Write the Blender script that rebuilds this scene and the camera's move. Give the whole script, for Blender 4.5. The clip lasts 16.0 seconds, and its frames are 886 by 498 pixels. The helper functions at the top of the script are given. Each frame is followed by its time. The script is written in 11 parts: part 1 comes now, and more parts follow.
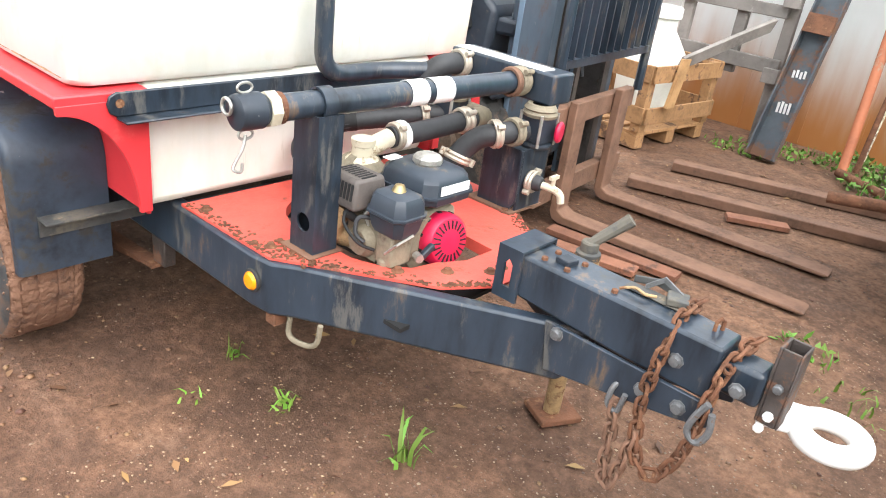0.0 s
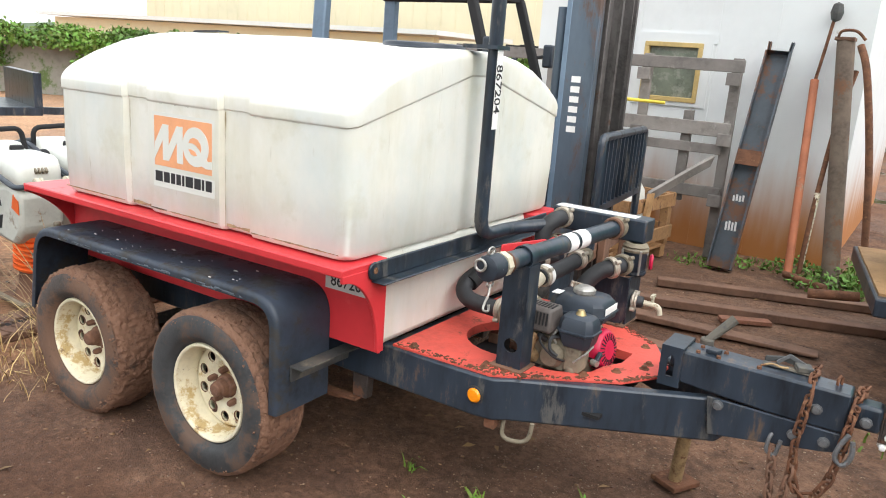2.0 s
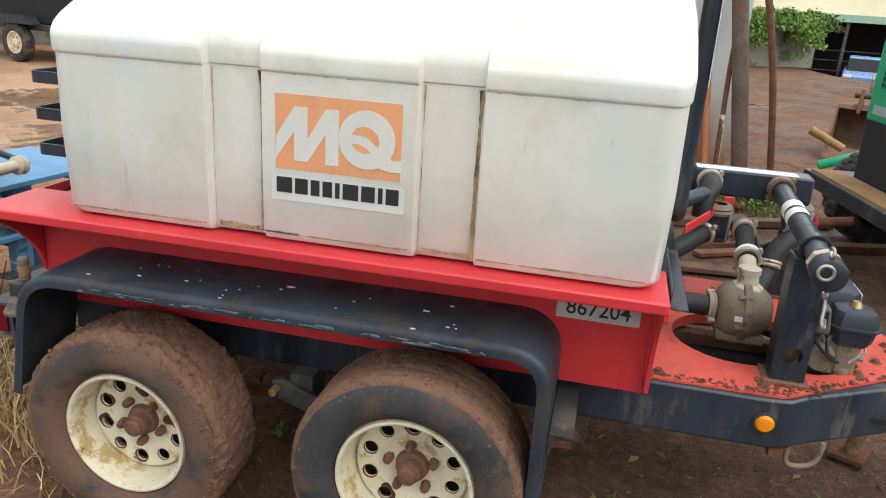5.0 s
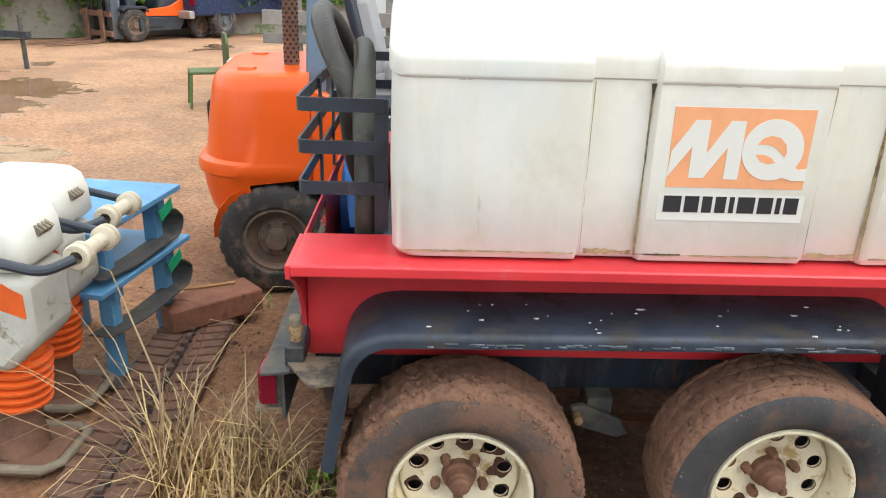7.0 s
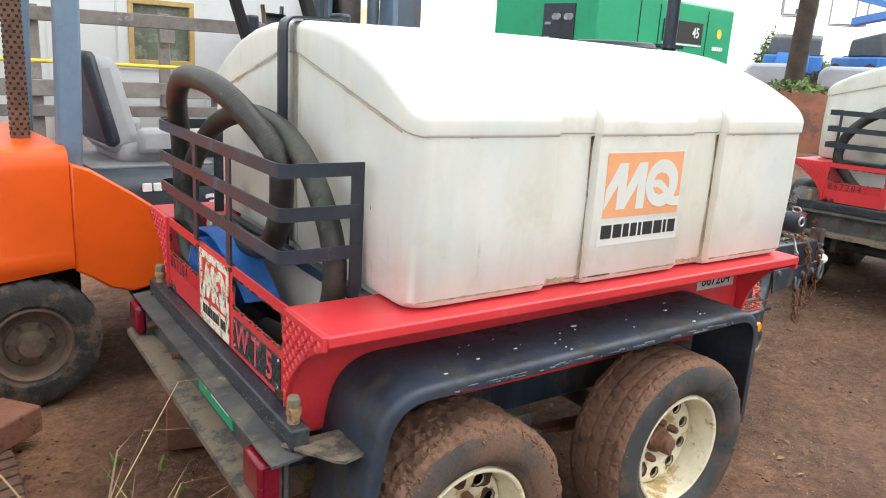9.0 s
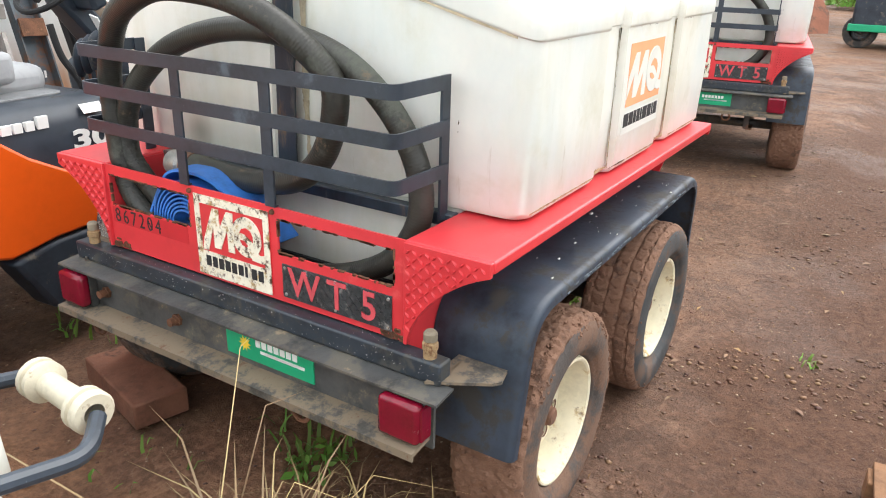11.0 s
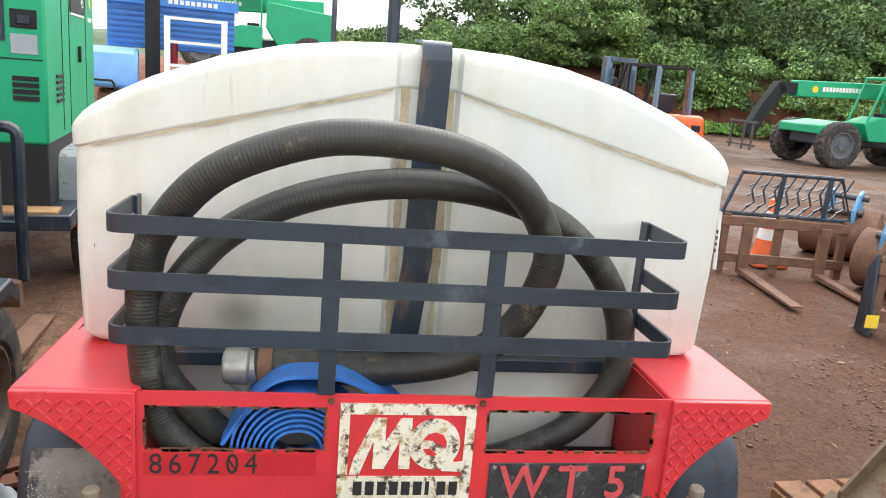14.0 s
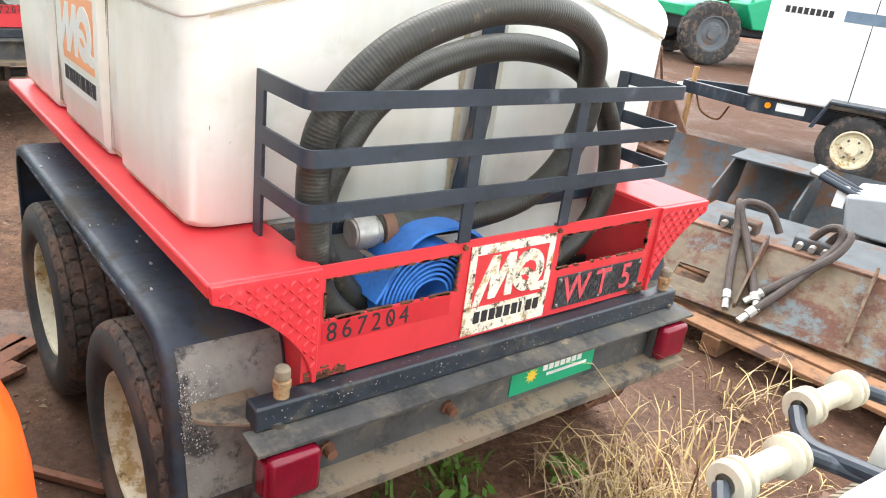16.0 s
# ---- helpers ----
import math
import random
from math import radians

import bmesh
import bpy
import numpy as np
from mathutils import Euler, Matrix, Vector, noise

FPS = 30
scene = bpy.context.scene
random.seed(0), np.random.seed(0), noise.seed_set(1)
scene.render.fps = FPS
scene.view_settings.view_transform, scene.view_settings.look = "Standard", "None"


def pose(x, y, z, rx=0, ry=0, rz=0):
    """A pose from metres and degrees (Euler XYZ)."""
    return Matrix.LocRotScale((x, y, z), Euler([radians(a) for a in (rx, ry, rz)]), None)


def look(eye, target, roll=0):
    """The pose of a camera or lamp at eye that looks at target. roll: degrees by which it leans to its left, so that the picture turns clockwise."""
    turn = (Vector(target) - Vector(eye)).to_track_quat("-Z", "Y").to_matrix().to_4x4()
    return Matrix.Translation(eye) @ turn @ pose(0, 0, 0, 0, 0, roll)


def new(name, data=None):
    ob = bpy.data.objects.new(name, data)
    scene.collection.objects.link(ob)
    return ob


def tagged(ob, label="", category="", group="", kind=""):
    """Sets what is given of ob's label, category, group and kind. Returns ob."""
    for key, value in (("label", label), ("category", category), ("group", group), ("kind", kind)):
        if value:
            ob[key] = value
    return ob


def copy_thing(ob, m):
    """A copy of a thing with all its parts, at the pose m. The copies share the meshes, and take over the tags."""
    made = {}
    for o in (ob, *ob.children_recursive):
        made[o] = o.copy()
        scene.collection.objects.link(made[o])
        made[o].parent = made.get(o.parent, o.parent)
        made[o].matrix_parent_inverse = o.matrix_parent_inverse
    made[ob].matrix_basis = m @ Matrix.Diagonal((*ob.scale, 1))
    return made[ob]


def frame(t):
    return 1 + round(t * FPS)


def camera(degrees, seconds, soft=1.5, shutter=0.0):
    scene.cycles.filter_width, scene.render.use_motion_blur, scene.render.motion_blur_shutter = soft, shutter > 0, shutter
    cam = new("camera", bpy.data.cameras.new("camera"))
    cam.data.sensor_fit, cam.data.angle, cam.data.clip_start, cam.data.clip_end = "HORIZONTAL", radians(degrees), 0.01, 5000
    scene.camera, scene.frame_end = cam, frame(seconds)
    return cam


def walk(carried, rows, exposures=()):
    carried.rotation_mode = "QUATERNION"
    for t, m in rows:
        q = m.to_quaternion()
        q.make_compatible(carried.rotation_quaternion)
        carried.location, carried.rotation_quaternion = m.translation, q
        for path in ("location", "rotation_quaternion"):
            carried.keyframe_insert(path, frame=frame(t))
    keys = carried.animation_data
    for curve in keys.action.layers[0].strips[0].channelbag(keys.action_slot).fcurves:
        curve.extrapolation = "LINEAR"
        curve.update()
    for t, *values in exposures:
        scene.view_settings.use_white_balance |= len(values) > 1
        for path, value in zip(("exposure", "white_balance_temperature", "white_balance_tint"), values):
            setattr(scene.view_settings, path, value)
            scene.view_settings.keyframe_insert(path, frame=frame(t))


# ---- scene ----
cam = camera(61.4, 16.0, 1.05)
METRES, EYE, TILT, LEAN, TURN = 9.35, 1.52, 0.0, 0.0, 39.2
ROWS = [
    (0.0, 0.0, 0.0, 0.0, 3.34, -25.62, -7.0),
    (0.5, -0.0375, -0.0154, -0.0025, 1.88, -21.6, -3.66),
    (1.0, -0.063, -0.0357, 0.0043, -2.09, -17.41, -5.46),
    (1.5, -0.0817, -0.0665, 0.0112, -4.99, -14.54, -5.02),
    (2.0, -0.0986, -0.0677, 0.0142, -5.52, -14.32, -4.05),
    (2.5, -0.1201, -0.0553, 0.0145, -4.5, -14.0, -4.91),
    (3.0, -0.1459, -0.0416, 0.0124, -9.3, -14.22, -3.5),
    (5.5, -0.2613, 0.0783, 0.0103, -29.88, -19.64, -3.57),
    (6.0, -0.2891, 0.0971, 0.008, -34.43, -20.05, -3.98),
    (6.5, -0.3131, 0.1153, 0.0115, -36.53, -20.41, -6.31),
    (7.0, -0.3516, 0.1531, 0.013, -40.52, -20.47, -1.8),
    (7.5, -0.3708, 0.1755, 0.013, -52.86, -19.09, -7.11),
    (8.0, -0.394, 0.1983, 0.0153, -64.04, -16.47, -5.12),
    (8.5, -0.409, 0.2153, 0.0115, -69.77, -15.44, -5.52),
    (9.0, -0.4221, 0.24, 0.0083, -73.16, -14.23, -3.27),
    (11.5, -0.4078, 0.3727, 0.0075, -101.57, -22.11, -2.08),
    (12.0, -0.3839, 0.3951, 0.0103, -104.9, -21.19, -2.0),
    (12.5, -0.3717, 0.4194, 0.0125, -110.25, -18.67, -2.09),
    (13.0, -0.3595, 0.4453, 0.0162, -120.88, -16.47, -3.95),
    (13.5, -0.3331, 0.466, 0.0137, -130.08, -13.5, -4.0),
    (14.0, -0.316, 0.4972, 0.0115, -137.21, -13.05, -4.7),
    (14.5, -0.2963, 0.5254, 0.0079, -144.54, -17.84, -7.09),
    (15.0, -0.2649, 0.5441, 0.0032, -149.94, -22.08, -6.66),
    (15.5, -0.2428, 0.5622, 0.002, -157.56, -24.11, -7.1),
    (16.0, -0.2232, 0.5715, 0.008, -166.79, -21.86, -6.85),
]
EXPOSURES = [(0.0, 1.35), (0.5, 1.35), (1.0, 1.25), (1.5, 0.8), (2.0, 0.48), (2.5, 0.25), (3.0, 0.22), (5.5, 0.08), (6.5, 0.31), (7.0, 0.47), (7.5, 0.53), (8.0, 0.6), (8.5, 0.6), (9.0, 0.5), (11.5, 1.0), (12.0, 1.05), (12.5, 1.07), (13.0, 1.13), (13.5, 1.02), (14.0, 0.79), (14.5, 0.72), (15.0, 0.77), (15.5, 1.08), (16.0, 1.3)]
walk(cam, [(t, pose(0, 0, EYE, TILT, LEAN, TURN) @ pose(METRES * x, METRES * y, METRES * z, 90 + pitch, roll, yaw)) for t, x, y, z, yaw, pitch, roll in ROWS], EXPOSURES)

# ---- world and light: bright overcast day ----
world = bpy.data.worlds.new("overcast")
scene.world = world
world.use_nodes = True
wn, wl = world.node_tree.nodes, world.node_tree.links
sky = wn.new("ShaderNodeTexSky")
sky.sky_type, sky.sun_disc = "NISHITA", False
sky.sun_elevation, sky.sun_rotation = radians(48), radians(115)
sky.air_density, sky.dust_density = 1.0, 4.0
gain = wn.new("ShaderNodeMix")
gain.data_type, gain.blend_type = "RGBA", "MIX"
gain.inputs["Factor"].default_value = 0.86
gain.inputs["B"].default_value = (9.6, 9.9, 10.2, 1)
wl.new(sky.outputs["Color"], gain.inputs["A"])
wl.new(gain.outputs["Result"], wn["Background"].inputs["Color"])
wn["Background"].inputs["Strength"].default_value = 0.15
sun = new("sun", bpy.data.lights.new("sun", "SUN"))
sun.data.energy, sun.data.angle, sun.data.color = 1.5, radians(60), (1.0, 0.98, 0.95)
sun.matrix_world = look((0, 0, 30), (-30 * math.cos(radians(48)) * math.sin(radians(115)), -30 * math.cos(radians(48)) * math.cos(radians(115)), 30 - 30 * math.sin(radians(48))))


# ---- materials ----
def mat(name, col, rough=0.6, metal=0.0, var=0.12, scale=9.0, bump=0.0, bscale=60.0,
        over=None, amount=0.0, oscale=3.0, orough=0.9, stretch=(1, 1, 1), over2=None, amount2=0.0, o2scale=30.0, obj=0.0, spec=0.5):
    """A painted, worn or bare surface: two scales of tone, fine relief, and up to two kinds of dirt, rust or wear laid over."""
    m = bpy.data.materials.new(name)
    m.use_nodes = True
    n, k = m.node_tree.nodes, m.node_tree.links
    p = n["Principled BSDF"]
    p.inputs["Metallic"].default_value = metal
    p.inputs["Specular IOR Level"].default_value = spec
    tc, mp = n.new("ShaderNodeTexCoord"), n.new("ShaderNodeMapping")
    mp.inputs["Scale"].default_value = stretch
    k.new(tc.outputs["Object"], mp.inputs["Vector"])

    def noi(s, detail=6.0, rgh=0.6):
        q = n.new("ShaderNodeTexNoise")
        q.inputs["Scale"].default_value, q.inputs["Detail"].default_value, q.inputs["Roughness"].default_value = s, detail, rgh
        k.new(mp.outputs["Vector"], q.inputs["Vector"])
        return q

    def ramp(src, a, b):
        r = n.new("ShaderNodeMapRange")
        r.inputs["From Min"].default_value, r.inputs["From Max"].default_value = a, b
        r.interpolation_type = "SMOOTHSTEP"
        k.new(src, r.inputs["Value"])
        return r.outputs["Result"]

    def mix(f, a, b):
        x = n.new("ShaderNodeMix")
        x.data_type = "RGBA"
        for sock, v in (("Factor", f), ("A", a), ("B", b)):
            if isinstance(v, (tuple, list)):
                x.inputs[sock].default_value = (*v, 1)
            else:
                k.new(v, x.inputs[sock])
        return x.outputs["Result"]

    lo, hi = [tuple(max(0, c * (1 + s * var)) for c in col) for s in (-1.6, 1.4)]
    c = mix(ramp(noi(scale).outputs["Fac"], 0.3, 0.7), lo, hi)
    c = mix(ramp(noi(scale * 7, 3).outputs["Fac"], 0.2, 0.9), c, tuple(min(1, v * (1 + var * 0.6)) for v in col))
    if obj > 0:
        oi = n.new("ShaderNodeObjectInfo")
        hs = n.new("ShaderNodeHueSaturation")
        mr = n.new("ShaderNodeMapRange")
        mr.inputs["To Min"].default_value, mr.inputs["To Max"].default_value = 1 - obj, 1 + obj
        k.new(oi.outputs["Random"], mr.inputs["Value"])
        k.new(mr.outputs["Result"], hs.inputs["Value"])
        k.new(c, hs.inputs["Color"])
        c = hs.outputs["Color"]
    r = None
    for ov, am, os in ((over, amount, oscale), (over2, amount2, o2scale)):
        if ov:
            f = ramp(noi(os, 10, 0.74).outputs["Fac"], 0.725 - am * 0.5, 0.8 - am * 0.44)
            c = mix(f, c, ov)
            rr = n.new("ShaderNodeMapRange")
            rr.inputs["To Min"].default_value, rr.inputs["To Max"].default_value = rough, orough
            k.new(f, rr.inputs["Value"])
            if r is None:
                r = rr.outputs["Result"]
    k.new(c, p.inputs["Base Color"])
    if r is None:
        rr = n.new("ShaderNodeMapRange")
        rr.inputs["To Min"].default_value, rr.inputs["To Max"].default_value = max(0.03, rough - 0.1), min(1, rough + 0.12)
        k.new(noi(scale * 2).outputs["Fac"], rr.inputs["Value"])
        r = rr.outputs["Result"]
    k.new(r, p.inputs["Roughness"])
    if bump > 0:
        b = n.new("ShaderNodeBump")
        b.inputs["Strength"].default_value, b.inputs["Distance"].default_value = min(1, bump), 0.01
        k.new(noi(bscale, 5).outputs["Fac"], b.inputs["Height"])
        k.new(b.outputs["Normal"], p.inputs["Normal"])
    return m


MUD = (0.125, 0.07, 0.045)
RUST = (0.13, 0.055, 0.028)
DUST = (0.2, 0.16, 0.12)
m_red = mat("red_paint", (0.62, 0.04, 0.048), 0.34, var=0.1, scale=3, over=(0.66, 0.075, 0.075), amount=0.3, oscale=7, orough=0.55, over2=(0.2, 0.06, 0.04), amount2=0.06, o2scale=40)
m_deck = mat("deck_orange_red", (0.64, 0.09, 0.065), 0.6, var=0.16, scale=5, over=(0.17, 0.08, 0.05), amount=0.33, oscale=9, orough=0.95, over2=(0.1, 0.05, 0.03), amount2=0.2, o2scale=45, bump=0.2)
m_black = mat("blue_black_paint", (0.022, 0.032, 0.046), 0.3, var=0.5, scale=6, over=(0.085, 0.085, 0.082), amount=0.36, oscale=13, orough=0.6, over2=(0.13, 0.09, 0.062), amount2=0.31, o2scale=6, spec=0.5, bump=0.05, bscale=40, stretch=(1, 1, 0.25))
m_beam = mat("speckled_black_beam", (0.022, 0.029, 0.038), 0.4, var=0.4, scale=7, over=(0.06, 0.06, 0.055), amount=0.44, oscale=12, orough=0.7, over2=(0.45, 0.45, 0.43), amount2=0.2, o2scale=85, spec=0.45)
m_legdust = mat("grey_dust_film", (0.21, 0.2, 0.18), 0.85, var=0.3, scale=6, over=(0.045, 0.047, 0.048), amount=0.42, oscale=5, over2=(0.3, 0.29, 0.26), amount2=0.25, o2scale=30)
m_fender = mat("dusty_fender_black", (0.026, 0.036, 0.052), 0.46, var=0.4, scale=6, over=(0.042, 0.039, 0.035), amount=0.45, oscale=9, orough=0.75, over2=(0.4, 0.4, 0.38), amount2=0.12, o2scale=20, spec=0.4, bump=0.08, bscale=40)
m_edgesheen = mat("sheen_and_scuff_blue_grey", (0.1, 0.125, 0.15), 0.5, var=0.3, scale=20)
m_rack = mat("rack_black", (0.028, 0.037, 0.05), 0.36, var=0.25, scale=8, over2=(0.42, 0.44, 0.47), amount2=0.12, o2scale=70, over=(0.085, 0.1, 0.12), amount=0.34, oscale=6)
m_bumper = mat("dusty_black_steel", (0.055, 0.056, 0.055), 0.6, var=0.35, scale=9, over=(0.12, 0.11, 0.09), amount=0.48, oscale=7, over2=(0.26, 0.2, 0.13), amount2=0.24, o2scale=14, bump=0.15)
m_flange = mat("mud_stained_steel", (0.08, 0.075, 0.065), 0.7, var=0.35, scale=9, over=(0.2, 0.155, 0.105), amount=0.62, oscale=9, over2=(0.15, 0.08, 0.045), amount2=0.3, o2scale=18, bump=0.2)
m_rubber = mat("muddy_rubber", (0.03, 0.029, 0.028), 0.85, var=0.3, scale=14, over=MUD, amount=0.5, oscale=5, bump=0.35, bscale=90)
m_rim = mat("cream_rim", (0.74, 0.68, 0.5), 0.42, var=0.1, scale=9, over=(0.5, 0.36, 0.16), amount=0.38, oscale=7, over2=(0.11, 0.045, 0.028), amount2=0.26, o2scale=11)
m_hub = mat("rusty_hub", (0.16, 0.08, 0.05), 0.85, var=0.3, scale=30, bump=0.4)
m_rust = mat("rust", RUST, 0.9, var=0.35, scale=14, over=(0.24, 0.12, 0.06), amount=0.35, oscale=20, bump=0.5, bscale=120)
m_rustbrown = mat("rust_brown_steel", (0.155, 0.082, 0.052), 0.8, var=0.3, scale=7, over=(0.19, 0.1, 0.06), amount=0.3, oscale=8, bump=0.3)
m_zinc = mat("zinc", (0.42, 0.41, 0.38), 0.48, 0.75, var=0.2, scale=30, over=(0.3, 0.2, 0.12), amount=0.2, oscale=30)
m_clamp = mat("hose_clamp", (0.45, 0.4, 0.33), 0.5, 0.5, var=0.2, scale=25, over=(0.25, 0.15, 0.09), amount=0.3, oscale=25)
m_white = mat("white_paint", (0.8, 0.8, 0.78), 0.5, var=0.04, scale=6, over=(0.5, 0.42, 0.34), amount=0.12, oscale=9)
m_hose = mat("suction_hose", (0.031, 0.03, 0.024), 0.44, var=0.35, scale=6, over=(0.085, 0.09, 0.072), amount=0.34, oscale=4, over2=(0.13, 0.095, 0.06), amount2=0.24, o2scale=9, bump=0.1, bscale=120)
m_rubhose = mat("black_rubber_hose", (0.024, 0.025, 0.028), 0.6, var=0.25, scale=12, over=DUST, amount=0.15, oscale=14)
m_blue = mat("blue_layflat", (0.04, 0.18, 0.55), 0.5, var=0.18, scale=14, stretch=(1, 1, 1), over=(0.1, 0.25, 0.55), amount=0.2, oscale=9)
m_grime = mat("seam_grime", (0.3, 0.235, 0.13), 0.9, var=0.5, scale=26)
m_grimedark = mat("dark_seam_grime", (0.075, 0.06, 0.035), 0.9, var=0.5, scale=30)
m_bolt = mat("dull_grey_bolt", (0.14, 0.145, 0.15), 0.5, 0.3, var=0.25, scale=30, over=(0.18, 0.1, 0.06), amount=0.3, oscale=30)
m_scuff = mat("tan_stain", (0.45, 0.38, 0.26), 0.8, var=0.25, scale=20)
m_orange = mat("orange_paint", (0.76, 0.1, 0.008), 0.3, var=0.05, scale=4, over=(0.5, 0.2, 0.08), amount=0.08, oscale=9)
m_charcoal = mat("charcoal_plastic", (0.026, 0.034, 0.046), 0.42, var=0.25, scale=6, over=(0.13, 0.115, 0.095), amount=0.3, oscale=7, over2=(0.25, 0.25, 0.24), amount2=0.1, o2scale=45, spec=0.4)
m_hoodtop = mat("dusty_grey_plastic", (0.16, 0.165, 0.17), 0.6, var=0.2, scale=8, over=(0.09, 0.09, 0.09), amount=0.3, oscale=10)
m_slate = mat("slate_blue_paint", (0.13, 0.19, 0.26), 0.4, var=0.12, scale=5, over=(0.2, 0.2, 0.2), amount=0.15, oscale=8)
m_steel = mat("greasy_steel", (0.11, 0.1, 0.095), 0.45, 0.7, var=0.3, scale=10, over=(0.15, 0.09, 0.06), amount=0.25, oscale=7)
m_seat = mat("grey_vinyl", (0.32, 0.33, 0.34), 0.6, var=0.1, scale=7)
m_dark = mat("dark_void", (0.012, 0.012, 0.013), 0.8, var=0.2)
m_amber = mat("amber_lens", (0.95, 0.3, 0.01), 0.15, var=0.05)
m_redlens = mat("red_lens", (0.17, 0.005, 0.018), 0.12, var=0.15, scale=20, over=(0.14, 0.03, 0.03), amount=0.2, oscale=8)
m_sign = mat("chipped_white", (0.76, 0.72, 0.58), 0.6, var=0.08, scale=9, over=(0.46, 0.32, 0.14), amount=0.42, oscale=22, over2=(0.085, 0.04, 0.02), amount2=0.43, o2scale=30, bump=0.2)
m_signred = mat("sign_red", (0.6, 0.035, 0.04), 0.5, var=0.1, scale=8, over=(0.3, 0.12, 0.08), amount=0.2, oscale=30)
m_character = mat("faded_character_red", (0.55, 0.07, 0.085), 0.6, var=0.15, scale=30, over=(0.3, 0.1, 0.09), amount=0.3, oscale=40)
m_fresh = mat("deep_red_patch", (0.5, 0.022, 0.03), 0.4, var=0.1, scale=9)
m_plateblk = mat("chipped_black", (0.035, 0.038, 0.04), 0.45, var=0.4, scale=22, over=(0.2, 0.19, 0.18), amount=0.36, oscale=30, bump=0.5, bscale=40)
m_ink = mat("black_ink", (0.02, 0.02, 0.022), 0.6, var=0.1)
m_label = mat("white_label", (0.82, 0.82, 0.8), 0.5, var=0.04, scale=12, over=(0.45, 0.4, 0.34), amount=0.14, oscale=20)
# white label with the shelf's shade put into its grey; also paint scuffs
m_shadescuff = mat("shaded_label_scuff_grey", (0.5, 0.49, 0.46), 0.6, var=0.08, scale=30, over=(0.3, 0.26, 0.22), amount=0.2, oscale=20)
m_decal = mat("milky_film", (0.7, 0.71, 0.655), 0.42, var=0.03, scale=4, over=(0.6, 0.57, 0.47), amount=0.2, oscale=9)
m_logo = mat("faded_orange_print", (0.8, 0.37, 0.18), 0.55, var=0.05, scale=12)
m_green = mat("green_paint", (0.01, 0.34, 0.16), 0.4, var=0.08, scale=3)
m_yellow = mat("yellow_print", (0.85, 0.6, 0.05), 0.5, var=0.05)
m_brass = mat("brass", (0.42, 0.32, 0.16), 0.4, 0.8, var=0.2, scale=25, over=(0.2, 0.16, 0.12), amount=0.3, oscale=20)
m_cast = mat("dusty_cast_iron", (0.2, 0.17, 0.12), 0.75, var=0.25, scale=14, over=(0.1, 0.07, 0.05), amount=0.3, oscale=12, bump=0.3)
m_magenta = mat("faded_red_plastic", (0.52, 0.01, 0.055), 0.4, var=0.1, scale=20)
m_oldpost = mat("rusty_tan_bolt", (0.3, 0.2, 0.1), 0.75, var=0.3, scale=30, over=(0.16, 0.075, 0.035), amount=0.4, oscale=25, bump=0.3)
m_muffler = mat("brown_grey_guard", (0.085, 0.072, 0.066), 0.6, var=0.25, scale=14, over=(0.16, 0.11, 0.08), amount=0.3, oscale=14)
m_hitch = mat("dark_rusty_hitch", (0.05, 0.04, 0.036), 0.6, var=0.3, scale=14, over=(0.15, 0.075, 0.045), amount=0.42, oscale=12, bump=0.3)
m_cream = mat("cream_plastic", (0.55, 0.5, 0.38), 0.5, var=0.12, scale=14, over=(0.3, 0.23, 0.15), amount=0.36, oscale=14)
m_ramtank = mat("white_fuel_tank", (0.72, 0.74, 0.68), 0.4, var=0.05, scale=8, over=(0.4, 0.34, 0.25), amount=0.15, oscale=8)
m_ramgrey = mat("pale_grey_cover", (0.5, 0.51, 0.46), 0.5, var=0.1, scale=8, over=(0.22, 0.17, 0.12), amount=0.35, oscale=6)
m_bellow = mat("orange_bellows", (0.72, 0.12, 0.02), 0.5, var=0.1, scale=10, over=MUD, amount=0.25, oscale=8)
m_bluepaint = mat("light_blue_paint", (0.1, 0.29, 0.5), 0.5, var=0.12, scale=6, over=(0.4, 0.5, 0.55), amount=0.22, oscale=5, over2=(0.1, 0.08, 0.07), amount2=0.12, o2scale=25)
m_wood = mat("grey_weathered_wood", (0.2, 0.18, 0.165), 0.85, var=0.25, scale=4, stretch=(1, 1, 1), over=(0.32, 0.3, 0.28), amount=0.3, oscale=5, bump=0.4, obj=0.2)
m_palletwood = mat("orange_brown_pallet_wood", (0.33, 0.18, 0.08), 0.8, var=0.3, scale=6, over=(0.12, 0.07, 0.045), amount=0.4, oscale=6, bump=0.3, obj=0.2)
m_oldpallet = mat("brown_pallet_wood", (0.23, 0.115, 0.055), 0.85, var=0.3, scale=6, over=(0.09, 0.05, 0.035), amount=0.42, oscale=5, bump=0.35, obj=0.2)
m_wine = mat("wine_red_bucket", (0.14, 0.045, 0.045), 0.6, var=0.25, scale=6, over=(0.16, 0.08, 0.05), amount=0.4, oscale=5)
m_newwood = mat("yellow_pallet_wood", (0.34, 0.195, 0.085), 0.8, var=0.22, scale=6, over=(0.2, 0.12, 0.06), amount=0.25, oscale=6, bump=0.3, obj=0.2)
m_brownwood = mat("red_brown_timber", (0.2, 0.085, 0.05), 0.85, var=0.25, scale=6, over=(0.1, 0.05, 0.035), amount=0.3, oscale=7, bump=0.35, obj=0.15)
m_wall = mat("white_corrugated_wall", (0.66, 0.68, 0.66), 0.6, var=0.05, scale=1.4, over=(0.45, 0.42, 0.38), amount=0.18, oscale=2.2)
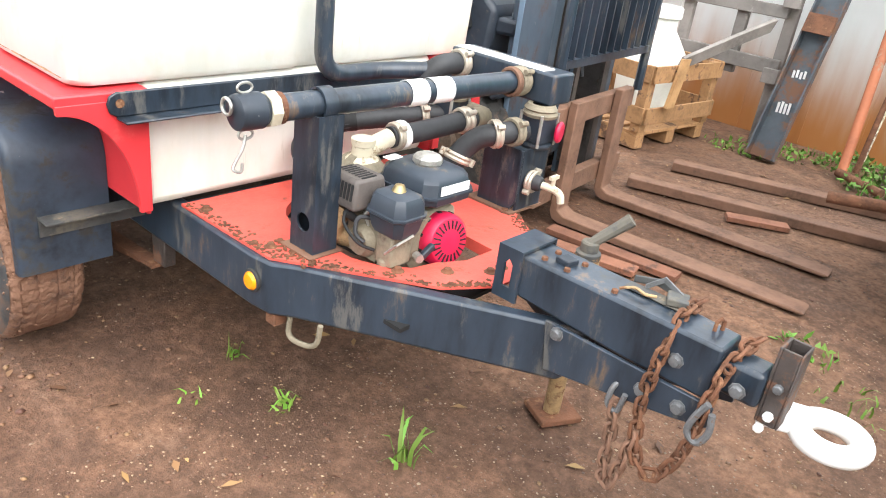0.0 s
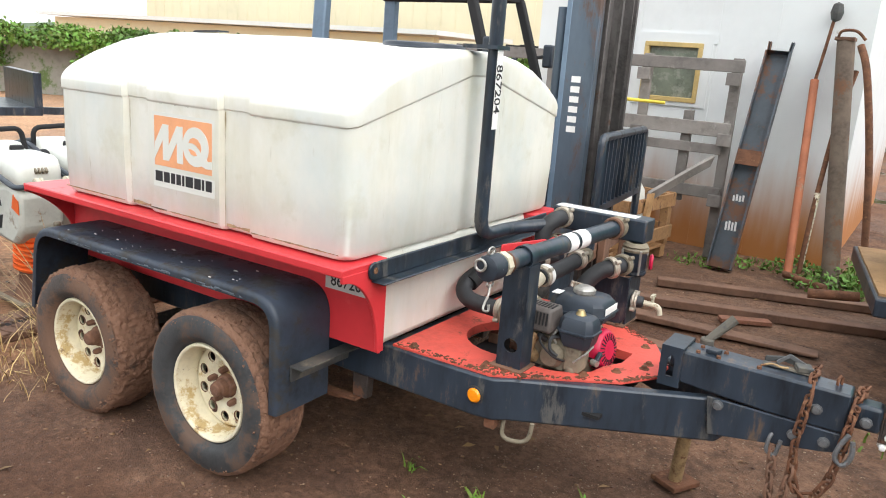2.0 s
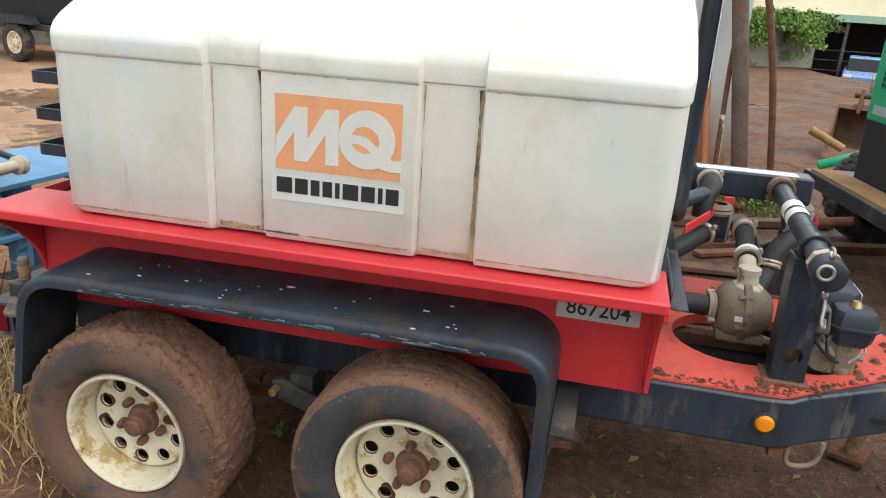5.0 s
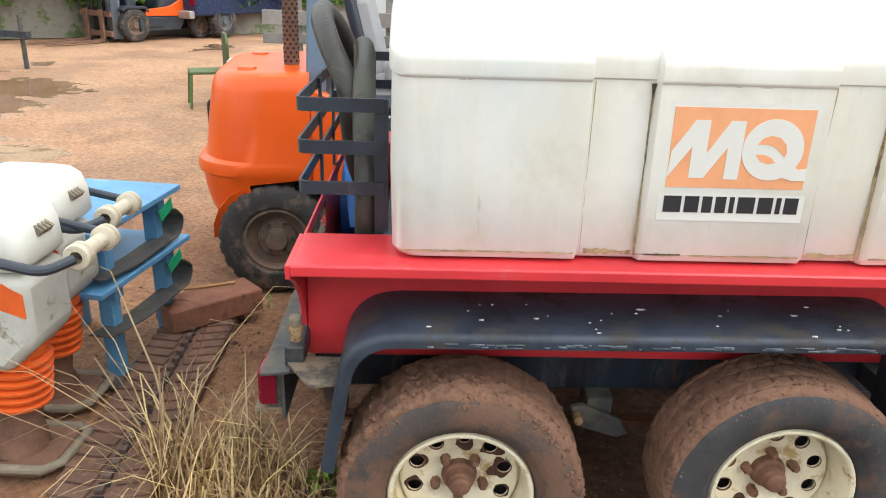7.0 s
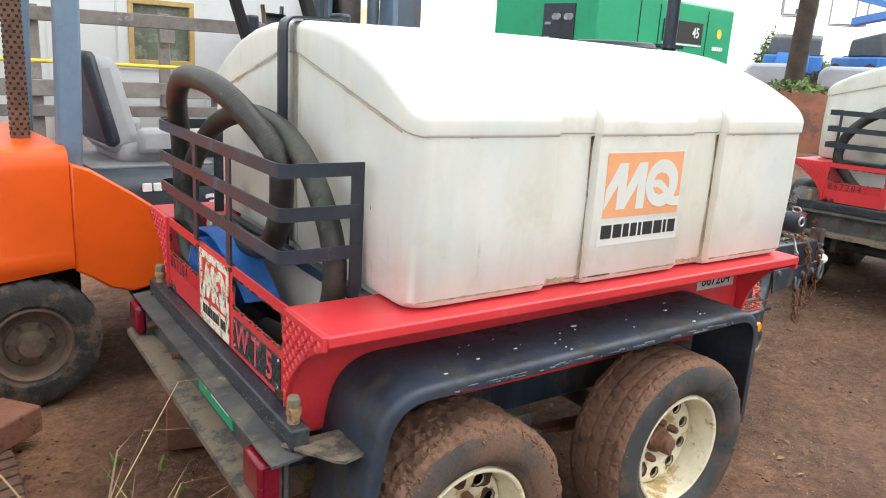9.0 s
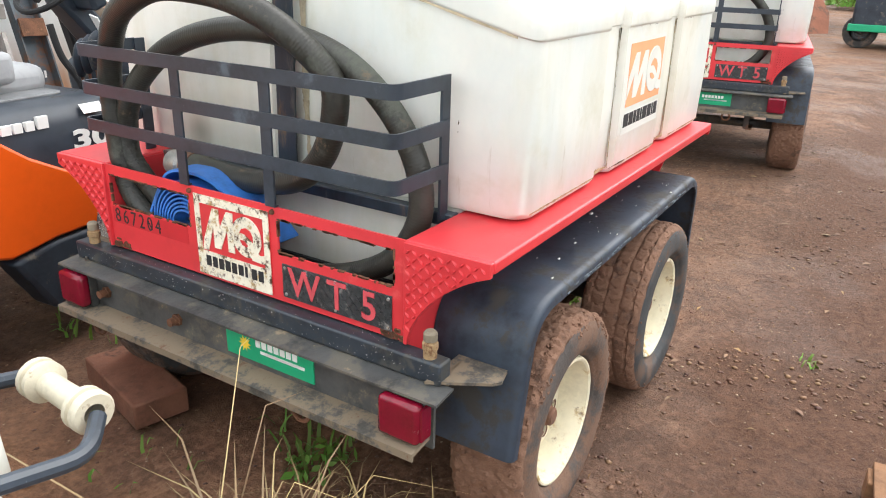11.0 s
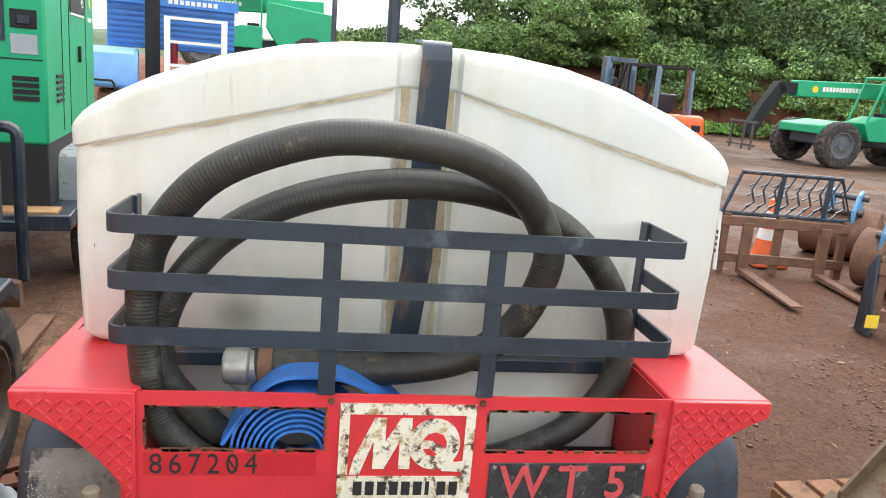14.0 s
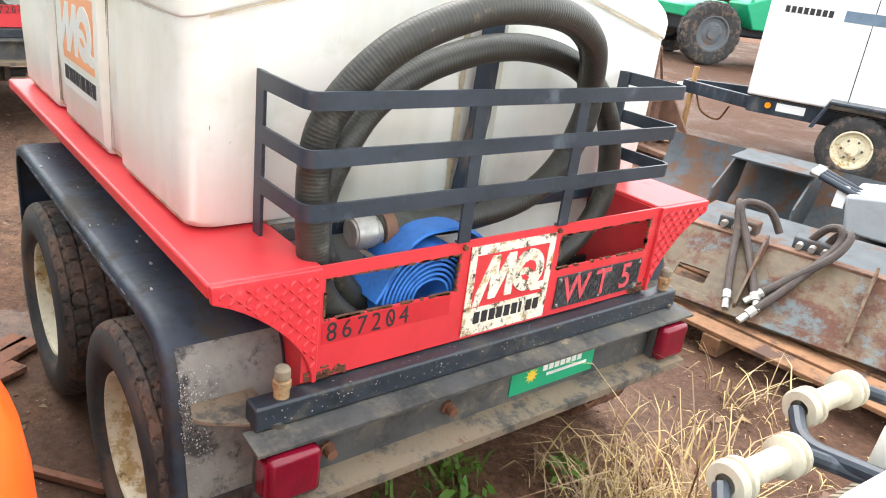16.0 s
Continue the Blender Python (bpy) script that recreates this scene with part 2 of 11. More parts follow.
m_greysteel = mat("grey_painted_steel", (0.095, 0.108, 0.118), 0.62, var=0.15, scale=5, over=(0.2, 0.11, 0.07), amount=0.3, oscale=5, over2=(0.4, 0.4, 0.4), amount2=0.08, o2scale=30)
m_tan = mat("tan_plate", (0.13, 0.092, 0.05), 0.5, var=0.3, scale=3, over=(0.105, 0.045, 0.028), amount=0.55, oscale=3, over2=(0.12, 0.145, 0.15), amount2=0.42, o2scale=3.2)
m_blade = mat("worn_grey_blade", (0.06, 0.07, 0.078), 0.68, var=0.25, scale=5, over=(0.12, 0.062, 0.036), amount=0.46, oscale=3, over2=(0.2, 0.2, 0.19), amount2=0.12, o2scale=20)
m_hyd = mat("brown_black_hose", (0.055, 0.04, 0.034), 0.65, var=0.3, scale=12, over=(0.12, 0.085, 0.06), amount=0.3, oscale=8)
m_plastic = mat("grey_plastic", (0.33, 0.36, 0.38), 0.5, var=0.08, scale=4, over=(0.4, 0.42, 0.42), amount=0.2, oscale=5)


def tank_plastic():
    """Milky polyethylene: cloudy tone, green-brown streaks running down, brown grime along the foot."""
    m = mat("milky_polyethylene", (0.77, 0.762, 0.69), 0.42, var=0.04, scale=2.2, bump=0.05, bscale=14)
    n, k = m.node_tree.nodes, m.node_tree.links
    p = n["Principled BSDF"]
    src = p.inputs["Base Color"].links[0].from_socket
    tc = n.new("ShaderNodeTexCoord")
    col = src
    for scl, sq, lo, hi, tint in ((1.0, (7, 7, 0.9), 0.5, 0.85, (0.52, 0.49, 0.32)), (1.0, (2.2, 2.2, 1.6), 0.42, 0.68, (0.52, 0.6, 0.6)), (1.0, (3.0, 3.0, 1.6), 0.46, 0.76, (0.57, 0.53, 0.34)), (1.0, (5, 5, 6), 0.56, 0.78, (0.5, 0.47, 0.31)), (1.0, (34, 34, 5), 0.64, 0.8, (0.33, 0.28, 0.17))):
        mp, q, r, x = n.new("ShaderNodeMapping"), n.new("ShaderNodeTexNoise"), n.new("ShaderNodeMapRange"), n.new("ShaderNodeMix")
        mp.inputs["Scale"].default_value = sq
        q.inputs["Scale"].default_value, q.inputs["Detail"].default_value, q.inputs["Roughness"].default_value = scl, 7, 0.62
        r.inputs["From Min"].default_value, r.inputs["From Max"].default_value, r.inputs["To Max"].default_value = lo, hi, 0.5
        k.new(tc.outputs["Object"], mp.inputs["Vector"])
        k.new(mp.outputs["Vector"], q.inputs["Vector"])
        k.new(q.outputs["Fac"], r.inputs["Value"])
        x.data_type = "RGBA"
        k.new(r.outputs["Result"], x.inputs["Factor"])
        k.new(col, x.inputs["A"])
        x.inputs["B"].default_value = (*tint, 1)
        col = x.outputs["Result"]
    # round black smudge on the rear wall
    dv, r, x = n.new("ShaderNodeVectorMath"), n.new("ShaderNodeMapRange"), n.new("ShaderNodeMix")
    dv.operation = "DISTANCE"
    k.new(tc.outputs["Object"], dv.inputs[0])
    dv.inputs[1].default_value = (-0.825, 0.405, 1.05)
    r.inputs["From Min"].default_value, r.inputs["From Max"].default_value, r.inputs["To Min"].default_value, r.inputs["To Max"].default_value = 0.0, 0.09, 0.6, 0.0
    r.interpolation_type = "SMOOTHSTEP"
    k.new(dv.outputs["Value"], r.inputs["Value"])
    x.data_type = "RGBA"
    k.new(r.outputs["Result"], x.inputs["Factor"])
    k.new(col, x.inputs["A"])
    x.inputs["B"].default_value = (0.12, 0.12, 0.09, 1)
    k.new(x.outputs["Result"], p.inputs["Base Color"])
    return m


m_tank = tank_plastic()


# ---- mesh building ----
class B:
    """Gathers verts and faces of one mesh."""

    def __init__(self):
        self.v, self.f, self.weld = [], [], False

    def add(self, vs, fs):
        o = len(self.v)
        self.v += [tuple(p) for p in vs]
        self.f += [tuple(i + o for i in q) for q in fs]
        return self

    def box(self, c, s, m=None, taper=(1, 1)):
        hx, hy, hz = (q / 2 for q in s)
        vs = [Vector((x * hx * (taper[0] if z > 0 else 1), y * hy * (taper[1] if z > 0 else 1), z * hz)) for z in (-1, 1) for y in (-1, 1) for x in (-1, 1)]
        if m is not None:
            vs = [m @ p for p in vs]
        return self.add([p + Vector(c) for p in vs], [(0, 2, 3, 1), (4, 5, 7, 6), (0, 1, 5, 4), (2, 6, 7, 3), (0, 4, 6, 2), (1, 3, 7, 5)])

    def span(self, a, b):
        return self.box([(p + q) / 2 for p, q in zip(a, b)], [abs(q - p) for p, q in zip(a, b)])

    def prism(self, pts, axis, a, b):
        put = {"x": lambda u, w, t: (t, u, w), "y": lambda u, w, t: (u, t, w), "z": lambda u, w, t: (u, w, t)}[axis]
        n = len(pts)
        vs = [put(u, w, a) for u, w in pts] + [put(u, w, b) for u, w in pts]
        return self.add(vs, [tuple(range(n - 1, -1, -1)), tuple(range(n, 2 * n))] + [(i, (i + 1) % n, n + (i + 1) % n, n + i) for i in range(n)])

    def loft(self, rings, closed=True, caps=True):
        n = len(rings[0])
        vs = [p for r in rings for p in r]
        fs = []
        for j in range(len(rings) - 1):
            for i in range(n if closed else n - 1):
                i2 = (i + 1) % n
                fs.append((j * n + i, j * n + i2, (j + 1) * n + i2, (j + 1) * n + i))
        if caps:
            fs += [tuple(range(n - 1, -1, -1)), tuple(range((len(rings) - 1) * n, len(rings) * n))]
        return self.add(vs, fs)

    def tube(self, pts, r, n=12, closed=False, radii=None, caps=True):
        pts = [Vector(p) for p in pts]
        rings, up = [], None
        m = len(pts)
        for i, p in enumerate(pts):
            if closed:
                d = pts[(i + 1) % m] - pts[i - 1]
            else:
                d = pts[min(i + 1, m - 1)] - pts[max(i - 1, 0)]
            d.normalize()
            if up is None:
                up = d.orthogonal().normalized()
            up = (up - d * up.dot(d)).normalized()
            s = d.cross(up)
            q = radii[i] if radii else r
            rings.append([p + (up * math.cos(a) + s * math.sin(a)) * q for a in (2 * math.pi * j / n for j in range(n))])
        if closed:
            rings.append(rings[0])
        return self.loft(rings, True, caps and not closed)

    def cyl(self, a, b, r, r2=None, n=20):
        return self.tube([a, b], r, n, radii=[r, r if r2 is None else r2])

    def lathe(self, prof, o, axis, n=32, caps=False):
        """prof: (radius, height) along axis from o."""
        ax = Vector(axis).normalized()
        u = ax.orthogonal().normalized()
        w = ax.cross(u)
        rings = [[Vector(o) + ax * h + (u * math.cos(t) + w * math.sin(t)) * r for t in (2 * math.pi * i / n for i in range(n))] for r, h in prof]
        return self.loft(rings, True, caps)

    def bar(self, pts, wide, thick, up):
        """A flat bar along pts; wide along up, thick across."""
        pts = [Vector(p) for p in pts]
        up = Vector(up).normalized()
        rings = []
        for i, p in enumerate(pts):
            a = (pts[i] - pts[i - 1]).normalized() if i else (pts[1] - pts[0]).normalized()
            b = (pts[i + 1] - pts[i]).normalized() if i < len(pts) - 1 else a
            d = (a + b).normalized()
            s = d.cross(up).normalized() * (thick / 2 / max(0.4, d.dot(a)))
            h = up * wide / 2
            rings.append([p + s + h, p - s + h, p - s - h, p + s - h])
        return self.loft(rings)

    def move(self, m):
        self.v = [tuple(m @ Vector(p)) for p in self.v]
        return self

    def mesh(self, name, sharp=35):
        me = bpy.data.meshes.new(name)
        me.from_pydata(self.v, [], self.f)
        bm = bmesh.new()
        bm.from_mesh(me)
        if self.weld:
            bmesh.ops.remove_doubles(bm, verts=bm.verts, dist=0.0002)
        bmesh.ops.recalc_face_normals(bm, faces=bm.faces)
        bm.to_mesh(me)
        bm.free()
        me.shade_smooth()
        me.set_sharp_from_angle(angle=radians(sharp))
        return me


BASE = {}


def thing(name, label, category, group="", m=None, world=False):
    """An Empty that carries the parts of a thing. world: the parts are given in world coordinates."""
    e = new(name)
    e.empty_display_size = 0.1
    if m is not None:
        e.matrix_world = m
    BASE[e] = m.inverted() if (world and m is not None) else Matrix()
    return tagged(e, label, category, group)


def finish(ob, material, bevel):
    ob.data.materials.append(material)
    if bevel:
        md = ob.modifiers.new("edge", "BEVEL")
        md.width, md.segments, md.limit_method, md.angle_limit = bevel, 2, "ANGLE", radians(38)
        md.use_clamp_overlap = True
    return ob


def part(name, b, material, parent, label="", bevel=0.0, sharp=35):
    base = BASE.get(parent, Matrix())
    if base != Matrix():
        b.move(base)
    ob = finish(new(name, b.mesh(name, sharp)), material, bevel)
    ob.parent = parent
    BASE[ob] = base
    return tagged(ob, label)


def solo(name, b, material, label, category, group="", kind="", bevel=0.0, sharp=35, m=None):
    """A thing that is one mesh."""
    ob = finish(new(name, b.mesh(name, sharp)), material, bevel)
    if m is not None:
        ob.matrix_world = m
    return tagged(ob, label, category, group, kind)


def lettering(name, words, size, m, material, parent, thick=0.001, bold=0.0, wide=1.0):
    """Words in the built-in font as a mesh, centred at m, in its xy plane."""
    cu = bpy.data.curves.new(name, "FONT")
    cu.body, cu.size, cu.extrude, cu.offset, cu.align_x, cu.align_y = words, size, thick, bold, "CENTER", "CENTER"
    cu.resolution_u = 3
    tmp = bpy.data.objects.new(name, cu)
    me = bpy.data.meshes.new_from_object(tmp)
    bpy.data.objects.remove(tmp)
    me.transform(BASE.get(parent, Matrix()) @ m @ Matrix.Diagonal((wide, 1, 1, 1)))
    ob = new(name, me)
    me.materials.clear()
    me.materials.append(material)
    ob.parent = parent
    BASE[ob] = BASE.get(parent, Matrix())
    return ob


def arc(cx, cy, r, a0, a1, n):
    return [(cx + r * math.cos(radians(a0 + (a1 - a0) * i / n)), cy + r * math.sin(radians(a0 + (a1 - a0) * i / n))) for i in range(n + 1)]


def rounded(pts, r, n=5):
    """A polyline in 3D with its inner corners rounded."""
    pts = [Vector(p) for p in pts]
    out = [pts[0]]
    for a, b, c in zip(pts, pts[1:], pts[2:]):
        u, w = (a - b), (c - b)
        d = min(r, u.length * 0.49, w.length * 0.49)
        p, q = b + u.normalized() * d, b + w.normalized() * d
        for i in range(n + 1):
            t = i / n
            out.append(p * (1 - t) ** 2 + b * 2 * t * (1 - t) + q * t * t)
    return out + [pts[-1]]


def holed(outer, hole):
    """One outline round a plate with an opening: the two loops joined by a slit."""
    turn = lambda q: sum(a[0] * b[1] - a[1] * b[0] for a, b in zip(q, q[1:] + q[:1]))
    if turn(outer) * turn(hole) > 0:
        hole = hole[::-1]
    i, j = min(((i, j) for i in range(len(outer)) for j in range(len(hole))), key=lambda k: (outer[k[0]][0] - hole[k[1]][0]) ** 2 + (outer[k[0]][1] - hole[k[1]][1]) ** 2)
    return outer[:i + 1] + hole[j:] + hole[:j + 1] + outer[i:]


def smooth(pts, n=8):
    """A soft curve through the given points."""
    p = [Vector(q) for q in pts]
    out = []
    for i in range(len(p) - 1):
        a, b_, c, d = p[max(0, i - 1)], p[i], p[i + 1], p[min(len(p) - 1, i + 2)]
        for k in range(n):
            t = k / n
            out.append(0.5 * ((2 * b_) + (c - a) * t + (2 * a - 5 * b_ + 4 * c - d) * t * t + (3 * b_ - a - 3 * c + d) * t ** 3))
    return out + [p[-1]]


def pierced(us, ws, gone, put, d0, d1):
    """A plate of grid cells with some of them open: put(u, w, d) gives the place, d0 and d1 its two faces."""
    b = B()
    nu, nw = len(us) - 1, len(ws) - 1
    open_ = lambda i, j: not (0 <= i < nu and 0 <= j < nw) or (i, j) in gone
    for i in range(nu):
        for j in range(nw):
            if open_(i, j):
                continue
            ua, ub, wa, wb = us[i], us[i + 1], ws[j], ws[j + 1]
            for d in (d0, d1):
                b.add([put(ua, wa, d), put(ub, wa, d), put(ub, wb, d), put(ua, wb, d)], [(0, 1, 2, 3)])
            for edge, p, q in ((open_(i - 1, j), (ua, wa), (ua, wb)), (open_(i + 1, j), (ub, wa), (ub, wb)), (open_(i, j - 1), (ua, wa), (ub, wa)), (open_(i, j + 1), (ua, wb), (ub, wb))):
                if edge:
                    b.add([put(*p, d0), put(*q, d0), put(*q, d1), put(*p, d1)], [(0, 1, 2, 3)])
    b.weld = True
    return b


# ---- the water trailer ----
YC = 1.525


def tank_outline(grow, inset=0.0):
    """Plan of the tank: rounded corners, and on both long sides two shallow upright recesses."""
    x0, x1, hw = -3.52 - grow + inset, -1.865 + grow - inset, 0.762 + grow - inset
    r, d, e = 0.055, 0.024, 0.005
    side = []
    for a, b in ((-3.057, -2.905), (-2.485, -2.33)):
        side += [(a - e, hw), (a - e * 0.4, hw - d * 0.3), (a + e * 0.4, hw - d), (b - e * 0.4, hw - d), (b + e * 0.4, hw - d * 0.3), (b + e, hw)]
    near = arc(x0 + r, -hw + r, r, 180, 270, 6) + [(x, -y) for x, y in side] + arc(x1 - r, -hw + r, r, 270, 360, 6)
    # a shallow upright groove in the middle of both ends
    ends = [(x1 - g, v) for v, g in ((-0.6, 0), (-0.46, 0), (-0.32, 0), (-0.19, 0), (-0.075, 0), (-0.066, 0.012), (0.066, 0.012), (0.075, 0), (0.19, 0), (0.32, 0), (0.46, 0), (0.6, 0))]
    far = arc(x1 - r, hw - r, r, 0, 90, 6) + [(x, y) for x, y in reversed(side)] + arc(x0 + r, hw - r, r, 90, 180, 6)
    back = [(x0 + (x1 - x), y) for x, y in reversed(ends)]
    return near + ends + far + back


def roof_z(off):
    t = min(1.0, abs(off) / 0.762)
    return 1.692 - 0.05 * t ** 2 - 0.157 * t ** 2.6


def lip_z(off):
    return 1.413 + max(0, 0.762 - abs(off)) * 0.26


def water_tank(parent):
    b = B()
    rings = []
    for z, ins in ((0.968, 0.03), (0.972, 0.012), (0.99, 0.0), (1.2, -0.006)):
        rings.append([(x, YC + y, z) for x, y in tank_outline(0, ins)])
    rings.append([(x, YC + y, lip_z(y) + 0.01) for x, y in tank_outline(0, -0.004)])
    b.loft(rings)
    rings = [[(x, YC + y, lip_z(y)) for x, y in tank_outline(0, 0.03)], [(x, YC + y, lip_z(y) - 0.0005) for x, y in tank_outline(0.005)], [(x, YC + y, lip_z(y) + 0.004) for x, y in tank_outline(0.009)], [(x, YC + y, lip_z(y) + 0.009) for x, y in tank_outline(0.0095)]]
    for a in range(0, 91, 15):
        ins, dz = -0.01 + 0.034 * (1 - math.cos(radians(a))), 0.034 * (1 - math.sin(radians(a)))
        rings.append([(x, YC + y, roof_z(y) - dz) for x, y in tank_outline(0, ins)])
    cx = (-3.52 - 1.865) / 2
    for s in (0.93, 0.88, 0.8, 0.7, 0.6, 0.5, 0.4, 0.3, 0.2, 0.1, 0.02):
        rings.append([(cx + (x - cx) * s, YC + y * s, roof_z(y * s) + 0.012 * (1 - s)) for x, y in tank_outline(0, 0.034)])
    b.loft(rings)
    tank = part("tank", b, m_tank, parent, "stained white polyethylene tank with arched top", sharp=40)
    # sump between the frame rails
    b = B()
    b.prism([(-3.5, 0.6), (-1.885, 0.6), (-1.885, 0.972), (-3.5, 0.972)], "y", 0.95, 2.1)
    part("sump", b, m_tank, tank, "", 0.03)
    b = B()
    b.lathe([(0.0, 0.02), (0.15, 0.02), (0.165, 0.016), (0.17, 0.004), (0.178, 0.0), (0.178, -0.02)], (-2.12, YC - 0.03, 1.69), (0, 0, 1), 40)
    part("hatch_cover", b, m_charcoal, tank, "black round filler hatch cover")
    # decal on both long sides
    for side in (-1, 1):
        mid = -2.694
        at_x = lambda u: mid + (u - 0.168) * -side
        face = lambda d: YC + side * (0.7655 + d)

        def plate(u0, u1, z0, z1, d):
            return B().span((at_x(u0), face(d), z0), (at_x(u1), face(-0.004), z1))

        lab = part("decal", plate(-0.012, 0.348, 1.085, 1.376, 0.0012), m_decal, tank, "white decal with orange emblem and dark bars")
        part("emblem", plate(0.0, 0.336, 1.17, 1.363, 0.0026), m_logo, lab)
        b = B()

        def slab(pts, d=0.0038):
            b.prism([(at_x(u), 1.17 + w) for u, w in pts], "y", face(d), face(0.0))

        def round_(cx, cy, rx, ry, n=36):
            return [(cx + rx * math.cos(2 * math.pi * i / n), cy + ry * math.sin(2 * math.pi * i / n)) for i in range(n)]

        slab([(0.0, 0.024), (0.004, 0.088), (0.053, 0.163), (0.088, 0.163), (0.088, 0.084), (0.137, 0.163), (0.172, 0.163), (0.172, 0.022), (0.137, 0.022), (0.137, 0.1), (0.088, 0.024), (0.052, 0.024), (0.052, 0.1)])
        part("emblem_shape", b, m_decal, lab)
        b = B()
        slab(round_(0.246, 0.096, 0.074, 0.074), 0.0044)
        slab([(0.275, 0.045), (0.3, 0.062), (0.315, 0.05), (0.336, 0.052), (0.336, 0.023), (0.305, 0.022), (0.27, 0.032)], 0.0048)
        part("emblem_shape", b, m_decal, lab)
        b = B()
        slab([(0.207, 0.109), (0.218, 0.124), (0.237, 0.131), (0.26, 0.126), (0.276, 0.11), (0.28, 0.092), (0.277, 0.08), (0.262, 0.094), (0.246, 0.105), (0.228, 0.109)], 0.0052)
        slab([(0.206, 0.085), (0.227, 0.085), (0.246, 0.077), (0.256, 0.066), (0.238, 0.062), (0.22, 0.068)], 0.0052)
        part("emblem_hole", b, m_logo, lab)
        at_u = 0.002
        for wide in (0.043, 0.035, 0.024, 0.026, 0.012, 0.042, 0.036, 0.012, 0.034):
            part("decal_bar", plate(at_u, at_u + wide, 1.107, 1.148, 0.0026), m_ink, lab)
            at_u += wide + 0.0085
    # grime in the seams and along the foot, a thin dark line under the lid's lip: ribbons of uneven width
    rng = random.Random(21)

    def ribbon(b, p0, p1, across, wide, n, low=0.25, out=(0, -1, 0), taper=False):
        p0, p1, across, out = Vector(p0), Vector(p1), Vector(across), Vector(out) * 0.0012
        pts, run = [], 0.5
        for i in range(n + 1):
            run = 0.82 * run + 0.18 * rng.random()
            q = p0.lerp(p1, i / n) + out
            k = wide * max(0.0, (run - low) / (1 - low)) * 1.7 * ((i / n) ** 1.5 if taper else 1.0)
            pts.append((q - across * k * rng.uniform(0.42, 0.52), q + across * k * rng.uniform(0.5, 0.6)))
        for (a, c), (d, e) in zip(pts, pts[1:]):
            if (a - c).length > 0.0006 or (d - e).length > 0.0006:
                b.add([a, c, e, d], [(0, 1, 2, 3)])

    for side in (-1, 1):
        b = B()
        yy = YC + side * 0.745
        o = (0, side, 0)
        for x, wide, low in ((-3.049, 0.002, 0.3), (-2.912, 0.007, 0.1), (-2.478, 0.003, 0.25), (-2.338, 0.011, 0.0)):
            ribbon(b, (x, yy, 0.985), (x, yy - side * 0.004, 1.41), (1, 0, 0), wide, 46, low, o)
            ribbon(b, (x, yy, 1.26), (x, yy, 1.412), (1, 0, 0), wide * 1.5, 24, 0.0, o, True)
        for xa, xb in ((-3.5, -3.07), (-2.89, -2.5), (-2.32, -1.9)):
            ribbon(b, (xa, YC + side * 0.7635, 0.992), (xb, YC + side * 0.7635, 0.992), (0, 0, 1), 0.007, 70, 0.25, o)
        for xa, xb in ((-3.04, -2.92), (-2.47, -2.345)):
            ribbon(b, (xa, yy, 0.992), (xb, yy, 0.992), (0, 0, 1), 0.016, 24, 0.2, o)
        tagged(part("seam_grime", b, m_grime, tank, "", sharp=180), kind="stuff")
        b = B()
        for x, wide in ((-2.913, 0.017), (-2.341, 0.014)):
            ribbon(b, (x, yy + side * 0.001, 1.37), (x, yy + side * 0.001, 1.411), (1, 0, 0), wide, 12, 0.0, o, True)
            ribbon(b, (x + 0.002, yy + side * 0.001, 1.2), (x, yy + side * 0.001, 1.38), (1, 0, 0), wide * 0.25, 40, 0.4, o)
        ribbon(b, (-2.95, YC + side * 0.764, 0.994), (-2.8, YC + side * 0.764, 0.994), (0, 0, 1), 0.006, 40, 0.3, o)
        # thin dark line just below the lid's lip
        for xa, xb in ((-3.5, -3.06), (-2.9, -2.49), (-2.32, -1.9)):
            ribbon(b, (xa, YC + side * 0.772, 1.4115), (xb, YC + side * 0.772, 1.4115), (0, 0, 1), 0.0011, 90, 0.4, o)
        tagged(part("seam_grime", b, m_grimedark, tank, "", sharp=180), kind="stuff")
    b = B()
    ribbon(b, (-3.527, 2.243, 1.205), (-3.527, 2.243, 1.188), (0, 1, 0), 0.005, 8, 0.4, (-1, 0, 0))
    ribbon(b, (-3.527, 2.2, 1.165), (-3.527, 2.183, 1.18), (0, 0, 1), 0.0025, 8, 0.4, (-1, 0, 0))
    ribbon(b, (-3.527, 0.955, 1.245), (-3.527, 0.96, 1.18), (0, 1, 0), 0.012, 14, 0.6, (-1, 0, 0))
    tagged(part("black_scrape", b, m_grimedark, tank, "", sharp=180), kind="stuff")
    b = B()
    for off in (-1, 1):
        ribbon(b, (-3.5315, YC + off * 0.72, lip_z(0.72) - 0.002), (-3.5315, YC + off * 0.08, lip_z(0.08) - 0.002), (0, 0, 1), 0.008, 90, 0.15, (-1, 0, 0))
    for off in (-0.05, 0.05):
        ribbon(b, (-3.514, YC + off, 1.6), (-3.515, YC + off, 1.2), (0, 1, 0), 0.026, 40, 0.0, (-1, 0, 0))
        ribbon(b, (-3.515, YC + off, 1.2), (-3.509, YC + off, 0.985), (0, 1, 0), 0.026, 24, 0.0, (-1, 0, 0))
    tagged(part("scuff_stain", b, m_scuff, tank, "", sharp=180), kind="stuff")
    # hold-down strap over the rear end and the roof
    b = B()
    pts = [(-3.53, YC + 0.02, 0.975), (-3.545, YC, 1.2), (-3.55, YC - 0.01, 1.66)]
    b.bar(pts, 0.068, 0.008, (0, 1, 0))
    part("hold_down_strap", b, m_black, parent)
    b = B()
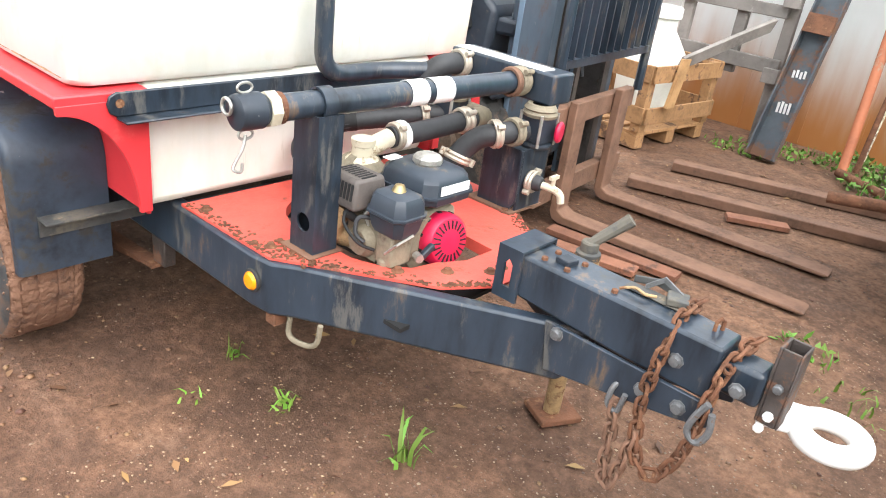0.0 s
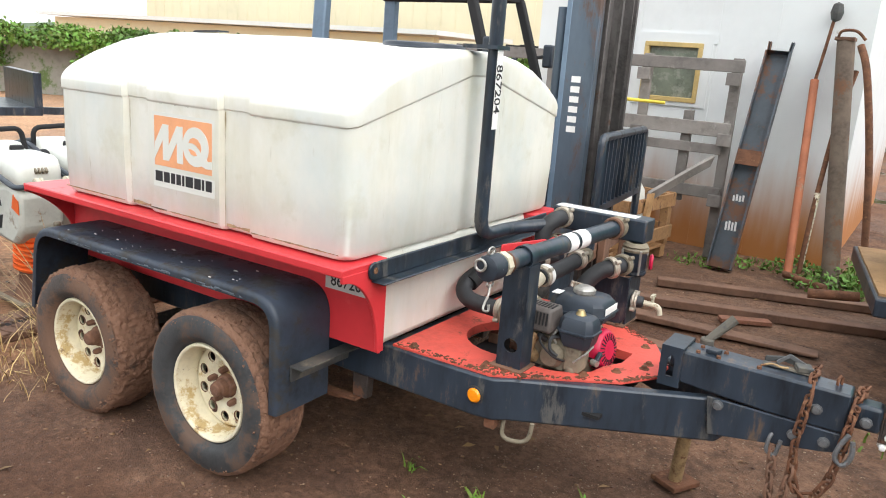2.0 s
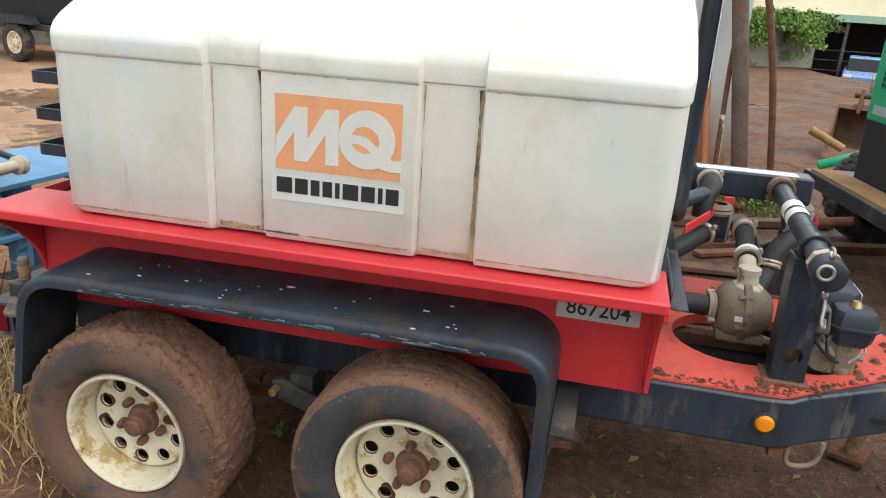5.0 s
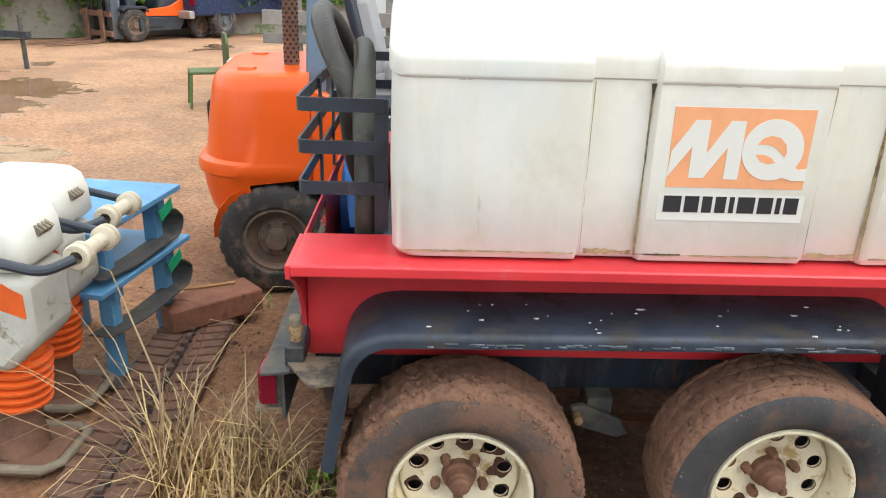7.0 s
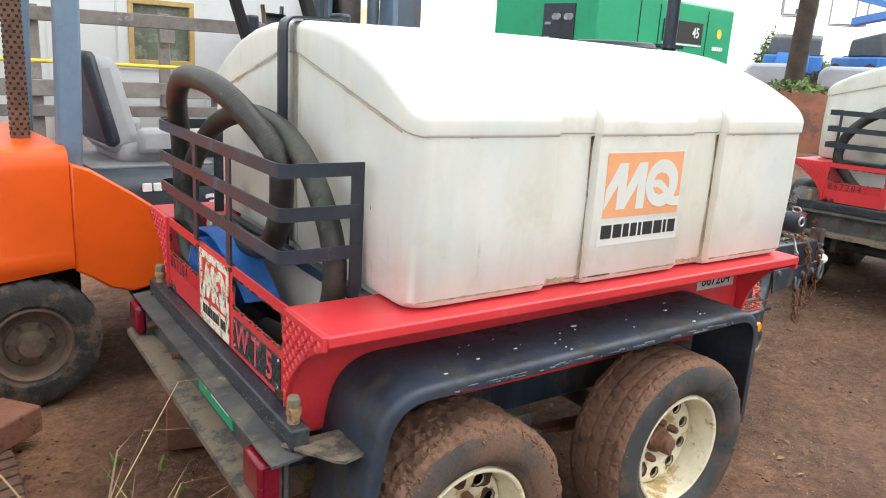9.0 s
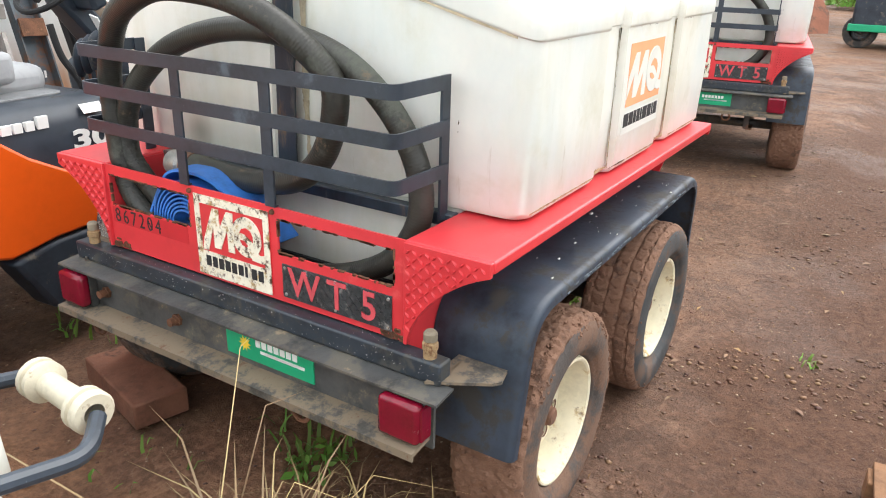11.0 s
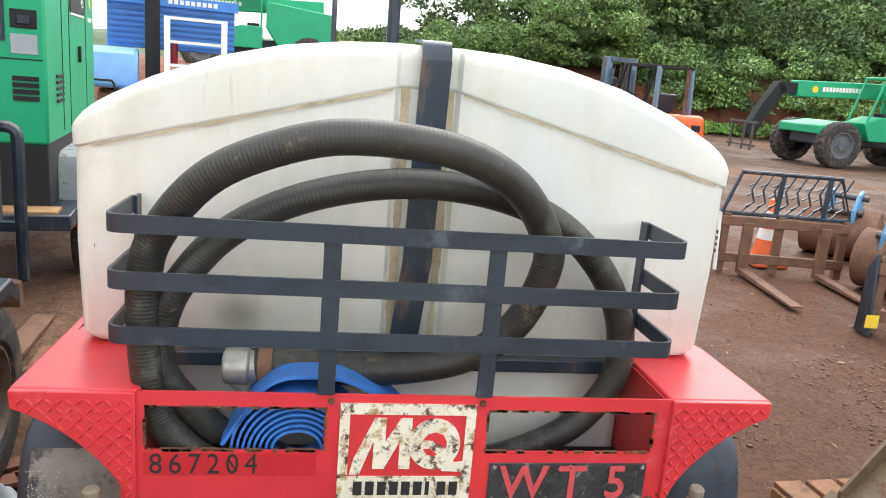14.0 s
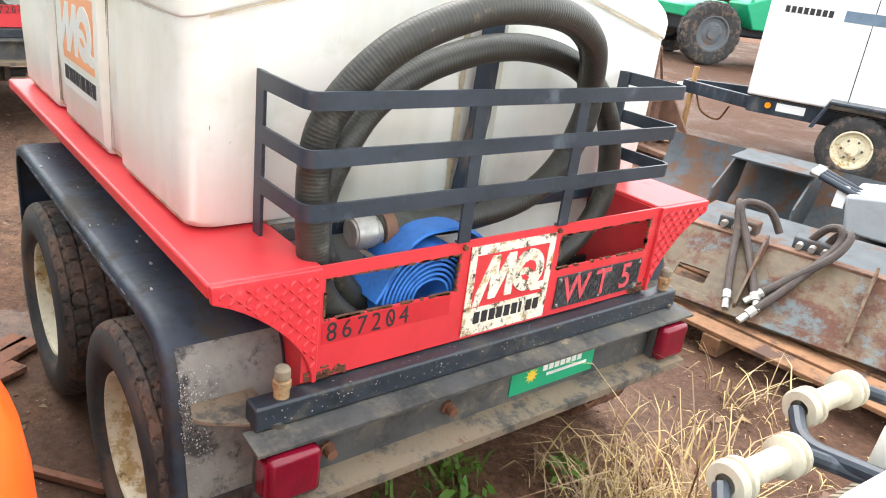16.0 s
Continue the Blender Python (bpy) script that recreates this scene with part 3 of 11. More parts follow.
    b.bar(rounded([(-3.55, YC - 0.01, 1.64), (-3.545, YC - 0.01, 1.698), (-3.35, YC - 0.01, 1.706)], 0.03, 4), 0.066, 0.007, (0, 1, 0))
    part("strap_hook", b, m_black, parent)
    # bar across the tank's front with a vent pipe
    b = B()
    b.prism([(0.86, 0.9), (2.19, 0.9), (2.21, 0.93), (2.19, 0.965), (0.86, 0.965), (0.842, 0.955), (0.835, 0.935), (0.842, 0.91)], "x", -1.834, -1.824).span((-1.834, 0.86, 0.892), (-1.776, 2.19, 0.9))
    fb = part("front_bar", b, m_black, parent, "blue-black angle iron across the tank", 0.004)
    b = B()
    part("bar_hole", B().lathe([(0.0, 0.0), (0.012, 0.0), (0.012, 0.001)], (-1.8235, 0.868, 0.936), (1, 0, 0), 14), m_rust, fb)
    b.tube(rounded([(-1.66, 1.84, 0.985), (-1.77, 1.72, 0.97), (-1.785, 1.49, 0.965), (-1.785, 1.49, 2.6)], 0.09, 7), 0.028, 14)
    pp = part("vent_pipe", b, m_black, fb, "blue-black bent steel vent pipe")
    tag = part("pipe_label", B().span((-1.7595, 1.465, 1.4), (-1.757, 1.505, 1.705)), m_label, pp)
    lettering("fleet_number", "867204", 0.062, Matrix.Translation((-1.7565, 1.485, 1.553)) @ Matrix(((0, 0, 1, 0), (0, 1, 0, 0), (-1, 0, 0, 0), (0, 0, 0, 1))), m_ink, fb, 0.0005, 0.0006)
    b = B().span((-1.9, 1.44, 1.70), (-1.75, 1.54, 1.715))
    part("pipe_bracket", b, m_black, fb)


def side_bodies(parent):
    """Red sheet-metal shelves on both sides with curved end gussets."""
    for s in (-1, 1):
        yo, yi = YC + s * 0.815, YC + s * 0.6
        b = B()
        b.span((-3.765, yo, 0.932), (-1.838, yi - s * 0.03, 0.964))
        shelf = part("side_shelf", b, m_red, parent, "glossy red sheet-metal shelf", 0.006)
        b = B()
        b.span((-3.76, YC + s * 0.572, 0.6), (-1.851, YC + s * 0.584, 0.931))
        part("side_wall", b, m_red, shelf, "", 0.003)
        # concave edge from the shelf's rim down to the rail
        conc = [(0.81 - 0.2 * math.sin(a), 0.915 - 0.3 * (1 - math.cos(a))) for a in (math.pi / 2 * i / 12 for i in range(13))]
        pts = [(YC + s * 0.575, 0.94), (YC + s * 0.812, 0.94)] + [(YC + s * u, w) for u, w in conc] + [(YC + s * 0.575, 0.615)]
        b = B().prism(pts, "x", -1.85, -1.836)
        part("front_gusset", b, m_red, shelf, "", 0.002)
        pts = [(YC + s * 0.575, 0.962), (YC + s * 0.812, 0.962)] + [(YC + s * (0.81 - 0.225 * math.sin(a) ** 0.9), 0.925 - 0.235 * (0.55 * (1 - math.cos(a)) + 0.45 * math.sin(a))) for a in (math.pi / 2 * i / 12 for i in range(13))] + [(YC + s * 0.575, 0.69)]
        b = B().prism(pts, "x", -3.776, -3.762)
        gus = part("rear_gusset", b, m_red, shelf, "red diamond-plate corner gusset", 0.002)
        # raised lozenges of the diamond plate
        b = B()
        for i in range(13):
            for j in range(15):
                u, w = 0.588 + i * 0.0185, 0.7 + j * 0.0185
                q = min(1.0, max(0.0, (0.81 - u) / 0.225))
                lim = 0.925 - 0.235 * (0.55 * (1 - math.sqrt(max(0.0, 1 - q ** 2.2))) + 0.45 * q)
                if w < lim + 0.012 or w > 0.952 or u > 0.802:
                    continue
                a = radians(45 if (i + j) % 2 else -45)
                du, dw = 0.0102 * math.cos(a), 0.0102 * math.sin(a)
                eu, ew = 0.0045 * math.cos(a + math.pi / 2), 0.0036 * math.sin(a + math.pi / 2)
                c = lambda k, e, x: (x, YC + s * (u + k * du + e * eu), w + k * dw + e * ew)
                o = len(b.v)
                b.add([c(-1, 0, -3.7758), c(0, 1, -3.7758), c(1, 0, -3.7758), c(0, -1, -3.7758), c(-0.6, 0, -3.7806), c(0.6, 0, -3.7806)], [(0, 1, 5, 4), (1, 2, 5), (2, 3, 4, 5), (3, 0, 4)])
        tagged(part("tread_pattern", b, m_red, gus, "", sharp=20), kind="stuff")


def rear_panel(parent):
    x = -3.765
    y0, y1 = YC - 0.575, YC + 0.608
    b = pierced((y0, 0.985, 1.37, 1.72, 2.085, y1), (0.69, 0.832, 0.93, 0.962), ((1, 1), (3, 1)), lambda u, w, d: (d, u, w), x, x + 0.006)
    p = part("rear_panel", b, m_red, parent, "red rear panel with two cut-out slots")
    # rim of rust along the slots
    b = B()
    rng = random.Random(4)
    for ya, yb, za, zb in ((0.985, 1.37, 0.832, 0.93), (1.72, 2.085, 0.832, 0.93)):
        for _ in range(70):
            u = rng.uniform(ya, yb)
            z = rng.choice((za, zb))
            l = rng.uniform(0.004, 0.02)
            b.span((x - 0.0012, u, z - rng.uniform(0.001, 0.0045)), (x + 0.007, min(u + l, yb), z + rng.uniform(0.001, 0.003)))
        for _ in range(12):
            u, z = rng.choice((ya, yb)), rng.uniform(za, zb)
            b.span((x - 0.0012, u - 0.003, z), (x + 0.007, u + 0.003, z + rng.uniform(0.004, 0.02)))
    for _ in range(30):
        u, z = rng.uniform(y0, 1.02), 0.692 + abs(rng.gauss(0, 0.018))
        b.box((x - 0.001, u, z), (0.004, rng.uniform(0.006, 0.02), rng.uniform(0.004, 0.012)))
        u, z = rng.uniform(2.02, y1), 0.692 + abs(rng.gauss(0, 0.012))
        b.box((x - 0.001, u, z), (0.004, rng.uniform(0.006, 0.02), rng.uniform(0.004, 0.01)))
    tagged(part("rust_scale", b, m_rust, p), kind="stuff")
    # square emblem sign
    sg = part("sign", B().span((x - 0.0035, 1.398, 0.7), (x + 0.0, 1.69, 0.945)), m_signred, p, "chipped white and red emblem sign")
    b = B()
    for a, c, d, e in ((1.398, 1.69, 0.92, 0.945), (1.398, 1.69, 0.7, 0.722), (1.398, 1.419, 0.722, 0.92), (1.669, 1.69, 0.722, 0.92)):
        b.span((x - 0.006, a, d), (x - 0.003, c, e))
    b.span((x - 0.006, 1.419, 0.722), (x - 0.003, 1.669, 0.775))
    part("sign_border", b, m_sign, sg)
    b = B()

    def slab(pts, dx=0.0065):
        b.prism([(1.665 - u, 0.775 + w) for u, w in pts], "x", x - dx, x - 0.003)

    k = 0.7
    slab([(k * u, k * w + 0.004) for u, w in [(0.0, 0.0), (0.01, 0.05), (0.07, 0.19), (0.105, 0.19), (0.105, 0.11), (0.15, 0.19), (0.185, 0.19), (0.185, 0.02), (0.15, 0.02), (0.15, 0.115), (0.105, 0.02), (0.07, 0.02), (0.07, 0.115), (0.03, 0.0)]])
    slab([(k * (0.258 + 0.08 * math.cos(a)), k * (0.105 + 0.085 * math.sin(a)) + 0.004) for a in (2 * math.pi * i / 28 for i in range(28))], 0.0072)
    slab([(0.195, 0.038), (0.215, 0.045), (0.228, 0.034), (0.247, 0.036), (0.247, 0.012), (0.2, 0.014)], 0.0076)
    part("sign_shape", b, m_sign, sg)
    b = B()
    slab([(k * u, k * w + 0.004) for u, w in [(0.222, 0.12), (0.235, 0.138), (0.258, 0.146), (0.283, 0.138), (0.296, 0.115), (0.294, 0.09), (0.275, 0.106), (0.25, 0.118)]], 0.008)
    slab([(k * u, k * w + 0.004) for u, w in [(0.222, 0.09), (0.245, 0.09), (0.268, 0.072), (0.256, 0.064), (0.235, 0.07)]], 0.008)
    part("sign_hole", b, m_signred, sg)
    for i in range(9):
        w = 0.009 if i == 6 else 0.019
        u = 1.655 - i * 0.0262
        part("sign_bar", B().span((x - 0.0075, u - w, 0.731), (x - 0.004, u, 0.763)), m_ink, sg)
    for yy in (1.71, 1.385):
        part("bolt", B().lathe([(0.0, 0.008), (0.006, 0.008), (0.008, 0.0)], (x, yy, 0.947), (-1, 0, 0), 10), m_rust, p)
    # model plate
    wp = part("model_plate", B().span((x - 0.004, 0.99, 0.708), (x, 1.357, 0.806)), m_plateblk, p, "chipped black plate with red characters", 0.001)
    b = B()
    for i in range(24):
        for j in range(6):
            a = radians(45 if (i + j) % 2 else -45)
            b.box((x - 0.0046, 0.999 + i * 0.0152, 0.717 + j * 0.0158), (0.003, 0.017, 0.0045), Matrix.Rotation(a, 3, "X"))
    tagged(part("tread_pattern", b, m_plateblk, wp), kind="stuff")
    rot = Matrix(((0, 0, -1, 0), (-1, 0, 0, 0), (0, 1, 0, 0), (0, 0, 0, 1)))
    for ch, yy in (("W", 1.277), ("T", 1.165), ("5", 1.06)):
        lettering("character", ch, 0.112, Matrix.Translation((x - 0.0058, yy, 0.757)) @ rot, m_character, wp, 0.0012, 0.0015, 0.95)
    for yy in (1.345, 1.17, 1.0):
        for zz in (0.718, 0.797):
            part("screw", B().lathe([(0, 0.003), (0.004, 0.003), (0.0055, 0)], (x - 0.004, yy, zz), (-1, 0, 0), 8), m_zinc, wp)
    for i, ch in enumerate("867204"):
        lettering("numeral", ch, 0.066, Matrix.Translation((x - 0.0012, 2.063 - i * 0.0385, 0.799)) @ rot, m_ink, p, 0.0006, 0.0, 0.86)
    part("zero_slash", B().box((x - 0.0012, 1.909, 0.799), (0.0012, 0.004, 0.036), Matrix.Rotation(radians(-30), 3, "X")), m_ink, p)
    part("faded_patch", B().span((x - 0.0008, 1.735, 0.774), (x, 2.088, 0.827)), m_fresh, p)
    return rot


def hose_rack(parent):
    rk = None
    y0, y1 = 0.975, 2.15
    for z in (1.308, 1.196, 1.085):
        b = B()
        pts = rounded([(-3.55, y0, z), (-3.777, y0, z), (-3.777, y1, z), (-3.57, y1, z)], 0.03, 4)
        b.bar(pts, 0.036, 0.007, (0, 0, 1))
        if rk is None:
            rk = part("hose_rack", b, m_rack, parent, "black flat-bar hose rack", 0.0)
        else:
            part("rack_bar", b, m_rack, rk)
    for y in (1.385, 1.722):
        part("rack_upright", B().span((-3.773, y - 0.018, 0.963), (-3.766, y + 0.018, 1.32)).span((-3.7655, y - 0.018, 0.963), (-3.758, y + 0.018, 0.968)), m_rack, rk, "", 0.001)
    for y in (y0 + 0.006, y1 - 0.006):
        part("rack_post", B().span((-3.575, y - 0.004, 0.95), (-3.538, y + 0.004, 1.325)), m_rack, rk, "", 0.001)


def fenders(parent):
    for s in (-1, 1):
        yo, yi = YC + s * 0.858, YC + s * 0.586
        pts = rounded([(-3.70, 0, 0.4), (-3.63, 0, 0.803), (-2.085, 0, 0.812), (-2.085, 0, 0.372)], 0.135, 10)
        b = B()
        rings = []
        for i, p in enumerate(pts):
            a = pts[max(0, i - 1)]
            c = pts[min(len(pts) - 1, i + 1)]
            d = (c - a).normalized()
            nrm = Vector((-d.z, 0, d.x))
            prof = [(yi, 0.0), (yo - s * 0.022, 0.0), (yo - s * 0.009, -0.003), (yo - s * 0.002, -0.01), (yo, -0.02), (yo, -0.037), (yo - s * 0.006, -0.037), (yo - s * 0.006, -0.02), (yo - s * 0.014, -0.009), (yi, -0.006)]
            rings.append([Vector((p.x, u, p.z)) + nrm * w for u, w in prof])
        b.loft(rings)
        fn = part("fender", b, m_fender, parent, "blue-black steel tandem fender, dusty on top")
        lo, hi = Vector((-3.7, 0, 0.4)), Vector((-3.63, 0, 0.803))
        off = Vector((-0.98, 0, 0.2)) * 0.003
        leg = [p + off.normalized() * 0.0025 + Vector((0, YC + s * 0.712, 0)) for p in [pts[0].lerp(pts[1], 0.02)] + list(pts[1:6])]
        if s > 0:
            part("dust_film", B().bar(leg, 0.236, 0.002, (0, 1, 0)), m_legdust, fn, "grey dust on the rear leg")
            rs, bs = random.Random(17), B()
            for _ in range(420):
                q = lo.lerp(hi, min(0.78, abs(rs.gauss(0.55, 0.13)))) + off * 1.5
                w_ = 0.0007 + 0.0022 * rs.random() ** 3
                bs.box((q.x, YC + 0.835 - abs(rs.gauss(0, 0.035)), q.z), (0.001, w_, w_ * rs.uniform(0.6, 2.0)))
            tagged(part("paint_scuff", bs, m_shadescuff, fn, "", sharp=180), kind="stuff")
        # flaked spots on the flat top; outer edge: scuffs and sky sheen as colour
        rs, bs, be = random.Random(23), B(), B()
        for _ in range(24):
            x, u = -3.45 + 1.12 * rs.random() ** 1.5, rs.uniform(0.66, 0.85)
            w_ = 0.0012 + 0.0055 * rs.random() ** 3
            bs.prism([(x + w_ * 2 * math.cos(k) * rs.uniform(0.6, 1.3), YC + s * u + w_ * math.sin(k) * rs.uniform(0.5, 1.2)) for k in (0, 1.05, 2.1, 3.14, 4.2, 5.2)], "z", 0.8025 + 0.0058 * (x + 3.63), 0.8055 + 0.0058 * (x + 3.63))
        tagged(part("paint_scuff", bs, m_shadescuff, fn, "", sharp=180), kind="stuff")
        for _ in range(60):
            x, l = rs.uniform(-3.42, -2.25), 0.006 + 0.06 * rs.random() ** 2
            z = 0.78 + 0.0058 * (x + 3.6) - 0.01 * rs.random() ** 2
            be.box((x, yo + s * 0.0006, z), (l, 0.0016, rs.uniform(0.002, 0.007)))
        tagged(part("rubbed_edge", be, m_edgesheen, fn, "", sharp=180), kind="stuff")
        bb = B().span((-2.083, YC + s * 0.795, 0.49), (-2.075, YC + s * 0.48, 0.545)).prism([(YC + s * 0.795, 0.545), (YC + s * 0.48, 0.545), (YC + s * 0.48, 0.552), (YC + s * 0.795, 0.552)], "x", -2.083, -2.02)
        part("fender_bracket", bb, m_bumper, fn, "", 0.001)
        bb = B().prism([(-3.82, YC + s * 0.67), (-3.655, YC + s * 0.67), (-3.655, YC + s * 0.81), (-3.715, YC + s * 0.825), (-3.735, YC + s * 0.81)], "z", 0.63, 0.638)
        bb.span((-3.80, YC + s * 0.69, 0.6), (-3.67, YC + s * 0.697, 0.638))
        part("step_plate", bb, m_flange, fn)


def wheel_at(parent, m, mud=0.5):
    """Steel wheel with eight round vents, five nuts, a hub and a muddy tyre; its axis is -y, its outer face at y = 0."""
    b = B()
    # disc with vents
    yd, n = 0.1, 10
    for s in range(n):
        a0, a1, r0, r1 = 2 * math.pi * s / n, 2 * math.pi * (s + 1) / n, 0.095, 0.16
        am, rm, q = (a0 + a1) / 2, 0.128, 16
        inner, outer, back = [], [], []
        for i in range(q):
            t = am + 2 * math.pi * i / q
            cx, cz = rm * math.cos(am), rm * math.sin(am)
            hx, hz = 0.0205 * math.cos(t), 0.0205 * math.sin(t)
            inner.append((cx + hx, yd, cz + hz))
            back.append((cx + hx * 0.95, yd + 0.008, cz + hz * 0.95))
            m1 = max(abs(math.cos(t - am)), abs(math.sin(t - am)))
            u, w = math.cos(t - am) / m1, math.sin(t - am) / m1
            r, a = (r0 + r1) / 2 + u * (r1 - r0) / 2, am + w * (a1 - a0) / 2
            outer.append((r * math.cos(a), yd, r * math.sin(a)))
        b.loft([outer, inner, back], True, False)
    b.lathe([(0.03, 0.115), (0.06, 0.114), (0.085, 0.106), (0.095, 0.1)], (0, 0, 0), (0, 1, 0), 40)
    b.lathe([(0.16, 0.1), (0.165, 0.104), (0.167, 0.112), (0.168, 0.122), (0.172, 0.122), (0.174, 0.1), (0.176, 0.055), (0.179, 0.04), (0.181, 0.03), (0.184, 0.013), (0.19, 0.009), (0.196, 0.01), (0.199, 0.018), (0.2, 0.03), (0.195, 0.03), (0.19, 0.05), (0.19, 0.18)], (0, 0, 0), (0, 1, 0), 60)
    b.weld = True
    hold, BASE[parent] = BASE[parent], Matrix()
    rim = part("wheel", b, m_rim, parent, "cream steel wheel with round vents and rust stains", sharp=40)
    # near-black disc added behind the vents, stands for the shade inside the wheel
    part("brake_drum", B().lathe([(0.0, 0.14), (0.165, 0.14), (0.165, 0.19)], (0, 0, 0), (0, 1, 0), 24), m_dark, rim)
    # sidewalls, then the tread with its blocks and the mud packed between them
    def crown(e):
        return 0.331 - 0.072 * max(0.0, (e - 0.4) / 0.6) ** 2.2

    def inset(e):
        return 0.105 - 0.119 * math.sin(e * math.pi / 2)

    side = [(0.197, 0.03), (0.203, 0.014), (0.209, 0.004), (0.216, 0.003), (0.22, -0.004), (0.234, -0.011), (0.248, -0.0145)]
    side += [(crown(e), inset(e) - 0.001) for e in (0.97, 0.93, 0.89, 0.85, 0.81, 0.77, 0.73)]
    b = B().lathe(side, (0, 0, 0), (0, 1, 0), 72)
    b.lathe([(r, 0.21 - h) for r, h in side], (0, 0, 0), (0, 1, 0), 72)
    b.weld = True
    part("tyre", b, m_sidewallmud if mud > 0.6 else m_sidewall, rim, "tyre sidewall smeared with red mud" if mud > 0.6 else "black tyre sidewall with a thin dust", sharp=60)
    ns, nh = 336, 44
    b = B()
    for i in range(ns):
        a = 2 * math.pi * i / ns
        ca, sa = math.cos(a), math.sin(a)
        for j in range(nh + 1):
            v = 0.045 + 0.91 * j / nh
            edge = abs(2 * v - 1)
            r, h = crown(edge), inset(edge)
            if edge < 0.8:
                # zigzag ribs with staggered cross cuts
                zig = abs(((i + 100) % 8) - 4) * 0.004
                rib = (v + zig) * 7
                cut = abs(rib - round(rib)) < 0.085 or (i + 4 * int(rib) + int(6 * abs(rib - int(rib) - 0.5))) % 8 == 0
                cake = 0.5 + 0.5 * noise.noise(Vector((ca * 3, sa * 3, h * 9)))
                r -= 0.0085 * (1 - min(1.0, 0.75 * mud + mud * cake * 0.4)) if cut else 0.0
            lump = 0.007 * noise.noise(Vector((ca * 5, sa * 5, v * 5))) + 0.009 * noise.noise(Vector((ca * 17, sa * 17, v * 13))) + 0.007 * noise.noise(Vector((ca * 40, sa * 40, v * 30)))
            r += mud * mud * 1.25 * lump + 0.0035 * mud
            fade = max(0.0, (edge - 0.7) / 0.2)
            h += 0.011 * fade - 0.002 - (0.002 + 0.006 * mud) * noise.noise(Vector((ca * 9, sa * 9, 4 + v * 6)))
            b.v.append((r * ca, h if v < 0.5 else 0.21 - h, r * sa))
    n = nh + 1
    b.f = [(i * n + j, i * n + j + 1, ((i + 1) % ns) * n + j + 1, ((i + 1) % ns) * n + j) for i in range(ns) for j in range(nh)]
    part("tread", b, m_tyreclean if mud < 0.2 else m_tyre, rim, "worn tread with a film of brown mud" if mud < 0.2 else "tread coated with red-brown mud", sharp=40)
    rc, b = random.Random(31), B()
    for i in range(int(3200 * mud * mud) if mud > 0.3 else 0):
        a, v = rc.uniform(0, 6.283), rc.choice((rc.uniform(0.06, 0.94), rc.uniform(0.08, 0.3)))
        if noise.noise(Vector((math.cos(a) * 2.5, math.sin(a) * 2.5, v * 4))) < -0.05:
            continue
        edge = abs(2 * v - 1)
        o = Vector((crown(edge) * math.cos(a), inset(edge) if v < 0.5 else 0.21 - inset(edge), crown(edge) * math.sin(a)))
        s = 0.002 + (0.003 + 0.004 * mud) * rc.random() ** 2
        q = Matrix.Rotation(rc.uniform(0, 6), 3, (rc.random() - 0.5, rc.random() - 0.5, rc.random() + 0.1))
        b.add([o + q @ Vector(w) * s * rc.uniform(0.7, 1.4) for w in ((1, 0, 0), (-1, 0, 0), (0, 1, 0), (0, -1, 0), (0, 0, 1), (0, 0, -1))], [(0, 2, 4), (2, 1, 4), (1, 3, 4), (3, 0, 4), (2, 0, 5), (1, 2, 5), (3, 1, 5), (0, 3, 5)])
    if b.v:
        tagged(part("caked_mud", b, m_tyre, rim, "", sharp=20), kind="stuff")
    # scabs of rust round some vents
    rc = random.Random(int(mud * 100))
    for i in range(10):
        scab = rc.choice((0.0, 0.0, 0.25, 0.5)) if mud < 0.6 else (0.2, 0.9, 1.0, 0.7, 0.0, 0.3, 0.5, 0.0, 0.25, 0.0)[i]
        if scab == 0:
            continue
        a = 2 * math.pi * (i + 0.5) / 10
        at = rc.uniform(0, 6.283)
        inner, outer = [], []
        for k in range(26):
            t = 2 * math.pi * k / 26
            grow = scab * 0.026 * max(0.05, math.cos(t - at) * 0.6 + 0.35 + 0.9 * noise.noise(Vector((math.cos(t) * 1.6, math.sin(t) * 1.6, i + 30 * mud))))
            inner.append((0.128 * math.cos(a) + 0.0204 * math.cos(t), 0.0992, 0.128 * math.sin(a) + 0.0204 * math.sin(t)))
            outer.append((0.128 * math.cos(a) + (0.0208 + grow) * math.cos(t), 0.0991, 0.128 * math.sin(a) + (0.0208 + grow) * math.sin(t)))
        part("rust_scab", B().loft([inner, outer], True, False), m_scab, rim, "dark flaking rust")
    for i in range(10):
        a = 2 * math.pi * (i + 0.5) / 10
        o = Vector((0.128 * math.cos(a), 0.0995, 0.128 * math.sin(a)))
        part("vent_lip", B().lathe([(0.0195, 0.002), (0.0205, -0.0012), (0.0212 + 0.0012 * (i % 3), -0.0002)], o, (0, 1, 0), 14), m_rust, rim, "rusted vent edge")
    b = B().lathe([(0.0, 0.044), (0.022, 0.045), (0.028, 0.05), (0.03, 0.062), (0.034, 0.066), (0.037, 0.09), (0.046, 0.096), (0.052, 0.12)], (0, 0, 0), (0, 1, 0), 20)
    part("hub", b, m_hub, rim, "rusty brown hub")
    for i in range(5):
        a = 2 * math.pi * (i + 0.3) / 5
        part("wheel_nut", B().lathe([(0.0, 0.076), (0.008, 0.076), (0.013, 0.082), (0.015, 0.112)], (0.07 * math.cos(a), 0, 0.07 * math.sin(a)), (0, 1, 0), 6), m_hub, rim)
    BASE[parent] = hold
    rim.matrix_basis = BASE[parent] @ m
    return rim


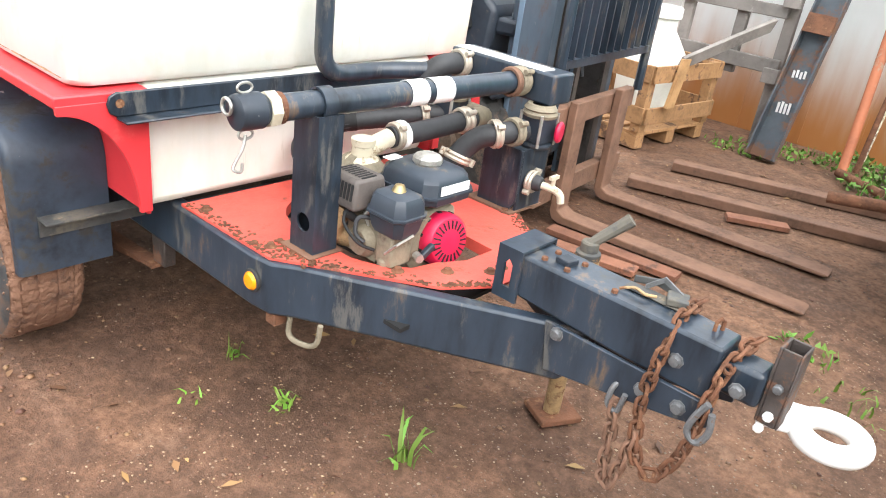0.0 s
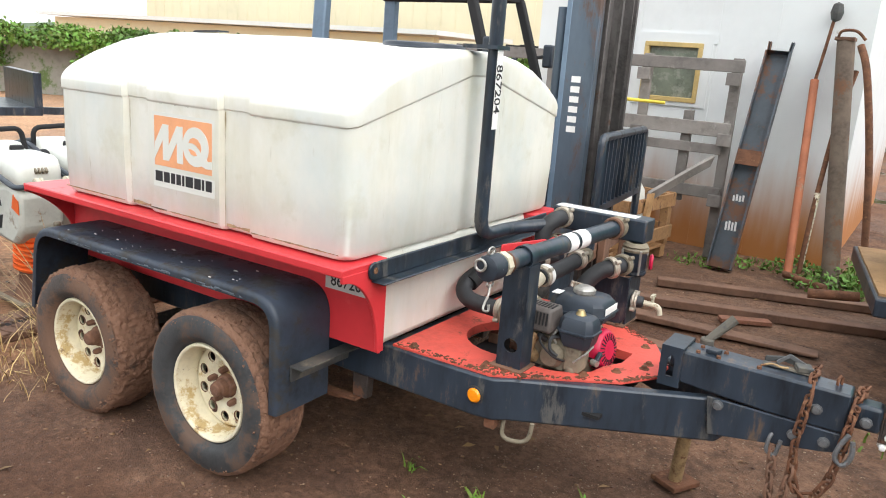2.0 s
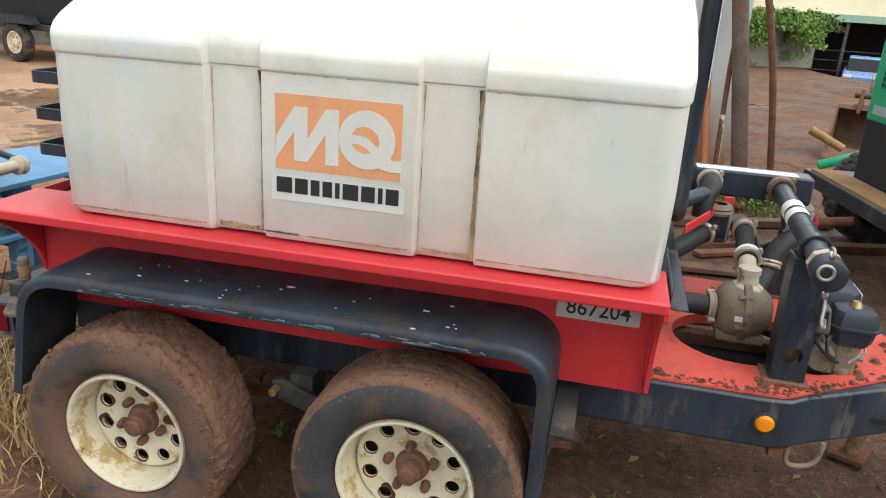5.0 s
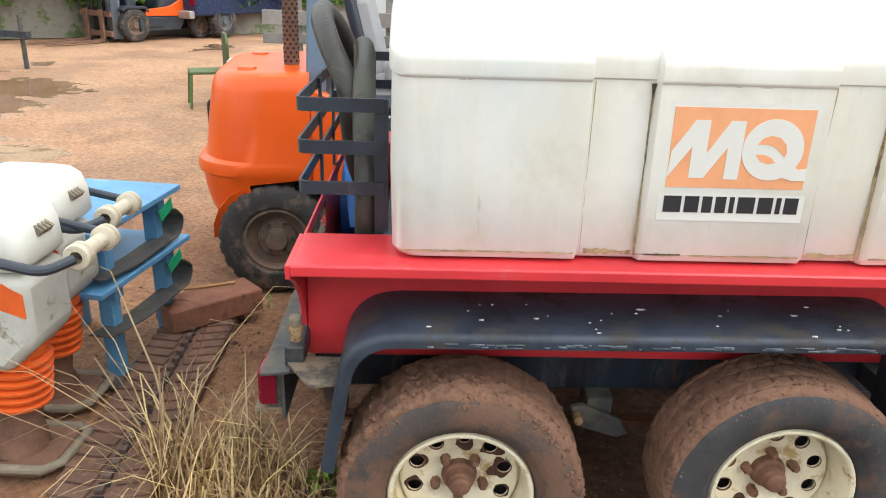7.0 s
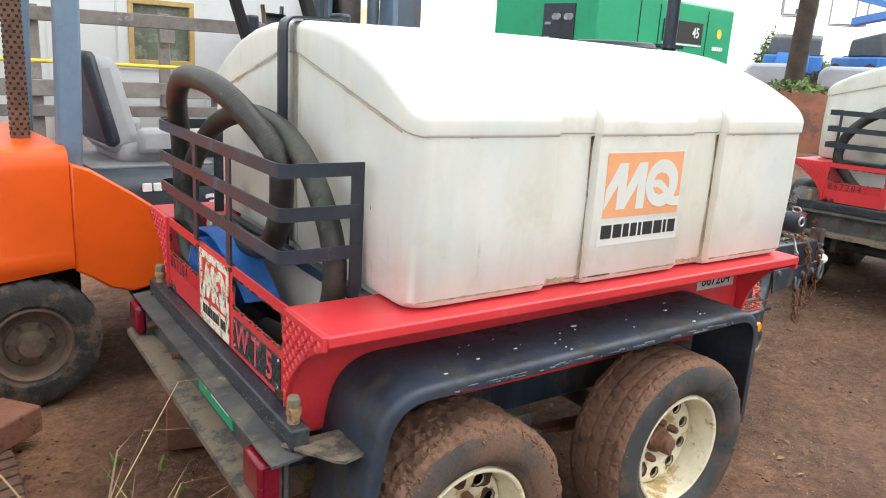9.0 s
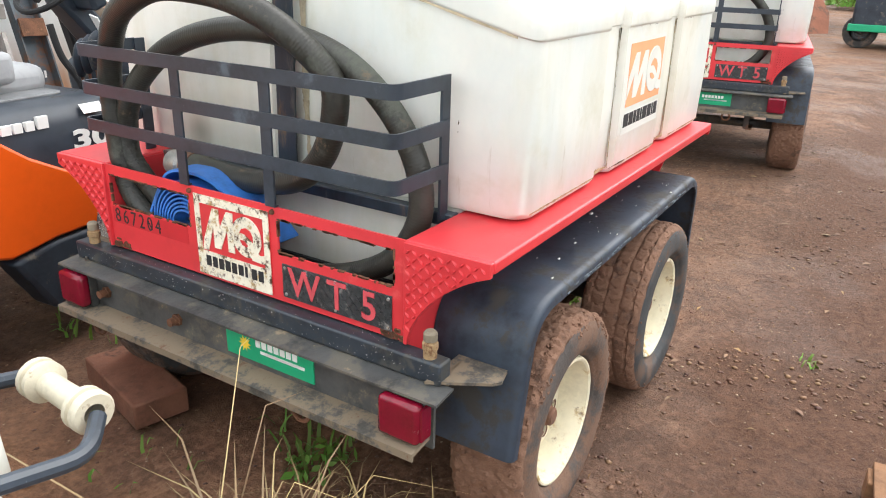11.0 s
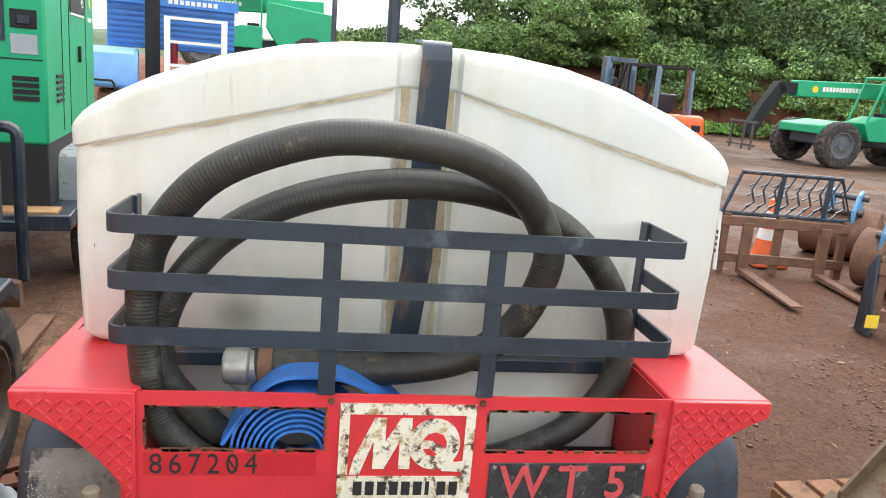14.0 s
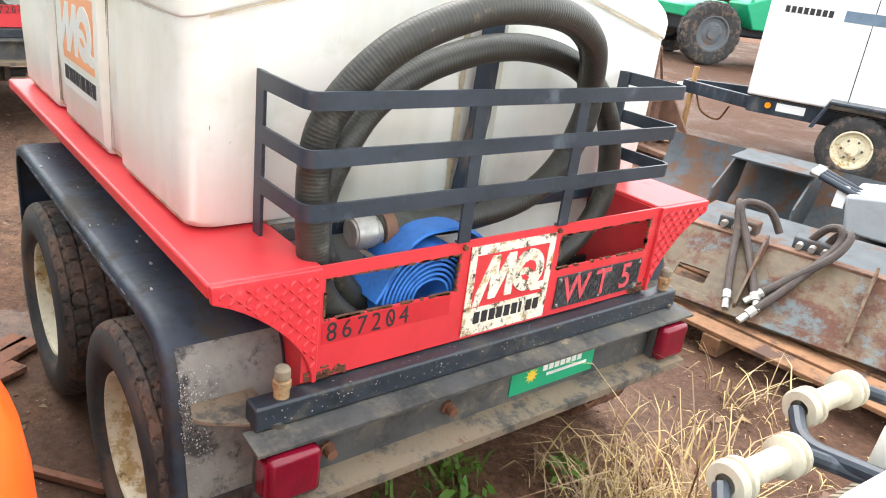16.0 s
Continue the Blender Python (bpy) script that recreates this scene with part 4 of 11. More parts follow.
m_scab = mat("dark_rust_scab", (0.07, 0.03, 0.02), 0.9, var=0.4, scale=60, bump=0.5, bscale=150)
m_sidewall = mat("sidewall", (0.04, 0.042, 0.044), 0.65, var=0.25, scale=9, over=(0.115, 0.075, 0.055), amount=0.47, oscale=4, bump=0.15, bscale=80, over2=(0.13, 0.085, 0.06), amount2=0.12, o2scale=40)
m_sidewallmud = mat("muddy_sidewall", (0.06, 0.05, 0.045), 0.8, var=0.25, scale=9, over=(0.15, 0.085, 0.055), amount=0.58, oscale=3, bump=0.4, bscale=70, over2=(0.11, 0.065, 0.042), amount2=0.3, o2scale=18)
m_tyreclean = mat("worn_tyre", (0.05, 0.044, 0.04), 0.8, var=0.3, scale=12, over=(0.13, 0.085, 0.062), amount=0.6, oscale=5, bump=0.8, bscale=60)
m_tyre = mat("mud_caked_tyre", (0.07, 0.055, 0.046), 0.8, var=0.3, scale=12, over=(0.19, 0.1, 0.062), amount=0.85, oscale=5, bump=0.7, bscale=60, over2=(0.11, 0.06, 0.04), amount2=0.42, o2scale=12)


def chassis(parent):
    # rails with the bent A-frame
    for s in (-1, 1):
        y = YC + s * 0.48
        b = B()
        inner = 0.05
        def pt(x, off, z):
            return (x, YC + s * off, z)
        ring = lambda x, o, zb, zt: [pt(x, o, zb), pt(x, o, zt), pt(x, o - inner, zt), pt(x, o - inner, zb)]
        b.loft([ring(-3.76, 0.48, 0.435, 0.592), ring(-1.5, 0.48, 0.435, 0.592), ring(-1.43, 0.47, 0.435, 0.592), ring(-1.38, 0.43, 0.435, 0.592), ring(-0.76, 0.075, 0.43, 0.592), ring(-0.72, 0.06, 0.47, 0.592)])
        rail = part("frame_rail", b, m_black, parent, "blue-black bent steel frame rail", 0.008)
        b = B().lathe([(0.0, 0.016), (0.02, 0.014), (0.026, 0.008), (0.027, 0.004)], pt(-1.494, 0.482, 0.518), (0, s, 0), 24)
        part("side_marker", b, m_amber, rail, "round amber side marker")
        part("marker_rim", B().lathe([(0.027, 0.008), (0.033, 0.006), (0.034, 0.0)], pt(-1.494, 0.48, 0.518), (0, s, 0), 24), m_rubber, rail)
        b = B().tube(rounded([pt(-1.40, 0.42, 0.44), pt(-1.405, 0.43, 0.36), pt(-1.31, 0.40, 0.36), pt(-1.30, 0.40, 0.44)], 0.04, 5), 0.008, 8)
        part("tie_down_ring", b, m_cast, rail)
        part("drop_bolt", B().span(pt(-1.46, 0.46, 0.4), pt(-1.42, 0.42, 0.44)), m_rust, rail)
        # spring hangers and leaf springs
        for xx in (-3.7, -2.89, -2.02):
            part("spring_hanger", B().prism([(xx - 0.04, 0.44), (xx + 0.04, 0.44), (xx + 0.035, 0.335), (xx - 0.035, 0.335)], "y", YC + s * (0.54 if xx == -2.89 else 0.47), YC + s * 0.43), m_bumper if xx == -2.89 else m_hitch, rail, "", 0.004)
            if xx == -2.89:
                part("equaliser", B().prism([(xx - 0.095, 0.42), (xx - 0.06, 0.43), (xx + 0.06, 0.38), (xx + 0.09, 0.33), (xx + 0.055, 0.315), (xx - 0.07, 0.355)], "y", YC + s * 0.565, YC + s * 0.545), m_bumper, rail, "", 0.004)
                part("shackle_bolt", B().cyl((xx - 0.075, YC + s * 0.53, 0.395), (xx - 0.075, YC + s * 0.6, 0.395), 0.014, n=8), m_oldpost, rail)
        for xa, xb in ((-3.7, -2.94), (-2.84, -2.02)):
            bb = B()
            for k in range(3):
                w = (xb - xa) * (0.5 - k * 0.1)
                mid = (xa + xb) / 2
                bb.bar([(mid - w, YC + s * 0.47, 0.33 - k * 0.012), (mid, YC + s * 0.47, 0.30 - k * 0.012), (mid + w, YC + s * 0.47, 0.33 - k * 0.012)], 0.05, 0.01, (0, 1, 0))
            part("leaf_spring", bb, m_rust, rail)
    for i, xx in enumerate((-3.32, -2.455)):
        b = B().cyl((xx, YC - 0.7, 0.315 + i * 0.03), (xx, YC + 0.7, 0.315 + i * 0.03), 0.035, n=16)
        part("axle", b, m_bumper, parent, "dirty steel axle tube")
    for xx in (-3.7, -2.9, -1.9):
        part("cross_member", B().span((xx - 0.03, YC - 0.44, 0.46), (xx + 0.03, YC + 0.44, 0.58)), m_black, parent, "", 0.005)
    # rear bumper: square tube, step plate, lower channel, lamps
    b = B().span((-3.808, YC - 0.705, 0.626), (-3.755, YC + 0.73, 0.684))
    bp = part("rear_beam", b, m_beam, parent, "blue-black square tube beam with scuffs", 0.006)
    rs, b = random.Random(41), B()
    for _ in range(150):
        w_ = 0.0007 + 0.0016 * rs.random() ** 3
        y = rs.uniform(YC - 0.69, YC + 0.71)
        b.box((-3.8082, y, rs.uniform(0.632, 0.678)), (0.001, w_ * 1.6, w_))
        if rs.random() < 0.3:
            b.box((rs.uniform(-3.8, -3.77), y, 0.6842), (w_, w_ * 1.6, 0.001))
    tagged(part("paint_scuff", b, m_shadescuff, bp, "", sharp=180), kind="stuff")
    b = B()
    b.prism([(-3.868, 0.618), (-3.79, 0.626), (-3.79, 0.619), (-3.868, 0.611)], "y", YC - 0.735, YC + 0.75)
    part("step_top", b, m_bumper, bp, "dusty steel step plate")
    b = B().span((-3.822, YC - 0.7, 0.455), (-3.812, YC + 0.735, 0.618))
    part("step_back", b, m_bumper, bp)
    b = B().prism([(-3.9, 0.482), (-3.818, 0.49), (-3.818, 0.48), (-3.893, 0.472), (-3.893, 0.46), (-3.9, 0.46)], "y", YC - 0.69, YC + 0.735)
    part("step_flange", b, m_flange, bp, "mud-stained lower flange")
    for s in (-1, 1):
        y = YC + (0.672 if s > 0 else -0.635)
        lamp = part("tail_lamp", B().span((-3.888, y - 0.06, 0.494), (-3.85, y + 0.06, 0.604)), m_redlens, bp, "dark red tail lamp", 0.012)
        part("lamp_back", B().span((-3.852, y - 0.055, 0.484), (-3.822, y + 0.055, 0.608)), m_bumper, lamp, "", 0.004)
        part("side_lens", B().span((-3.875, y + s * 0.058, 0.505), (-3.835, y + s * 0.066, 0.594)), m_redlens, lamp)
        yy = YC + s * 0.66
        st = B().lathe([(0.017, 0.0), (0.017, 0.022), (0.02, 0.024), (0.02, 0.04), (0.015, 0.043), (0.015, 0.05)], (-3.782, yy, 0.684), (0, 0, 1), 14)
        pin = part("rear_post", st, m_oldpost, bp, "short rusty bolt with a grey cap")
        part("post_cap", B().lathe([(0.0, 0.073), (0.013, 0.072), (0.0175, 0.066), (0.0175, 0.047)], (-3.782, yy, 0.684), (0, 0, 1), 14), m_cast, pin)
    for y in (2.092, 1.75):
        part("protruding_bolt", B().cyl((-3.82, y, 0.545), (-3.855, y, 0.545), 0.013, n=14).cyl((-3.82, y, 0.545), (-3.832, y, 0.545), 0.02, n=6), m_rust, bp)
    pl = part("rental_plate", B().span((-3.8265, 1.205, 0.508), (-3.8222, 1.535, 0.598)), m_green, bp, "green plate with yellow sun and white bars")
    b = B()
    for i in range(10):
        a = 2 * math.pi * i / 10
        b.add([(-3.828, 1.460 + 0.012 * math.cos(a - 0.35), 0.556 + 0.012 * math.sin(a - 0.35)), (-3.828, 1.460 + 0.012 * math.cos(a + 0.35), 0.556 + 0.012 * math.sin(a + 0.35)), (-3.828, 1.460 + 0.026 * math.cos(a), 0.556 + 0.026 * math.sin(a))], [(0, 1, 2)])
    b.lathe([(0.0, 0.0), (0.013, 0.0), (0.013, 0.002)], (-3.8282, 1.460, 0.556), (1, 0, 0), 14)
    part("sun_shape", b, m_yellow, pl)
    for i in range(7):
        part("plate_bar", B().span((-3.8282, 1.417 - i * 0.023, 0.558), (-3.8265, 1.400 - i * 0.023, 0.579)), m_white, pl)
    for i in range(7):
        part("plate_bar", B().span((-3.8282, 1.400 - i * 0.015, 0.54), (-3.8265, 1.327 - i * 0.015, 0.549)), m_white, pl)
    for y in (YC - 0.3, YC + 0.58):
        part("chain_loop", B().tube([(-3.86 + 0.0 * a, y + 0.028 * math.cos(a), 0.435 + 0.028 * math.sin(a)) for a in (2 * math.pi * i / 14 for i in range(14))], 0.007, 8, True), m_rust, bp)
    # fleet-number plate under the shelf, its white greyed for the shade there
    y = YC - 0.5842
    b = B().span((-2.112, y - 0.003, 0.797), (-1.885, y, 0.862))
    np_ = part("number_label", b, m_shadescuff, parent, "white label with dark fleet number")
    lettering("fleet_number", "867204", 0.062, Matrix.Translation((-1.9985, y - 0.0035, 0.83)) @ Matrix.Rotation(radians(90), 4, "X"), m_ink, np_, 0.0006, 0.0005, 0.95)


def tow_gear(parent):
    # tongue box and doubler plates
    b = B()
    b.loft([[(x, YC + c - h, 0.6 if x > -0.9 else 0.62), (x, YC + c - h, t), (x, YC + c + h, t), (x, YC + c + h, 0.6 if x > -0.9 else 0.62)] for x, c, h, t in ((-0.91, -0.033, 0.066, 0.735), (-0.6, -0.036, 0.06, 0.735), (-0.38, -0.042, 0.052, 0.733))])
    tg = part("tongue", b, m_black, parent, "worn blue-black steel tongue box", 0.008)
    cheek = holed([(-0.975, 0.6), (-0.9, 0.6), (-0.9, 0.738), (-0.975, 0.738)], [(-0.95, 0.635), (-0.925, 0.635), (-0.925, 0.7), (-0.9375, 0.715), (-0.95, 0.7)])
    b = B().prism(cheek, "y", YC - 0.108, YC - 0.1).prism(cheek, "y", YC + 0.034, YC + 0.042).span((-0.975, YC - 0.108, 0.738), (-0.9, YC + 0.042, 0.746))
    part("tongue_saddle", b, m_black, tg)
    b = B().prism([(-0.8, 0.605), (-0.36, 0.605), (-0.36, 0.55), (-0.44, 0.53), (-0.78, 0.47)], "y", YC - 0.112, YC - 0.1).prism([(-0.8, 0.605), (-0.36, 0.605), (-0.36, 0.55), (-0.44, 0.53), (-0.78, 0.47)], "y", YC + 0.03, YC + 0.042)
    part("doubler_plate", b, m_black, tg, "", 0.003)
    for xx, zz in ((-0.76, 0.585), (-0.47, 0.66), (-0.43, 0.565), (-0.52, 0.56), (-0.33, 0.66)):
        part("bolt", B().lathe([(0.0, 0.014), (0.012, 0.013), (0.014, 0.01), (0.014, 0.004), (0.019, 0.003), (0.019, 0)], (xx, YC - 0.112 if zz < 0.6 else YC - 0.094, zz), (0, -1, 0), 8), m_bolt, tg)
    for xx, yy in ((-0.86, -0.07), (-0.86, -0.01), (-0.79, -0.075), (-0.78, -0.01), (-0.66, -0.07)):
        part("top_bolt", B().lathe([(0.0, 0.009), (0.008, 0.008), (0.009, 0.0)], (xx, YC + yy, 0.735), (0, 0, 1), 6), m_rust, tg)
    part("latch_plate", B().prism([(-0.84, YC - 0.055), (-0.80, YC - 0.06), (-0.79, YC - 0.023), (-0.83, YC - 0.015)], "z", 0.735, 0.75), m_charcoal, tg, "", 0.003)
    part("catch_clip", B().tube(smooth([(-0.66, YC - 0.05, 0.74), (-0.63, YC - 0.035, 0.75), (-0.6, YC - 0.04, 0.748), (-0.58, YC - 0.02, 0.744)]), 0.004, 6), m_oldpost, tg, "yellowed wire clip")
    part("catch_lever", B().bar([(-0.62, YC + 0.0, 0.746), (-0.585, YC + 0.02, 0.774), (-0.52, YC + 0.01, 0.75)], 0.014, 0.005, (0, 0, 1)), m_bolt, tg)
    part("eye_stud", B().tube([(-0.43, YC - 0.03, 0.73), (-0.43, YC - 0.03, 0.755), (-0.425, YC - 0.02, 0.762), (-0.42, YC - 0.012, 0.755), (-0.42, YC - 0.012, 0.73)], 0.005, 6), m_rust, tg)
    b = B().span((-0.66, YC - 0.03, 0.736), (-0.5, YC + 0.01, 0.742)).box((-0.535, YC - 0.005, 0.752), (0.05, 0.05, 0.018), Matrix.Rotation(0.4, 3, "Z"))
    b.bar([(-0.66, YC + 0.02, 0.745), (-0.6, YC + 0.03, 0.756), (-0.53, YC + 0.02, 0.75)], 0.02, 0.006, (0, 0, 1))
    part("breakaway_latch", b, m_bumper, tg, "muddy metal latch with cable clip", 0.003)
    # front block, channel and ring hitch
    b = B().span((-0.385, YC - 0.07, 0.62), (-0.29, YC + 0.01, 0.705))
    part("nose_block", b, m_black, tg, "", 0.012)
    b = B()
    for s in (-1, 1):
        b.span((-0.283, YC - 0.02 + s * 0.033, 0.59), (-0.245, YC - 0.02 + s * 0.027, 0.775))
    b.span((-0.29, YC - 0.053, 0.59), (-0.283, YC + 0.013, 0.775)).span((-0.245, YC - 0.053, 0.59), (-0.24, YC + 0.013, 0.775))
    hp = part("hitch_channel", b, m_hitch, tg, "rusty adjustable hitch channel", 0.003)
    for zz in (0.685, 0.615, 0.58):
        part("hitch_bolt", B().lathe([(0.0, 0.013), (0.008, 0.012), (0.011, 0.009), (0.011, 0)], (-0.264 - 0.01 * (zz < 0.6), YC - 0.053, zz), (0, -1, 0), 8), m_bolt if zz > 0.65 else m_white, hp)
    b = B()
    ra, o = 0.064, Vector((-0.155, YC + 0.05, 0.575))
    b.tube([o + Vector((ra * math.cos(a), ra * math.sin(a), 0)) for a in (2 * math.pi * i / 36 for i in range(36))], 0.025, 14, True)
    b.prism([(-0.29, YC - 0.035), (-0.215, YC - 0.0), (-0.205, YC + 0.07), (-0.29, YC + 0.035)], "z", 0.565, 0.615)
    part("tow_ring", b, m_white, hp, "white-painted steel pintle ring", 0.008)
    # jack
    b = B().cyl((-0.955, YC + 0.325, 0.01), (-0.9, YC + 0.225, 0.62), 0.028).cyl((-0.905, YC + 0.235, 0.45), (-0.897, YC + 0.22, 0.655), 0.036)
    jk = part("tongue_jack", b, m_oldpost, parent, "tan rusty drop-leg jack")
    part("jack_foot", B().prism([(-1.05, YC + 0.3), (-0.93, YC + 0.24), (-0.86, YC + 0.37), (-0.98, YC + 0.43)], "z", 0.0, 0.022), m_rust, jk, "", 0.004)
    b = B().lathe([(0.0, 0.05), (0.022, 0.05), (0.026, 0.045), (0.026, 0.02), (0.036, 0.016), (0.036, 0.0)], (-0.897, YC + 0.22, 0.645), (0, 0, 1), 16)
    part("jack_head", b, m_bumper, jk)
    b = B().tube([(-0.897, YC + 0.215, 0.685), (-0.885, YC + 0.23, 0.7), (-0.85, YC + 0.26, 0.74), (-0.82, YC + 0.28, 0.775)], 0.014, 10, radii=[0.014, 0.016, 0.018, 0.02])
    part("crank_handle", b, m_bumper, jk)
    # safety chains, link by link
    def chain(pts, material, label):
        pts = [Vector(p) for p in pts]
        dense = []
        for a, c in zip(pts, pts[1:]):
            for i in range(24):
                dense.append(a.lerp(c, i / 24))
        dense.append(pts[-1])
        marks, acc = [dense[0]], 0.0
        for a, c in zip(dense, dense[1:]):
            acc += (c - a).length
            if acc >= 0.033:
                marks.append(c)
                acc = 0.0
        links, root = None, None
        for i, (a, c) in enumerate(zip(marks, marks[1:])):
            d = (c - a).normalized()
            s = d.orthogonal().normalized()
            s = (Matrix.Rotation(radians(90 * (i % 2) + 12 * math.sin(i * 1.7)), 3, d) @ s).normalized()
            mid = (a + c) / 2
            loop = [mid + d * (0.0125 * (1 if math.cos(t) >= 0 else -1) + 0.0125 * math.cos(t)) + s * 0.0135 * math.sin(t) for t in (2 * math.pi * k / 14 for k in range(14))]
            bb = B().tube(loop, 0.0052, 6, True)
            if root is None:
                root = part("safety_chain", bb, material, parent, label)
            else:
                part("link", bb, material, root)
        return root
    yy = YC - 0.118
    chain(rounded([(-0.5, YC + 0.06, 0.745), (-0.5, YC - 0.05, 0.752), (-0.495, yy, 0.69), (-0.51, yy - 0.005, 0.55), (-0.5, yy, 0.42), (-0.47, yy, 0.355), (-0.43, yy, 0.365), (-0.39, yy, 0.45), (-0.375, yy, 0.6), (-0.365, yy + 0.02, 0.69), (-0.36, YC - 0.03, 0.725), (-0.35, YC + 0.05, 0.725)], 0.04, 4), m_rust, "rusty safety chain hanging from the tongue")
    chain(rounded([(-0.56, YC - 0.06, 0.54), (-0.57, yy, 0.5), (-0.56, yy, 0.4), (-0.555, yy - 0.01, 0.3), (-0.53, yy - 0.01, 0.27), (-0.515, yy - 0.005, 0.34), (-0.505, yy - 0.004, 0.45)], 0.03, 4), m_rustbrown, "muddy hanging safety chain")
    b = B().tube(rounded([(-0.365, yy - 0.01, 0.62), (-0.385, yy - 0.012, 0.58), (-0.395, yy - 0.012, 0.53), (-0.365, yy - 0.01, 0.51), (-0.345, yy - 0.01, 0.55), (-0.352, yy - 0.01, 0.6)], 0.025, 4), 0.008, 8)
    part("chain_hook", b, m_bolt, parent, "muddy steel chain hook")
    b = B().tube(rounded([(-0.56, YC - 0.07, 0.56), (-0.585, yy, 0.54), (-0.59, yy, 0.48), (-0.56, yy, 0.47), (-0.55, yy, 0.53)], 0.025, 4), 0.007, 8)
    part("chain_shackle", b, m_bolt, parent)


def deck_and_pump(parent):
    # deck with its bite round the recoil starter and hole by the pump
    b = B()
    outline = [(-1.87, YC - 0.47), (-1.45, YC - 0.462), (-1.07, YC - 0.2), (-0.985, YC - 0.06), (-0.985, YC + 0.06), (-1.1, YC + 0.265), (-1.29, YC + 0.41), (-1.45, YC + 0.47), (-1.87, YC + 0.47)]
    mouth = [(-1.55 + 0.195 * math.cos(radians(a)), 1.435 + 0.195 * math.sin(radians(a))) for a in range(90, 271, 15)]
    mouth += [(-1.33, 1.242), (-1.25, 1.275), (-1.19, 1.34), (-1.175, 1.42), (-1.135, 1.5), (-1.135, 1.62), (-1.3, 1.63)]
    b.prism(holed(outline, mouth), "z", 0.593, 0.601)
    dk = part("deck", b, m_deck, parent, "rusting orange-red steel deck")
    part("mouth_lip", B().loft([[(x, y, 0.593) for x, y in mouth], [(x, y, 0.565) for x, y in mouth]], True, False), m_deck, dk)
    part("engine_mount", B().span((-1.74, 1.29, 0.5), (-1.12, 1.34, 0.545)).span((-1.74, 1.56, 0.5), (-1.12, 1.61, 0.545)), m_rustbrown, dk, "rust-brown mounting angle under the deck", 0.003)
    # near-black sheet: the shade inside the deck opening put into its colour
    part("mount_tray", B().span((-1.76, 1.22, 0.485), (-1.1, 1.66, 0.498)), m_dark, dk, "near-black sheet under the engine, shade of the deck opening")
    rng = random.Random(9)
    for xx, yy in ((-1.8, -0.43), (-1.5, -0.42), (-1.42, -0.36), (-1.2, -0.23), (-1.12, -0.12), (-1.05, 0.03), (-1.12, 0.2), (-1.3, 0.36), (-1.05, -0.02)):
        part("deck_bolt", B().lathe([(0.0, 0.012), (0.01, 0.011), (0.013, 0.004), (0.02, 0.0)], (xx, YC + yy, 0.601), (0, 0, 1), 9), m_rust, dk)
    b = B()
    for _ in range(420):
        t = rng.random()
        seg = rng.choice(((outline[0], outline[1]), (outline[1], outline[2]), (outline[2], outline[3]), (outline[5], outline[6]), (outline[6], outline[7])))
        x = seg[0][0] + (seg[1][0] - seg[0][0]) * t
        y = seg[0][1] + (seg[1][1] - seg[0][1]) * t
        k = abs(rng.gauss(0, 0.02)) + 0.003
        x, y = x + (-1.45 - x) * k * 1.2, y + (YC - y) * k * 2
        s = rng.uniform(0.003, 0.009)
        b.box((x, y, 0.6015), (s * 1.6, s, 0.003), Matrix.Rotation(rng.uniform(0, 3), 3, "Z"))
    tagged(part("rust_scale", b, m_rust, dk), kind="stuff")
    # post that carries the discharge pipe: a channel with its web towards the near side
    web = [(-1.482, 0.606), (-1.385, 0.606), (-1.385, 0.985), (-1.482, 0.985)]
    eye = [(-1.43 + 0.027 * math.cos(2 * math.pi * i / 20), 0.688 + 0.027 * math.sin(2 * math.pi * i / 20)) for i in range(20)]
    b = B().prism(holed(web, eye), "y", 1.155, 1.162)
    b.span((-1.482, 1.162, 0.606), (-1.475, 1.237, 0.985)).span((-1.392, 1.162, 0.606), (-1.385, 1.237, 0.985))
    post = part("pipe_post", b, m_black, parent, "blue-black channel post bolted to the deck")
    part("post_foot", B().span((-1.5, 1.135, 0.601), (-1.37, 1.25, 0.607)), m_rustbrown, post, "", 0.002)
    rs, b = random.Random(27), B()
    for _ in range(60):
        b.box((rs.uniform(-1.52, -1.35), 1.15 - abs(rs.gauss(0, 0.018)), 0.603), (rs.uniform(0.006, 0.016), rs.uniform(0.004, 0.012), 0.006), Matrix.Rotation(rs.uniform(0, 3), 3, "Z"))
    tagged(part("rust_scale", b, m_rust, post), kind="stuff")
    A0, A1 = Vector((-1.438, 1.03, 1.007)), Vector((-1.383, 1.985, 1.007))
    d01 = (A1 - A0).normalized()
    on = lambda y: A0.lerp(A1, (y - A0.y) / (A1.y - A0.y))
    sp = part("discharge_pipe", B().tube([A0, A1], 0.034, 22), m_black, post, "blue-black discharge pipe with white tape")
    part("saddle_clamp", B().lathe([(0.037, -0.02), (0.043, -0.02), (0.043, 0.02), (0.037, 0.02)], on(1.2), d01, 20), m_black, sp)
    for ya, yb in ((1.475, 1.54), (1.565, 1.64)):
        part("white_tape", B().lathe([(0.0362, 0), (0.0372, 0.0), (0.0372, yb - ya), (0.0362, yb - ya)], on(ya), d01, 22), m_label, sp)
    cap = part("pipe_cap", B().lathe([(0.0, -0.08), (0.036, -0.08), (0.042, -0.076), (0.044, -0.066), (0.044, -0.012), (0.04, -0.008), (0.037, 0.0)], A0, d01, 24), m_charcoal, sp, "black camlock cap")
